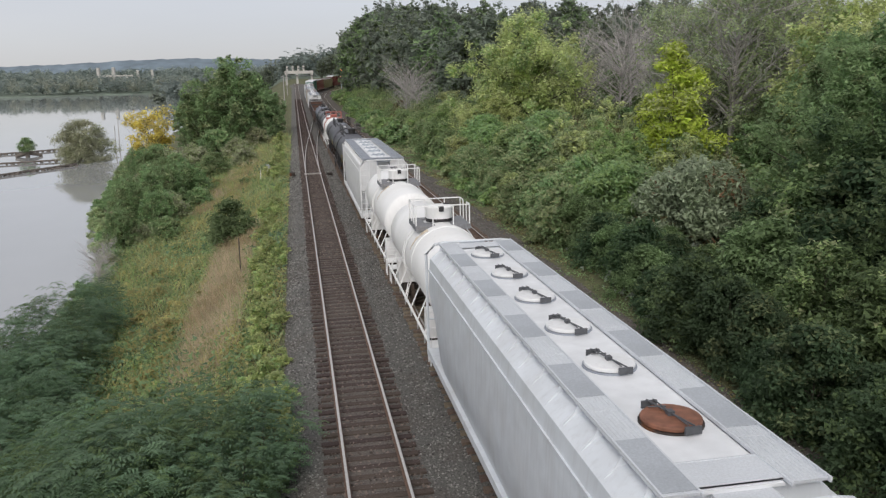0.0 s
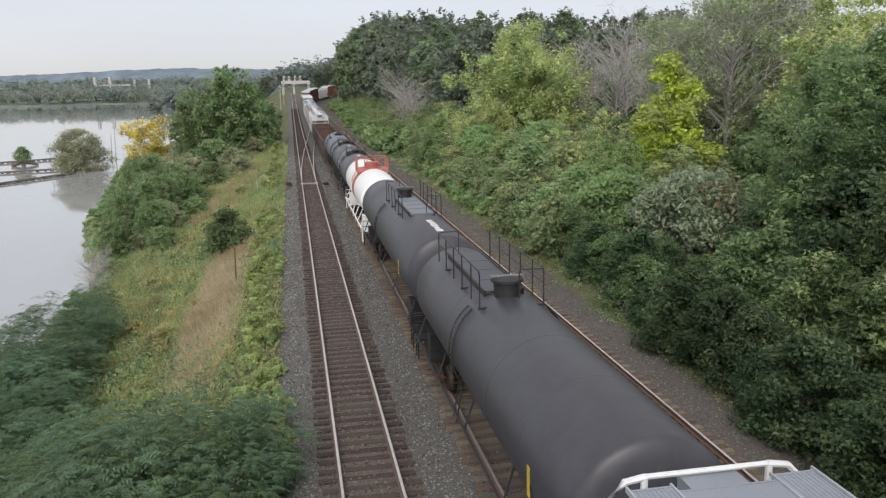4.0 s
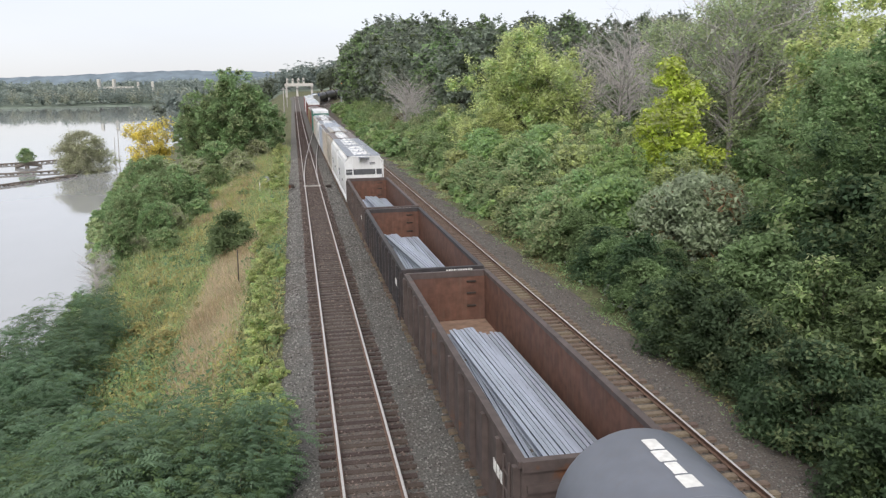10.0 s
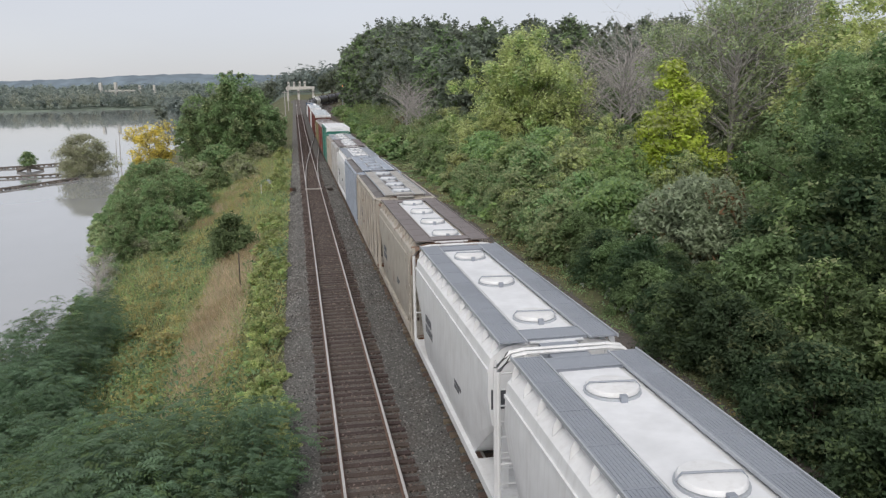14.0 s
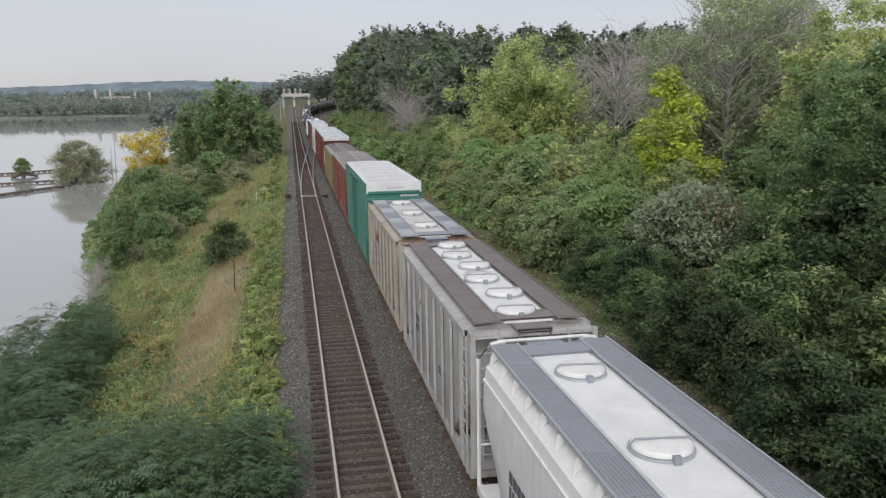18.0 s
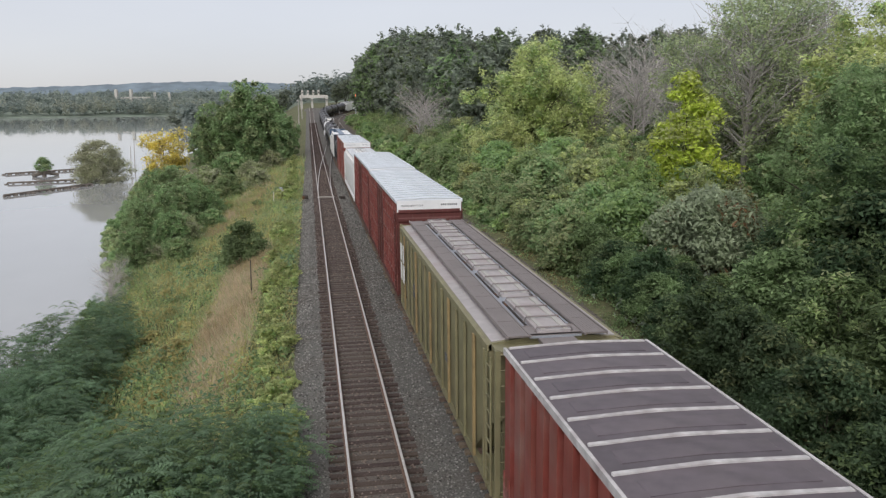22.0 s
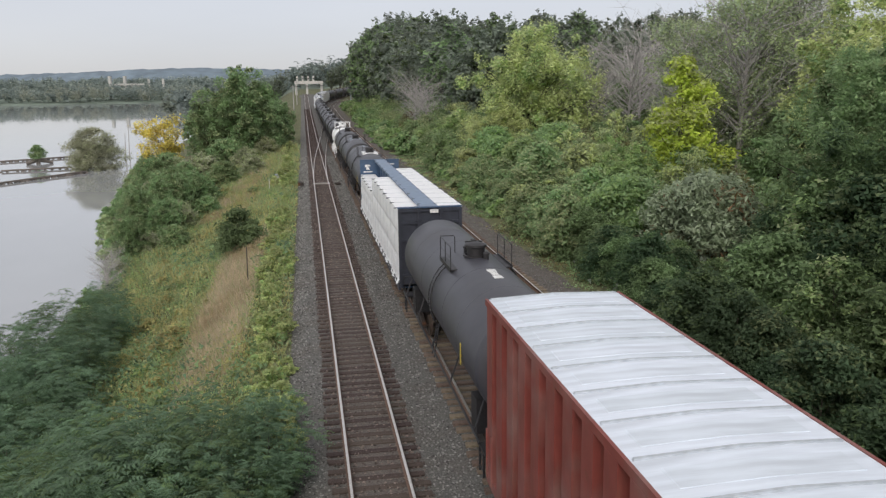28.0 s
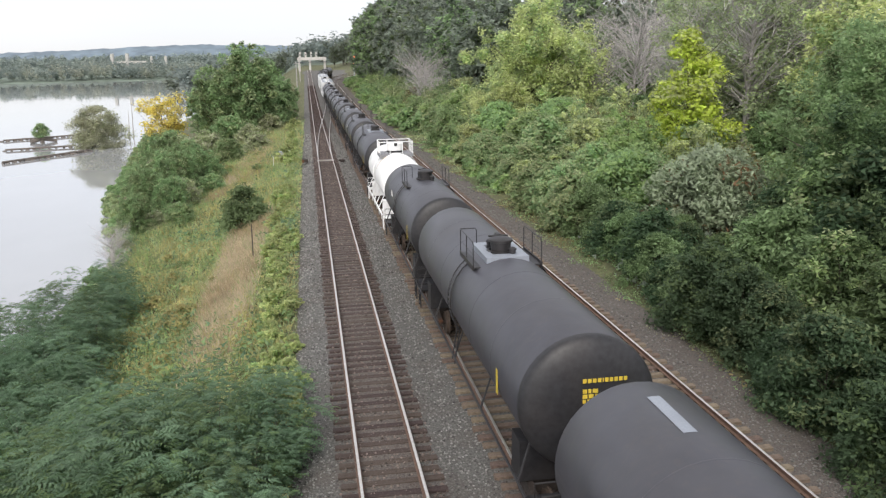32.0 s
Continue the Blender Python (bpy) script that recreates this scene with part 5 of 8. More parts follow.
            part("door_panel", Shape().box(min(xo, xo + sx * 0.11), max(xo, xo + sx * 0.11), min(half * 0.5, half * 1.1), max(half * 0.5, half * 1.1), 1.5, 2.9, 0.0), M[paint], door)
        if track:
            part("door_track", Shape().box(*sorted((xo, xo + sx * 0.15)), -3.6, 3.6, top - 0.27, top - 0.17, 0.02).box(*sorted((xo, xo + sx * 0.12)), -3.6, 3.6, top - 0.36, top - 0.34), M[rib_paint or paint], car, "upper door track")
            for y in (-2.4, -0.8, 0.8, 2.4):
                part("track_hanger", Shape().box(*sorted((xo, xo + sx * 0.17)), y - 0.1, y + 0.1, top - 0.42, top - 0.15, 0.01), M["band_dark"], car)
        if worn:
            flakes(car, xo, deep, 1.7, ribs, L, int(length * 7) + sx, worn, post)
        part("ladder", ladder(sx * (width + 0.08), -L + 0.35, 1.0, top - 0.5 if not track else 2.3, 0.45, "y"), M[paint], car)
        part("ladder", ladder(sx * (width + 0.08), L - 0.35, 1.0, 2.2, 0.45, "y"), M[paint], car)
    for sy in (-1, 1):
        z = 1.1
        while z < top - (0.65 if end_white else 0.3):
            b0, b1 = sorted((sy * (L - 0.01), sy * (L + 0.07)))
            s = Shape()
            s.quad_sheet([[(-width + 0.06, sy * L, z), (-width + 0.06, sy * (L + 0.075), z + 0.09), (-width + 0.06, sy * (L + 0.075), z + 0.2), (-width + 0.06, sy * L, z + 0.29)],
                          [(width - 0.06, sy * L, z), (width - 0.06, sy * (L + 0.075), z + 0.09), (width - 0.06, sy * (L + 0.075), z + 0.2), (width - 0.06, sy * L, z + 0.29)]])
            part("end_corrugation", s, M[paint], car)
            z += 0.40
        if end_white:
            b0, b1 = sorted((sy * (L + 0.005), sy * (L + 0.05)))
            part("end_top_band", Shape().box(-width - 0.01, width + 0.01, b0, b1, top - 0.56, top - 0.03), M["roof_white"], car, "white excess-height band")
    if end_white:
        if words:
            letters("EXCESS HEIGHT CAR", 0.11, M["mark_dark" if not border else "board_grey"], car, (-0.8 if not border else 0.1, -L - 0.056, top - 0.30), (radians(90), 0, 0))
            border or part("stencil", bars([[0.065, 0.065, 0.065, 0.0, 0.065, 0.065, 0.065, 0.065, 0.065]], 0.55, -L - 0.052, top - 0.2, "end", 0.085), M["mark_dark"], car)
        else:
            part("stencil", bars([[0.06, 0.06, 0.06, 0.06, 0.02, 0.06, 0.06, 0.06, 0.06, 0.06, 0.02, 0.06, 0.06, 0.06]], -1.3, -L - 0.052, top - 0.22, "end", 0.08), M["board_grey"], car)
            part("stencil", bars([[0.06, 0.06, 0.06, 0.02, 0.06, 0.06, 0.06, 0.06]], 0.55, -L - 0.052, top - 0.22, "end", 0.08), M["board_grey"], car)
    else:
        part("stencil", bars([[0.12, 0.12, 0.12], [0.1, 0.1, 0.1, 0.1]], -0.5, -L - 0.08, top - 0.5, "end", 0.13), M["mark_white"], car)
    part("stencil", bars([[0.14, 0.14, 0.14], [0.08, 0.08, 0.08, 0.08, 0.08], [0.15, 0.12]], -width - 0.112, -0.75, 3.6, "side", 0.10), M["board_tan"], car, "white marks on the flank")
    part("centre_sill", Shape().box(-0.25, 0.25, -h + 0.4, h - 0.4, 0.6, 0.95), M["truck"], car)
    running_gear(car, h)
    return car, []


# ---- gondolas ----
def gondola_car(length, out_paint, label, load, end_words="", top=3.0, width=1.55):
    car = thing("gondola_car", label, "gondola car", "freight train")
    h = length / 2
    L = h - 0.3
    t = 0.07
    for sx in (-1, 1):
        x0, x1 = sorted((sx * width, sx * (width - t)))
        part("side_wall", Shape().box(x0, x1, -L, L, 0.95, top), M[out_paint], car)
        i0, i1 = sorted((sx * (width - t - 0.004), sx * (width - t - 0.02)))
        part("side_lining", Shape().box(i0, i1, -L + 0.08, L - 0.08, 1.14, top - 0.1), M["gon_in"], car, "rusty steel lining")
        part("top_chord", Shape().box(sx * (width - 0.02) - 0.09, sx * (width - 0.02) + 0.09, -L - 0.02, L + 0.02, top - 0.08, top + 0.05, 0.02), M[out_paint], car)
        for k in range(13):
            y = -L + 0.15 + k * (2 * L - 0.3) / 12
            part("rib", Shape().prism([(sx * width - 0.01 * sx, 0.95), (sx * (width + 0.14), 1.2), (sx * (width + 0.14), top - 0.1), (sx * width - 0.01 * sx, top - 0.08)], y - 0.07, y + 0.07), M[out_paint], car)
        part("ladder", ladder(sx * (width + 0.16), -L + 0.5, 1.0, top - 0.1, 0.4, "y"), M[out_paint], car)
    for sy in (-1, 1):
        y0, y1 = sorted((sy * L, sy * (L - 0.08)))
        part("end_wall", Shape().box(-width + t, width - t, y0, y1, 0.95, top), M[out_paint], car)
        i0, i1 = sorted((sy * (L - 0.084), sy * (L - 0.1)))
        lining = part("end_lining", Shape().box(-width + t + 0.03, width - t - 0.03, i0, i1, 1.14, top - 0.06), M["gon_in"], car, "rusty steel lining")
        for z in (1.7, 2.2, 2.65):
            j0, j1 = sorted((sy * (L - 0.1), sy * (L - 0.16)))
            part("lining_rung", Shape().box(0.75, 1.1, j0, j1, z - 0.03, z + 0.03), M["truck"], lining)
        c0, c1 = sorted((sy * (L + 0.06), sy * (L - 0.12)))
        part("end_chord", Shape().box(-width, width, c0, c1, top - 0.16, top + 0.06, 0.02), M[out_paint], car)
        for z in (1.4, 2.0, 2.5):
            r0, r1 = sorted((sy * L, sy * (L + 0.08)))
            part("end_rib", Shape().box(-width + 0.1, width - 0.1, r0, r1, z - 0.08, z + 0.08), M[out_paint], car)
    part("floor", Shape().box(-width + t, width - t, -L + 0.05, L - 0.05, 1.05, 1.13), M["gon_floor"], car, "dusty brown floor")
    part("centre_sill", Shape().box(-0.3, 0.3, -h + 0.4, h - 0.4, 0.6, 1.05), M["truck"], car)
    part("stencil", bars([[0.07, 0.07, 0.07, 0.07, 0.02, 0.07, 0.07, 0.07, 0.07, 0.07, 0.07]], 0.1, -L - 0.068, top - 0.02, "end", 0.09), M["mark_white"], car, "white reporting marks")
    part("stencil", bars([[0.2, 0.2, 0.2]], -width - 0.145, -L + 1.6, 2.4, "side", 0.25), M["mark_white"], car)
    running_gear(car, h)
    # the load: long steel sections, some lying askew
    cargo = []
    rng = random.Random(load * 7 + 3)
    bundles = {1: [(-0.72, -1.6, 1.2, -1.0), (0.5, -1.75, 1.15, 0.6), (-0.2, -1.8, 0.95, 1.6)],
               2: [(-0.68, -0.1, 1.3, -0.4), (0.5, -0.2, 1.0, 0.8), (-0.12, -0.3, 0.85, 4.6)],
               3: [(-0.62, 0.4, 1.3, -0.8), (0.58, 0.6, 1.1, 0.8), (0.0, 0.3, 0.9, 2.2)]}[load]
    for bi, (x, y, w, turn) in enumerate(bundles):
        n = int(w / 0.125)
        ln = 11.4 if load != 3 else 9.0
        holder = thing("steel_bundle", "bundle of long grey steel sections lying in the gondola", "steel bundle", "steel load")
        z0 = 1.14 + (0.46 if bi < 2 else 0.68)
        for k in range(n):
            xx = (k - (n - 1) / 2) * 0.125
            dy = rng.uniform(-0.12, 0.12)
            dz = rng.uniform(0, 0.03)
            part("steel_section", Shape().prism([(xx - 0.058, dz), (xx + 0.058, dz), (xx + 0.058, dz + 0.02), (xx + 0.012, dz + 0.03), (xx + 0.012, dz + 0.16), (xx + 0.05, dz + 0.17), (xx + 0.05, dz + 0.19), (xx - 0.05, dz + 0.19), (xx - 0.05, dz + 0.17), (xx - 0.012, dz + 0.16), (xx - 0.012, dz + 0.03), (xx - 0.058, dz + 0.02)], -ln / 2 + dy, ln / 2 + dy), M["steel_bar"], holder)
        for yy in (-3.2, 3.2):
            part("dunnage", Shape().box(-w * 0.5, w * 0.5, yy - 0.06, yy + 0.06, -z0 + 1.14 if bi < 2 else -0.02, -0.002), M["wood_grey"], holder, "timber bearer")
        if bi == 0:
            part("dunnage", Shape().box(-0.1, 0.28, ln / 2 + 0.3, ln / 2 + 0.42, -z0 + 1.14, -z0 + 1.26), M["dry_tan"], holder, "pale timber block")
            part("dunnage", Shape().box(0.55, 0.66, ln / 2 + 0.35, ln / 2 + 0.8, -z0 + 1.14, -z0 + 1.25), M["dry_tan"], holder, "pale timber block")
        cargo.append((holder, pose(x + 0.08, y, z0, 0, 0, turn)))
    return car, cargo


# ---- centre-beam flat car with wrapped lumber ----
def centerbeam_car(length, label):
    car = thing("centerbeam_car", label, "flat car", "freight train")
    h = length / 2
    L = h - 0.5
    W, top = 1.44, 4.55
    part("deck", Shape().box(-W, W, -L, L, 0.92, 1.08), M["beam_blue"], car)
    for sx in (-1, 1):
        part("side_sill", Shape().box(sx * W - 0.05, sx * W + 0.05, -L, L, 0.8, 1.14), M["beam_end"], car)
    part("top_chord", Shape().box(-0.40, 0.40, -L, L, top - 0.06, top + 0.04, 0.02), M["beam_top"], car, "paler blue top chord")
    for sx in (-1, 1):
        part("chord_flange", Shape().box(*sorted((sx * 0.34, sx * 0.38)), -L, L, top - 0.12, top - 0.058), M["beam_blue"], car)
    for k in range(13):
        y = -L + 1.0 + k * (2 * L - 2.0) / 12
        for sx in (-1, 1):
            part("chord_lug", Shape().box(*sorted((sx * 0.30, sx * 0.43)), y - 0.05, y + 0.05, top - 0.02, top + 0.055), M["band_dark"], car, "dark tie-down lug")
    n = 15
    for k in range(n):
        y = -L + 0.6 + k * (2 * L - 1.2) / (n - 1)
        part("post", Shape().prism([(-0.22, 1.08), (0.22, 1.08), (0.1, 2.2), (0.1, top - 0.3), (0.3, top - 0.06), (-0.3, top - 0.06), (-0.1, top - 0.3), (-0.1, 2.2)], y - 0.13, y + 0.13), M["beam_blue"], car)
        if k < n - 1:
            part("web", Shape().box(-0.03, 0.03, y + 0.13, y + 0.55, 1.1, top - 0.06).box(-0.03, 0.03, y + 0.9, y + (2 * L - 1.2) / (n - 1) - 0.13, 1.1, top - 0.06).box(-0.03, 0.03, y + 0.55, y + 0.9, 4.25, top - 0.06).box(-0.03, 0.03, y + 0.55, y + 0.9, 1.1, 3.55), M["beam_blue"], car)
    for sy in (-1, 1):
        e0, e1 = sorted((sy * L, sy * (L - 0.16)))
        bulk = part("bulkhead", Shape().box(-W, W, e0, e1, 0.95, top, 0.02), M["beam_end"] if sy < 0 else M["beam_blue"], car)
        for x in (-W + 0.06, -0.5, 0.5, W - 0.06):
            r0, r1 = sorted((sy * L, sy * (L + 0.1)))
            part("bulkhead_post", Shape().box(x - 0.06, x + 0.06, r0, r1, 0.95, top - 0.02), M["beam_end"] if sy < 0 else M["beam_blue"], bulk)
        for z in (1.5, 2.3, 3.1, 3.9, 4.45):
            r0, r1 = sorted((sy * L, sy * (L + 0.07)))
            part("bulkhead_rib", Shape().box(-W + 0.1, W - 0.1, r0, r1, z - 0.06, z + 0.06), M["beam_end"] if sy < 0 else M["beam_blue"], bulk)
        part("cap", Shape().box(-W - 0.02, W + 0.02, e0 - 0.03, e1 + 0.03, top, top + 0.05), M["beam_blue"], bulk)
    part("sign", Shape().box(-0.02, 0.36, -L - 0.135, -L - 0.115, top - 0.22, top - 0.06), M["mark_white"], car, "white plate")
    # emblem of the far bulkhead, a plain white slanting shape with bars
    yb = L - 0.16
    part("emblem", Shape().prism([(-1.0, 3.85), (-0.72, 3.85), (-0.86, 4.1), (-0.66, 4.12), (-0.78, 4.24), (-1.06, 4.22), (-1.12, 4.08), (-0.98, 4.05)], yb - 0.02, yb - 0.002), M["mark_white"], car, "white abstract emblem")
    part("emblem", Shape().box(-1.2, -0.55, yb - 0.02, yb - 0.002, 3.66, 3.74), M["mark_white"], car)
    part("emblem", Shape().box(0.55, 1.1, yb - 0.02, yb - 0.002, 4.2, 4.28), M["mark_white"], car)
    part("centre_sill", Shape().box(-0.35, 0.35, -h + 0.4, h - 0.4, 0.55, 0.92), M["truck"], car)
    running_gear(car, h, 2.0)
    cargo = []
    for sx in (-1, 1):
        edges = list(np.linspace(-L + 0.25, L - 0.2, 8))
        for k in range(7):
            y0, y1 = edges[k] + 0.003, edges[k + 1] - 0.003
            tall = (4.44 if k < 4 else 3.52) if sx < 0 else (4.6 if k < 5 else 3.4)
            hy, hz = (y1 - y0) / 2, (tall - 1.16) / 2
            bundle = thing("lumber_bundle", "stack of lumber packs wrapped in white plastic on the flat car", "lumber", "lumber load")
            x0, x1 = (0.34, W - 0.04 if sx < 0 else W + 0.06)
            packs = 3
            step = (tall - 1.16) / packs
            wd = (x1 - x0) / 2
            for i in range(packs):
                z0, z1 = i * step + 0.008, (i + 1) * step - 0.008
                pack = part("wrapped_pack", Shape().box(-wd, wd, -hy, hy, z0, z1, 0.03), M["wrap"], bundle)
                # the plastic on the outer face hangs in slanting folds
                rows = []
                for u in np.linspace(0, 1, 9):
                    row = []
                    for v in np.linspace(0, 1, 17):
                        yy, zz = -hy + 2 * hy * v, z0 + (z1 - z0) * u
                        ph = k * 1.7 + i * 2.3
                        fold = 0.5 + 0.28 * math.sin(3.1 * yy + 2.6 * zz + ph) + 0.22 * math.sin(7.3 * yy - 4.1 * zz + 1.9 * ph) + 0.2 * noise.noise(Vector((yy * 2.2, zz * 2.2, ph)))
                        edge = min(1.0, 6 * v, 6 * (1 - v), 4 * u, 4 * (1 - u))
                        if i == 0 and u == 0:
                            zz, edge = zz - 0.16 - 0.1 * noise.noise(Vector((yy * 1.5, 3.0, ph))), 1.0
                        row.append((-wd - 0.004 - (0.105 * max(0.0, fold) + (0.06 if i == 0 and u == 0 else 0)) * edge, yy, zz))
                    rows.append(row)
                part("wrap_fold", Shape().quad_sheet(rows), M["wrap"], pack, "creased plastic face", smooth=25)
            for yy in (-hy * 0.5, hy * 0.5):
                part("strap", Shape().box(-wd - 0.112, -wd - 0.106, yy - 0.01, yy + 0.01, 0.0, tall - 1.153), M["strap"], bundle)
                part("strap", Shape().box(-wd, wd, yy - 0.008, yy + 0.008, tall - 1.165, tall - 1.154), M["strap"], bundle)
                part("corner_guard", Shape().box(-wd - 0.115, -wd + 0.08, yy - 0.035, yy + 0.035, tall - 1.19, tall - 1.14), M["band_dark"], bundle, "dark corner guard")
            cargo.append((bundle, pose(sx * (x0 + x1) / 2, (y0 + y1) / 2, 1.15, 0, 0, 0 if sx < 0 else 180)))
    return car, cargo


# ---- the consist, from the head of the shot backwards: near end and far end along the train ----
TRAIN = []


def add(near, far, made):
    car, cargo = made
    TRAIN.append(((near + far) / 2, (far - near) / 2, car, cargo))


def again(near, far, first):
    """The same kind of car once more."""
    car = copy_thing(first, Matrix())
    TRAIN.append(((near + far) / 2, (far - near) / 2, car, []))


add(8.0, 25.2, hopper_car(17.2, "hopper_grey", "pale grey covered hopper with trough hatches, one of them rusty", top=4.6, hatches=("clamp", 6), rusty=(0,), cage="tube", board="board_pale", board_x=(0.62, 1.16), spots=(-5.85, -3.35, -1.05, 1.35, 3.75, 6.25), panels="board_mid", side_mark=False))
add(25.0, 37.4, tank_car(12.4, 1.38, 2.86, "white", "white pressure tank car with a railed valve platform", fittings="white", deck="deck_grey", dome=0.52, dome_h=0.58, side_frame=True, lid="white", end_mark=False, kit="pressure", rust_run=True))
white_tank = TRAIN[-1][2]
again(37.9, 50.3, white_tank)
add(51.3, 69.9, hopper_car(18.6, "hopper_white", "off-white covered hopper with bolted round hatches", top=4.6, hatches=("flower", 6), cage="tube", board="board_grey", spots=(-6.1, -3.2, -0.6, 2.0, 4.4, 7.2), side_mark=False))
add(70.3, 88.1, tank_car(17.8, 1.47, 2.92, "tank_black", "black tank car with a long railed walkway", deck="tank_black", end_mark=True, kit="walkway", shift=1.2))
add(88.2, 109.4, tank_car(21.2, 1.47, 2.92, "tank_black", "long black tank car with a grey walkway strip", deck="walk_grey", kit="walkway", shift=1.3, flip=True, top_mark=5, mark_at=-8.6, mark_gap=0.56))
add(109.5, 125.3, tank_car(15.8, 1.40, 2.86, "white", "white tank car with a red middle band", band=(1.35, "red_band"), fittings="white", deck="red_band", dome=0.48, dome_h=0.38, side_frame=True, lid="red_band", end_mark=False, kit="pressure", shift=-0.2))
add(125.4, 136.4, tank_car(11.0, 1.40, 2.80, "tank_grey", "short charcoal tank car with a white top stencil", top_mark=4, mark_at=-3.6, side_mark=1, dome=0.36, dome_h=0.26, kit="tray", shift=0.5))
add(136.5, 149.2, tank_car(12.7, 1.40, 2.80, "tank_grey", "short charcoal tank car with white flank lettering", top_mark=4, mark_at=-3.7, side_mark=1, dome=0.36, dome_h=0.26, kit="tray", shift=0.9))
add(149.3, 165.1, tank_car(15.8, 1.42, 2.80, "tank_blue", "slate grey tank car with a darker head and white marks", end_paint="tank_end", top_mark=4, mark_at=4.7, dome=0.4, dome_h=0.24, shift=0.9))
add(165.2, 181.7, gondola_car(16.5, "gon_brown", "brown gondola car loaded with steel sections", 1))
add(181.8, 198.6, gondola_car(16.8, "gon_black", "black gondola car with a rusty inside and steel load", 2))
add(198.7, 215.4, gondola_car(16.7, "gon_brown", "rusty brown gondola car part-loaded with steel", 3))
add(217.5, 229.9, hopper_car(12.4, "hopper_white", "white two-bay covered hopper with a grey end stripe", top=4.5, hatches=("round", 3), cage="tube", end_band=True, spots=(-3.75, 0.0, 3.6)))
cement = TRAIN[-1][2]
again(229.9, 242.0, cement)
add(242.0, 254.8, hopper_car(12.8, "hopper_tan", "dirty tan covered hopper with rusty ends", top=4.5, hatches=("round", 4), cage="post", board="board_brown", end_paint="gon_floor"))
add(254.9, 268.5, hopper_car(13.6, "hopper_tan", "slab-sided tan covered hopper with spilled white powder", style="rib", top=4.6, hatches=("round", 4), cage="post", board="board_tan", roof="roof_dust", board_x=(0.5, 1.06), powder=8, lids="board_pale"))
add(268.6, 281.5, hopper_car(12.9, "hopper_blue", "blue-grey ribbed covered hopper with powder on the roof", style="rib", top=4.6, hatches=("round", 5), cage="post", board="board_blue", roof="roof_dust", board_x=(0.5, 1.06), powder=9, spots=(-4.3, -1.85, 0.45, 2.85, 5.1), lids="board_blue", ribs=15))
again(281.6, 294.6, cement)
add(294.6, 306.8, hopper_car(12.2, "hopper_dirty", "pale ribbed covered hopper with brown running boards", style="rib", top=4.6, hatches=("round", 6), cage="post", board="board_brown", powder=5))
add(307.4, 320.2, hopper_car(12.8, "hopper_tan", "cream ribbed covered hopper with a rusty end", style="rib", top=4.55, hatches=("round", 3), cage="post", board="board_grey", end_paint="gon_floor", spots=(-3.3, 0.5, 4.4), roof="roof_stained", panels="board_mid"))
add(320.8, 337.1, box_car(16.3, "box_green", "roof_grey", "green boxcar with a white-edged grey roof", top=5.37, grid=False, ribs=10, post=0.2, edge="box_green", seam_paint="roof_white", seams=22, deep=0.3, rib_paint="box_green_rib", border=True, words=True, worn="bare_primer", track=True))
add(337.8, 357.0, box_car(19.2, "box_red_old", "roof_brown", "worn red boxcar with a brown roof and pale seams", top=4.85, end_white=False, seams=19, seam_paint="roof_lap", grid=False, ribs=10, post=0.22, edge="roof_lap", deep=0.3, worn="bare_primer"))
add(357.4, 376.6, hopper_car(19.2, "hopper_green", "olive ribbed covered hopper with long trough hatches", style="rib", top=4.6, hatches=("long", 5), cage="post", board="board_brown", roof="board_grey", ribs=15, board_x=(0.64, 1.16), strip="roof_worn", rib_paint="hopper_ochre"))
part("stencil", bars([[0.55, 0.45], [0.5, 0.6]], -1.66, 8.3, 3.9, "side", 0.75, 0.12), M["mark_white"], TRAIN[-1][2], "white block lettering on the flank")
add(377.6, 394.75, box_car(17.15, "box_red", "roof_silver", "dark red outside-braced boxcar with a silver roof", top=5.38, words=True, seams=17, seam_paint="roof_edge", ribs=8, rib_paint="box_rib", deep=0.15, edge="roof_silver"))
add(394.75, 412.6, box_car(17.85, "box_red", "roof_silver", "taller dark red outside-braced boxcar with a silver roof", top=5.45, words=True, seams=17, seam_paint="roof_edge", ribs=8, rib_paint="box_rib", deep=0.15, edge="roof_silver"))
add(414.2, 433.6, hopper_car(19.4, "hopper_white", "smooth white covered hopper with small clamped hatches", top=4.6, hatches=("trough", 10), cage="tube", board="board_pale", side_mark=False, spots=tuple(-8.6 + 1.97 * k for k in range(10))))
add(434.2, 455.6, box_car(21.4, "box_red_old", "roof_silver", "red boxcar with a ribbed silver roof", top=5.22, seams=18, seam_paint="roof_edge", grid=False, ribs=10, post=0.24, deep=0.3))
add(456.0, 472.4, tank_car(16.4, 1.47, 2.92, "tank_black", "black tank car with a white top stencil", top_mark=3, dome=0.36, dome_h=0.42, shift=-0.3))
add(473.2, 499.0, centerbeam_car(25.8, "blue centre-beam flat car stacked with wrapped lumber"))
add(499.1, 517.6, tank_car(18.5, 1.47, 2.92, "tank_black", "black tank car with white walkway pads", pads="white", stripe=True, dome=0.36, dome_h=0.4, shift=-0.6))
add(517.9, 535.4, tank_car(17.5, 1.47, 2.92, "tank_black", "black tank car with yellow end stencils", end_paint="black", mark="mark_yellow", pads="board_grey", dome=0.36, dome_h=0.4, shift=0.2))
yellow_tank = TRAIN[-1][2]
add(535.5, 549.4, tank_car(13.9, 1.47, 2.92, "tank_black", "black tank car with a white ring emblem", end_paint="black", side_mark=2, dome=0.38, dome_h=0.42))
black_tank = TRAIN[-1][2]
again(549.5, 563.0, white_tank)
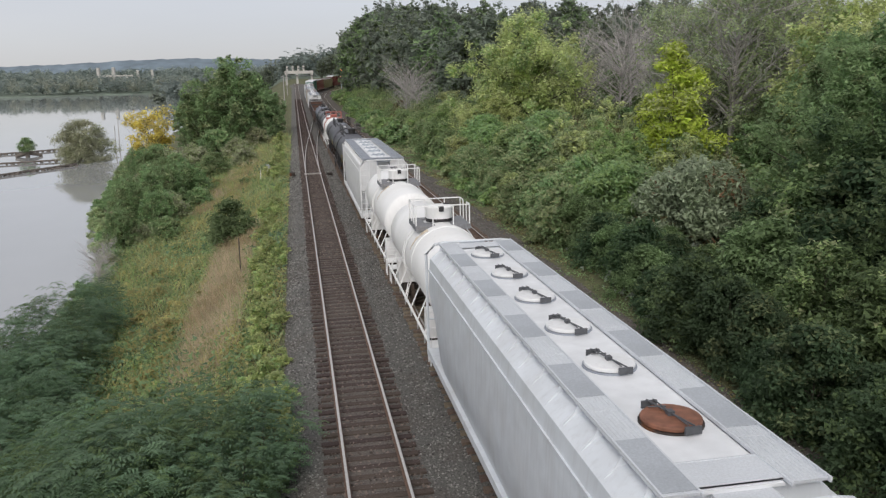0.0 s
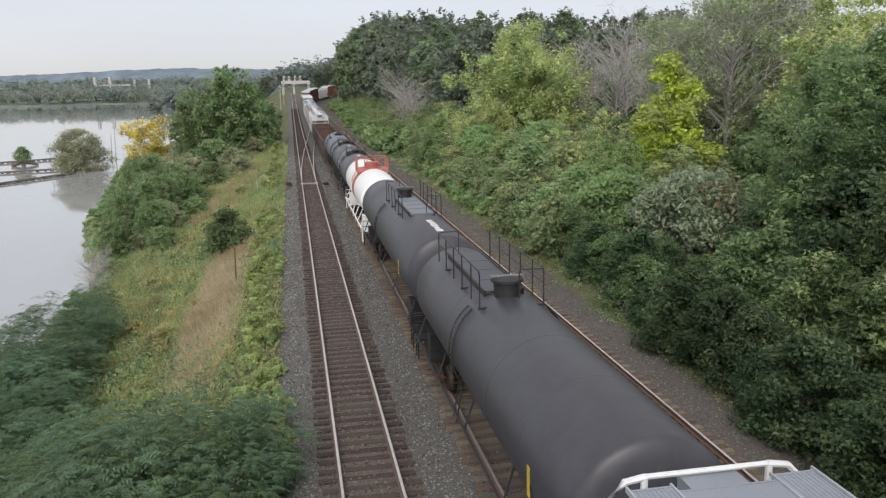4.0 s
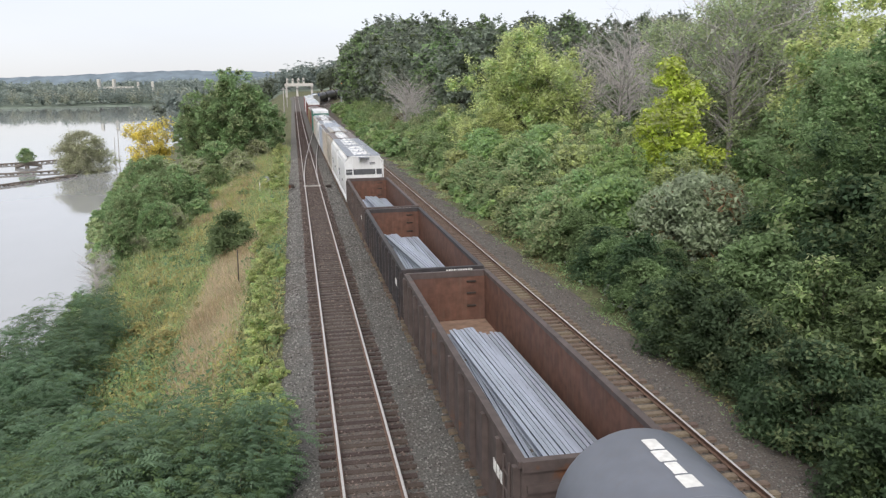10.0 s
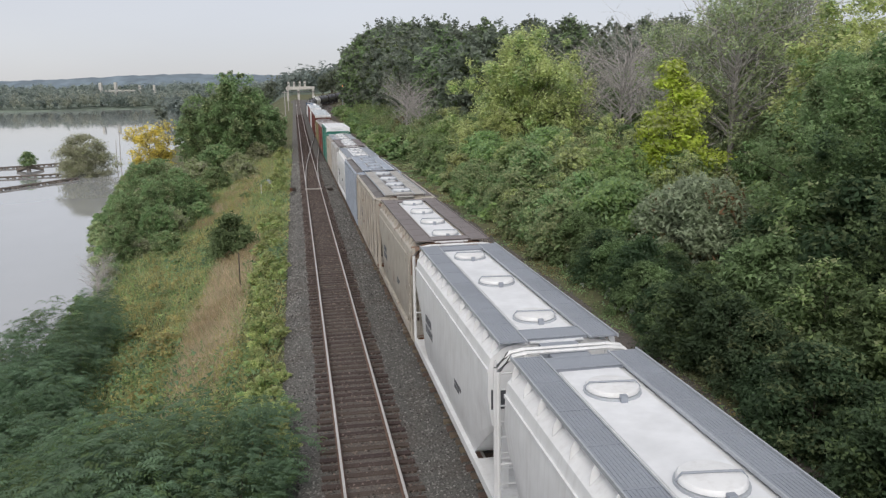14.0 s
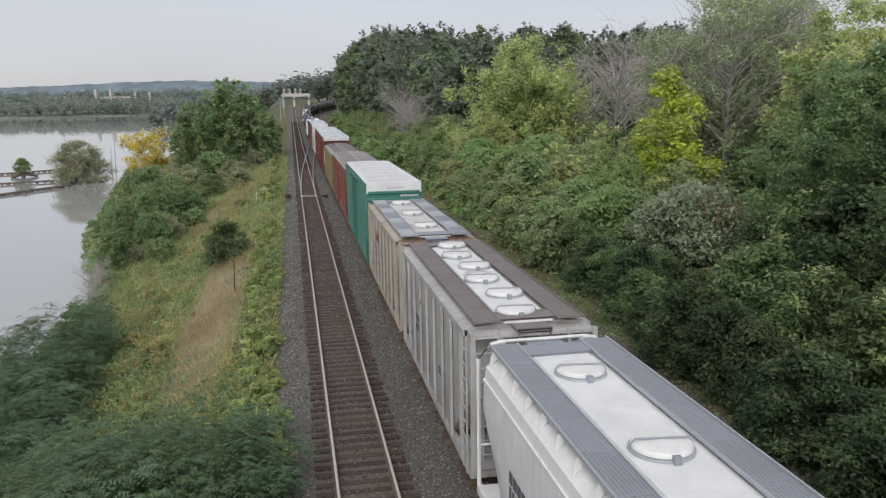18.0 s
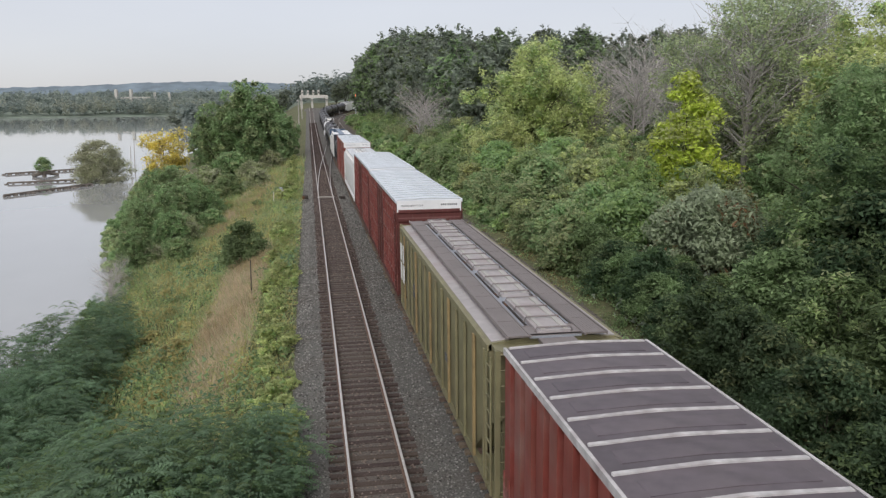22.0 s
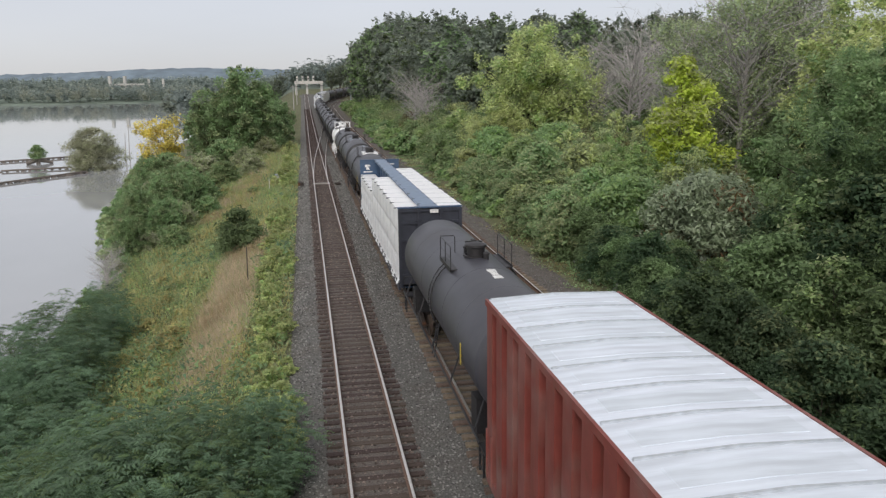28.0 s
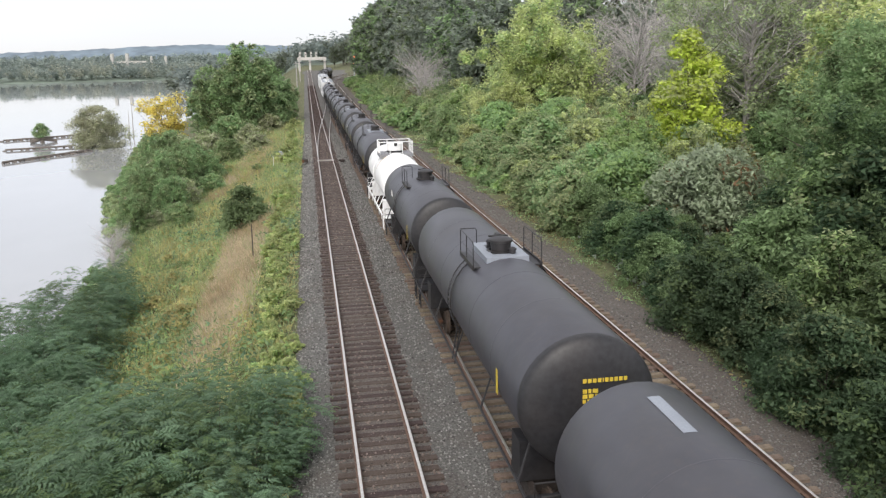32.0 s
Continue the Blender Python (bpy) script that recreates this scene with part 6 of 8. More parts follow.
for k in range(9):
    again(563.1 + 17.0 * k, 580.0 + 17.0 * k, black_tank if k % 2 else yellow_tank)
again(716.2, 729.3, cement)
again(729.4, 742.4, cement)
again(742.5, 759.4, black_tank)
again(759.5, 772.5, cement)
again(772.6, 785.6, cement)
for k in range(4):
    again(785.7 + 17.0 * k, 802.6 + 17.0 * k, black_tank)


def travelled(t):
    """How far the train has come since the start: it gathers speed slowly."""
    return 14.95 * t + 0.025 * t * t


def car_pose(u, half, t):
    """Where a car stands: on the line between its two trucks."""
    s = u - travelled(t)
    g = max(2.0, half - 2.2)
    ax, ay, _ = route(s - g, TRACKS[1])
    bx, by, _ = route(s + g, TRACKS[1])
    az, bz = bed_z(ay), bed_z(by)
    yaw = math.degrees(math.atan2(-(bx - ax), by - ay))
    pitch = math.degrees(math.atan2(bz - az, math.hypot(bx - ax, by - ay)))
    return pose((ax + bx) / 2, (ay + by) / 2, (az + bz) / 2, pitch, 0, yaw)


def motions():
    """The train rolls towards and under the bridge."""
    for u, half, car, cargo in TRAIN:
        poses = [(t, car_pose(u, half, t)) for t in range(0, 33)]
        walk(car, poses)
        for item, place in cargo:
            walk(item, [(t, m @ place) for t, m in poses])


# ---- vegetation: prototypes ----
def leaf_cloud(blobs, count, size, rng, long=1.7, up=0.9, fill=0.5, droop=0.0):
    """Leaves strewn through a heap of soft clumps: arrays of points and faces."""
    blobs = np.asarray(blobs, float)
    area = blobs[:, 3] * blobs[:, 4] + blobs[:, 3] * blobs[:, 5] + blobs[:, 4] * blobs[:, 5]
    b = blobs[rng.choice(len(blobs), size=count, p=area / area.sum())]
    d = np.clip(rng.normal(size=(count, 3)), -2.1, 2.1) * fill
    c = b[:, :3] + d * b[:, 3:6]
    n = d * 0.5 + rng.normal(size=d.shape) * 0.5 + np.array([0, 0, up])
    n /= np.linalg.norm(n, axis=1)[:, None]
    t = np.cross(n, rng.normal(size=n.shape))
    t[:, 2] -= droop
    t /= np.linalg.norm(t, axis=1)[:, None]
    s = np.cross(n, t)
    k = size * rng.uniform(0.6, 1.35, count)[:, None]
    v = np.stack([c - t * k * long / 2 + s * k * 0.5, c + t * k * long / 2, c - t * k * long / 2 - s * k * 0.5], 1).reshape(-1, 3)
    return v, np.arange(len(v)).reshape(-1, 3)


def frond_cloud(blobs, count, size, rng, pairs=5):
    """Feathered leaves: fronds that arch outward and hang, with pairs of narrow leaflets."""
    blobs = np.asarray(blobs, float)
    m = count // (2 * pairs)
    area = blobs[:, 3] * blobs[:, 4]
    b = blobs[rng.choice(len(blobs), size=m, p=area / area.sum())]
    d = np.clip(rng.normal(size=(m, 3)), -2, 2) * 0.5
    root = b[:, :3] + d * b[:, 3:6]
    a = np.arctan2(d[:, 1] + b[:, 1] * 0.4, d[:, 0] + b[:, 0] * 0.4) + rng.normal(size=m) * 0.7
    out = np.stack([np.cos(a), np.sin(a), np.zeros(m)], 1)
    side = np.stack([-np.sin(a), np.cos(a), np.zeros(m)], 1)
    length = (size * pairs * 0.75 * rng.uniform(0.7, 1.3, m))[:, None]
    lift, hang = rng.uniform(0.1, 0.5, m)[:, None], rng.uniform(0.35, 0.8, m)[:, None]
    tris = []
    z = np.array([0, 0, 1.0])
    for i in range(pairs):
        f = (i + 0.6) / pairs
        c = root + out * length * f + z * length * (lift * f - hang * f * f)
        w = size * 1.25 * (1.1 - 0.5 * f)
        for q in (-1, 1):
            tip = c + side * q * w + out * w * 0.35 - z * w * rng.uniform(0.1, 0.5, m)[:, None]
            tris.append(np.stack([c - out * size * 0.28, c + out * size * 0.34, tip], 1))
    v = np.concatenate(tris).reshape(-1, 3)
    return v, np.arange(len(v)).reshape(-1, 3)


def crown_blobs(height, radius, low, clumps, rng, shape="round"):
    """Flat sprays that make up a crown between a low point and the top."""
    out = []
    if shape == "lobed":
        # a leading lobe carries the top, lesser ones crowd round it
        for i in range(11):
            a, q = rng.uniform(0, math.tau), 0.12 if i == 0 else math.sqrt(rng.uniform(0.06, 0.55))
            hh = height * 0.91 if i == 0 else height * rng.uniform(0.76, 0.98) * (1.08 - 0.36 * q)
            for b in crown_blobs(hh, radius * rng.uniform(0.44, 0.62), low * rng.uniform(1, 2.0), clumps / (5.0 if i == 0 else 9.0), rng, "round"):
                out.append((b[0] + radius * q * math.cos(a), b[1] + radius * q * math.sin(a), *b[2:5], b[5] * 1.35))
        order = rng.permutation(len(out))
        return [out[i] for i in order]
    for _ in range(int(clumps * 3.2)):
        f = rng.uniform(0, 1)
        a = rng.uniform(0, math.tau)
        z = low + (height - low) * f
        wide = {"round": math.sin(math.pi * (0.12 + 0.80 * f)) ** 0.7, "cone": (1.03 - f) ** 0.8 * (0.78 + 0.3 * math.sin(2.2 * a + 9 * f)), "vase": 0.45 + 0.75 * f * (1.25 - f) * 1.6, "dome": math.sqrt(max(0.02, 1 - f * f))}[shape]
        rr = radius * wide * math.sqrt(rng.uniform(0.1, 1.0)) * (0.92 + 0.12 * math.sin(3 * a + 5 * f))
        k = radius * rng.uniform(0.12, 0.27) * (0.7 if shape == "cone" else 1.0) * (0.65 + 0.5 * wide)
        out.append((rr * math.cos(a), rr * math.sin(a), min(z, height - k * 0.4), k, k, k * rng.uniform(0.5, 0.85)))
    return out


def tree(name, label, category, height, radius, low, clumps, leaves_n, size, mats, seed, shape="round", trunk=0.02, bark="bark", bare=0.0, droop=0.0, long=1.7, group="", fill=0.5, fronds=False, limb=0.55):
    """A plant with a tapered trunk, limbs and a crown of many leaves; the crown may carry several kinds of leaf."""
    rng = np.random.default_rng(seed)
    ob = thing(name, label, category, group)
    wood = Shape()
    blobs = crown_blobs(height, radius, low, clumps, rng, shape)
    lean = rng.uniform(-0.04, 0.04, 2) * height
    r0 = max(0.03, height * trunk)
    steps = 6
    rise_to = 0.55 if shape == "lobed" else 0.86
    stem = [(lean[0] * (i / steps) ** 2, lean[1] * (i / steps) ** 2, -0.3 + height * rise_to * i / steps) for i in range(steps + 1)]
    wood.tube(stem, [r0 * (1 - 0.85 * i / steps) for i in range(steps + 1)], 6)
    for q in blobs[: max(7, int(clumps * 0.45))]:
        f = min(0.8, max(0.12, (q[2] - 0.35 * radius) / height))
        base = Vector((lean[0] * f * f, lean[1] * f * f, height * f * rise_to))
        tip = Vector(q[:3])
        mid = base.lerp(tip, 0.5) + Vector((0, 0, 0.08 * radius))
        w = r0 * (1 - f) * limb
        wood.tube([base, mid, tip], [w, w * 0.6, w * 0.2], 4, False)
    part("trunk", wood, M[bark], ob, smooth=60)
    if leaves_n:
        share = len(mats)
        vs, fs, ix, at = [], [], [], 0
        for k, (mat, part_of) in enumerate(mats):
            sub = blobs if share == 1 else [q for i, q in enumerate(blobs) if (i * 7 + 3) % 10 < 10 * part_of or len(blobs) < 3] if k else blobs
            v, f = frond_cloud(sub, int(leaves_n * part_of), size, rng) if fronds else leaf_cloud(sub, int(leaves_n * part_of), size, rng, long, droop=droop, fill=fill)
            vs.append(v), fs.append(f + at), ix.append(np.full(len(f), k))
            at += len(v)
        me = array_mesh("crown", np.concatenate(vs), np.concatenate(fs), [M[m] for m, _ in mats], np.concatenate(ix))
        part("crown", me, None, ob)
    if bare:
        twigs = Shape()
        for _ in range(int(bare)):
            a, z = rng.uniform(0, math.tau), height * rng.uniform(0.25, 0.85)
            ln = radius * rng.uniform(0.5, 1.15)
            p0 = Vector((lean[0] * (z / height) ** 2, lean[1] * (z / height) ** 2, z * 0.9))
            p1 = p0 + Vector((math.cos(a) * ln * 0.5, math.sin(a) * ln * 0.5, ln * rng.uniform(0.2, 0.6)))
            p2 = p1 + Vector((math.cos(a + rng.uniform(-0.5, 0.5)) * ln * 0.6, math.sin(a + 0.3) * ln * 0.6, ln * rng.uniform(0.1, 0.6)))
            w = r0 * 0.3
            twigs.tube([p0, p1, p2], [w, w * 0.6, w * 0.15], 4, False)
            for _ in range(4):
                q = p1.lerp(p2, rng.uniform(0, 1))
                e = q + Vector(rng.uniform(-1, 1, 3)) * ln * 0.3 + Vector((0, 0, ln * 0.15))
                twigs.tube([q, e], [w * 0.3, w * 0.1], 3, False)
        tagged(part("branchwork", twigs, M[bark], ob, "bare grey branches"), kind="stuff")
    return ob


PLANTS = {}


def proto(key, *args, **kw):
    PLANTS[key] = [tree(*args, **kw), False]


def plant(key, x, y, scale=1.0, turn=0.0, sink=0.0, label=""):
    """Sets the prototype down the first time, and copies of it after that."""
    z = float(ground(x, y)) - sink
    m = pose(x, y, z, 0, 0, turn) @ Matrix.Diagonal((scale, scale, scale, 1))
    first, used = PLANTS[key]
    if used:
        first = copy_thing(first, Matrix())
    PLANTS[key][1] = True
    first.matrix_basis = m
    if label:
        tagged(first, label)
    return first


# shrubs of the trackside thicket
for k, (mats, label) in enumerate([((("hedge", 0.85), ("hedge_b", 0.3)), "dense dark green shrub at the edge of the tracks"), ((("hedge", 0.8), ("dark", 0.3)), "dark shrub with lighter young leaves"),
                                   ((("hedge_b", 0.55), ("mid", 0.5)), "fresh green shrub in the trackside thicket"), ((("hedge_b", 0.7), ("fresh", 0.22), ("olive", 0.08)), "green shrub with yellowing leaves")]):
    proto("shrub%d" % k, "shrub", label, "shrub", 3.2, 1.9, 0.3, 34, 11500, 0.092, mats, 10 + k, "dome", 0.014, group="trackside thicket")
for k, (mats, label) in enumerate([((("mid", 0.55), ("fresh", 0.6)), "fresh green shrub farther along the tracks"), ((("mid", 0.5), ("olive", 0.6)), "green shrub with olive leaves farther along"), ((("olive", 0.6), ("lime", 0.45)), "yellowing shrub farther along the tracks")]):
    proto("scrub%d" % k, "shrub", label, "shrub", 3.2, 1.9, 0.3, 34, 7600, 0.12, mats, 20 + k, "dome", 0.014, group="trackside thicket")
for k, (mats, label) in enumerate([((("hedge_b", 0.7), ("hedge", 0.35)), "tall dark leafy tree over the thicket"), ((("mid", 0.75), ("hedge_b", 0.2), ("olive", 0.2)), "tall leafy tree with yellowing top leaves")]):
    proto("near_tree%d" % k, "tree", label, "tree", 12.0, 4.4, 0.8, 70, 33000, 0.132, mats, 37 + k, "lobed", 0.014, group="hillside trees")
for k, (mats, label) in enumerate([((("mid", 0.8), ("dark", 0.4)), "leafy green tree above the thicket"), ((("dark", 0.8), ("mid", 0.4)), "dark green broadleaf tree"), ((("olive", 0.8), ("lime", 0.35)), "olive broadleaf tree turning yellow")]):
    proto("tree%d" % k, "tree", label, "tree", 9.0, 3.4, 1.0, 40, 6000, 0.25, mats, 30 + k, "round", 0.016, group="hillside trees")
for k in range(2):
    proto("forest%d" % k, "tree", "tall dark forest tree on the hill", "tree", 18.0, 5.6, 3.0, 80, 6200, 0.46, (("forest", 0.85), ("dark", 0.3)), 40 + k, "lobed", 0.014, group="forest")
proto("edge", "tree", "rounded green tree at the edge of the forest", "tree", 18.0, 5.6, 2.0, 80, 6500, 0.44, (("mid", 0.55), ("forest", 0.6)), 45, "lobed", 0.014, group="forest")
proto("lime", "tree", "large light green locust tree with thinning leaves", "tree", 17.0, 8.0, 1.0, 96, 46000, 0.215, (("lime", 0.75), ("fresh", 0.15), ("olive", 0.3)), 51, "lobed", 0.016, long=1.6)
proto("yellow_green", "tree", "bright yellow-green young tree in autumn colour", "tree", 10.6, 5.4, 0.8, 44, 14500, 0.19, (("yellow_green", 0.85), ("lime", 0.4)), 52, "cone", 0.012, bare=6)
proto("sumac", "shrub", "dome of grey-green sumac with a reddish tuft", "shrub", 3.9, 2.9, 0.6, 44, 15000, 0.115, (("sumac", 1.0), ("russet", 0.05)), 53, "dome", 0.012, long=2.4, droop=0.3)
proto("gold", "tree", "golden yellow autumn tree on the shore", "tree", 9.5, 4.1, 1.2, 30, 5600, 0.23, (("gold", 1.0), ("weed", 0.14)), 54, "vase", 0.016, bare=14, limb=0.8)
proto("shore0", "tree", "leafy green tree on the lake shore", "tree", 15.0, 5.6, 0.6, 70, 18000, 0.25, (("mid", 0.65), ("dark", 0.3), ("olive", 0.22)), 57, "lobed", 0.014, group="shore trees")
proto("willow", "shrub", "grey-green willow standing in the lake", "shrub", 7.6, 5.2, 0.2, 60, 24000, 0.17, (("willow", 1.0), ("olive", 0.12)), 56, "dome", 0.01)
proto("bank0", "shrub", "green scrub on the embankment slope", "shrub", 3.0, 2.0, 0.2, 30, 6000, 0.14, (("mid", 0.8), ("olive", 0.35)), 57, "dome", 0.012, group="embankment scrub")
proto("bank2", "shrub", "grey-olive scrub with thinning leaves on the slope", "shrub", 3.0, 2.0, 0.2, 30, 5500, 0.14, (("olive", 0.6), ("willow", 0.6)), 67, "dome", 0.012, group="embankment scrub", bare=5)
proto("bank1", "shrub", "fresh yellow-green sapling beside the ballast", "shrub", 2.1, 1.05, 0.2, 14, 2600, 0.105, (("fresh", 0.35), ("lime", 0.8)), 58, "dome", 0.012, group="embankment scrub")
for k, (mats, label) in enumerate([((("blue", 0.9), ("hedge_b", 0.2)), "young tree-of-heaven with long feathered leaves"), ((("hedge_b", 0.5), ("blue", 0.6)), "bushy young tree with drooping feathered leaves")]):
    proto("heaven%d" % k, "tree", label, "tree", 4.6, 2.4, 0.5, 40, 7400, 0.15, mats, 59 + 10 * k, "vase", 0.011, group="embankment trees", fronds=True)
proto("sapling0", "tree", "slender fresh green sapling above the thicket", "tree", 6.0, 2.2, 0.4, 44, 6500, 0.14, (("fresh", 0.8), ("mid", 0.3)), 91, "lobed", 0.012, group="saplings")
proto("sapling1", "tree", "thin olive sapling turning yellow", "tree", 6.0, 2.4, 0.4, 40, 5200, 0.14, (("olive", 0.7), ("lime", 0.35)), 92, "lobed", 0.012, group="saplings", bare=8)
proto("sapling2", "tree", "ragged brownish sapling losing its leaves", "tree", 5.0, 2.2, 0.4, 36, 3600, 0.14, (("olive", 0.6), ("brown_weed", 0.35)), 93, "lobed", 0.012, group="saplings", bare=14)
proto("juniper", "shrub", "small dark juniper bush on the dry bank", "shrub", 2.5, 1.5, 0.1, 24, 6500, 0.1, (("conifer", 1.0),), 60, "dome", 0.012, long=2.2)
proto("bare", "tree", "tall half-bare tree with pale grey limbs", "tree", 15.0, 4.4, 3.0, 40, 6200, 0.17, (("olive", 0.75), ("sumac", 0.4)), 61, "vase", 0.017, bark="bark_grey", bare=80, group="half-bare trees", limb=0.75)
proto("dead", "tree", "dead grey tree with a tangle of bare branches", "tree", 11.0, 4.2, 3.0, 16, 0, 0.2, (), 62, "vase", 0.012, bark="bark_grey", bare=75, group="dead trees")
proto("russet", "shrub", "shrub with a few rust-coloured leaves", "shrub", 4.0, 2.0, 0.6, 18, 3000, 0.16, (("russet", 0.5), ("olive", 0.6)), 63, "dome", 0.012, bare=10)


def brush(name, label, spots, leaves_n, size, mats, seed, category="brush"):
    """Scrub that nobody could count, as one mesh; spots are x, y, radius, height."""
    g = np.random.default_rng(seed)
    vs, ix = [], []
    for x, y, r, h in spots:
        z = float(ground(x, y)) - 0.2
        blobs = []
        for _ in range(12):
            f, a, q = g.uniform(0.1, 1), g.uniform(0, math.tau), math.sqrt(g.uniform(0, 1))
            w = math.sqrt(1 - 0.85 * f * f)
            k = r * g.uniform(0.25, 0.4)
            blobs.append((x + r * w * q * math.cos(a), y + r * w * q * math.sin(a), z + h * f, k, k, h * g.uniform(0.12, 0.22)))
        v, f = leaf_cloud(blobs, leaves_n, size, g)
        vs.append(v)
        main = g.integers(0, len(mats))
        ix.append(np.where(g.uniform(size=len(f)) < 0.7, main, g.integers(0, len(mats), len(f))))
    v = np.concatenate(vs)
    return tagged(new(name, array_mesh(name, v, np.arange(len(v)).reshape(-1, 3), [M[m] for m in mats], np.concatenate(ix))), label, category, kind="stuff")


# ---- right-hand side: thicket, trees and hill ----
rng = random.Random(5)


def hedge_line(y):
    return float(np.interp(y, (0, 18, 36, 60, 121, 200, 300), (14.2, 14.5, 16.0, 16.6, 18.2, 19.2, 21.3)))


def clear_of_signal(x, y):
    return not (300 < y < 420 and x < 23 + (y - 300) * 0.22)


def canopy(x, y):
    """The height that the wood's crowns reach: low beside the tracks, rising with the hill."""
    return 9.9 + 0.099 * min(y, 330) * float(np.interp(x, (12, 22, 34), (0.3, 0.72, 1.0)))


def thicket(x, y, scale, kinds):
    """A shrub of the thicket: fine leaves near the bridge, coarse ones farther off."""
    key = "shrub%d" % rng.choice(kinds) if y < 46 else "scrub%d" % rng.choice((0, 0, 1, 1) if y < 60 else (0, 1, 1, 2))
    plant(key, x, y, scale, rng.uniform(0, 360), 0.25)


brush_spots = []
y = 6.0
while y < 300:
    big = 0.85 + 0.0035 * y
    x = hedge_line(y) + rng.uniform(-0.5, 0.6)
    k = big * rng.uniform(0.75, 1.15)
    if y < 92:
        thicket(x, y, k, (0, 0, 1, 1, 2) if y < 27 else (0, 1, 2, 2, 3))
    else:
        brush_spots.append((x, y, 1.9 * k, 3.0 * k))
    y += rng.uniform(1.7, 2.5) * big
y = 7.0
while y < 296:
    x = hedge_line(y) + rng.uniform(2.6, 3.8)
    low = 31 < y < 46
    big = (0.42 if low else 1.0 if y < 62 else 1.3) + 0.0035 * y
    k = big * rng.uniform(0.85, 1.25)
    if y < 92:
        thicket(x, y, k, (1, 2, 2, 3))
    else:
        brush_spots.append((x, y, 1.9 * k, 3.0 * k))
    y += rng.uniform(2.4, 3.4) * max(0.8, big)
y = 8.0
while y < 150:
    x = hedge_line(y) + rng.uniform(6.0, 8.5)
    feature = 33 < y < 62
    if not 37 < y < 47.5:
        k = (1.15 if feature else 1.7) * rng.uniform(0.85, 1.2)
        if y < 80:
            thicket(x, y, k, (1, 2, 2, 3))
        else:
            brush_spots.append((x, y, 1.9 * k, 3.0 * k))
    y += rng.uniform(3.0, 4.2)
for k in range(18):
    brush_spots.append((rng.uniform(29, 62), rng.uniform(50, 100), rng.uniform(2.2, 3.6), rng.uniform(3, 5.5)))
brush("brush", "mixed green and yellowing brush along the wooded edge", brush_spots, 1900, 0.215, ("mid", "olive", "fresh", "mid"), 78)
bend_spots = [(float(np.interp(y, (150, 300), (14.6, 15.4))) + rng.uniform(0, 4.5), y, rng.uniform(1.6, 2.8), rng.uniform(1.6, 3.6)) for y in np.arange(120, 318, 2.4)]
bend_spots += [(hedge_line(y) + rng.uniform(-1.9, -0.6), y, rng.uniform(0.6, 1.3), rng.uniform(0.5, 1.3)) for y in np.arange(58, 142, 1.9)]
bend_spots += [(21.5 + 0.9 * k + rng.uniform(-0.6, 0.6), 296 + 2.2 * k, 3.2, rng.uniform(4.5, 6.0)) for k in range(24)]
brush("brush", "dark green brush crowding the track before the bend", bend_spots, 900, 0.36, ("mid", "fresh", "olive"), 79)

plant("sumac", 22.8, 43.3, 1.28, 40, 0.3)
for x, y, s, k in ((19.6, 54.0, 0.78, 0), (21.8, 57.0, 0.95, 0), (20.2, 61.0, 0.7, 1), (24.6, 58.0, 1.0, 0), (23.2, 63.0, 0.9, 1), (26.0, 66.0, 1.0, 0), (20.8, 67.0, 0.85, 2), (24.0, 71.0, 1.1, 1), (28.4, 70.0, 1.15, 2), (21.6, 74.0, 0.9, 0), (25.8, 77.0, 1.15, 1),
                   (30.6, 76.0, 1.3, 1), (22.4, 82.0, 1.0, 1), (28.6, 82.0, 1.2, 2), (21.0, 88.0, 0.9, 0), (20.6, 97.0, 1.0, 1), (21.6, 104.0, 1.2, 1), (20.4, 112.0, 1.1, 0), (33.2, 70.0, 1.2, 0), (27.2, 54.0, 0.95, 1), (31.6, 57.0, 0.8, 2), (19.0, 47.0, 0.6, 0)):
    plant("sapling%d" % k, x, y, s, rng.uniform(0, 360), 0.2)
plant("yellow_green", 29.6, 60.5, 1.06, 10)
plant("lime", 26.8, 96.0, 1.03, 100)
plant("lime", 42.0, 55.0, 0.95, 40, label="light green locust tree rising above the wood")
plant("lime", 22.6, 91.0, 0.5, 300, label="small light green locust tree at the edge of the wood")
plant("lime", 30.0, 106.0, 0.72, 200, label="light green locust tree with thinning leaves")
for x, y, s, r, k in ((27.6, 37.0, 1.0, 70, 1), (32.8, 42.5, 1.02, 130, 1), (25.6, 32.0, 0.85, 0, 0), (37.0, 47.0, 1.05, 250, 1), (31.5, 37.0, 1.15, 310, 1), (22.5, 24.0, 0.75, 200, 0), (21.0, 15.0, 0.7, 20, 0), (28.5, 27.0, 1.0, 95, 0)):
    plant("near_tree%d" % k, x, y, s, r)
for x, y, s, r in ((24.0, 64.0, 0.55, 0), (27.5, 72.0, 0.6, 90), (22.5, 80.0, 0.5, 30), (33.0, 66.0, 0.55, 60), (36.5, 72.0, 0.7, 180), (21.5, 112.0, 0.7, 200), (23.0, 122.0, 0.8, 40), (21.0, 92.0, 0.45, 280), (25.5, 84.0, 0.45, 10), (31.0, 82.0, 0.55, 75)):
    plant(rng.choice(("tree0", "tree2", "tree2")), x, y, s, r)
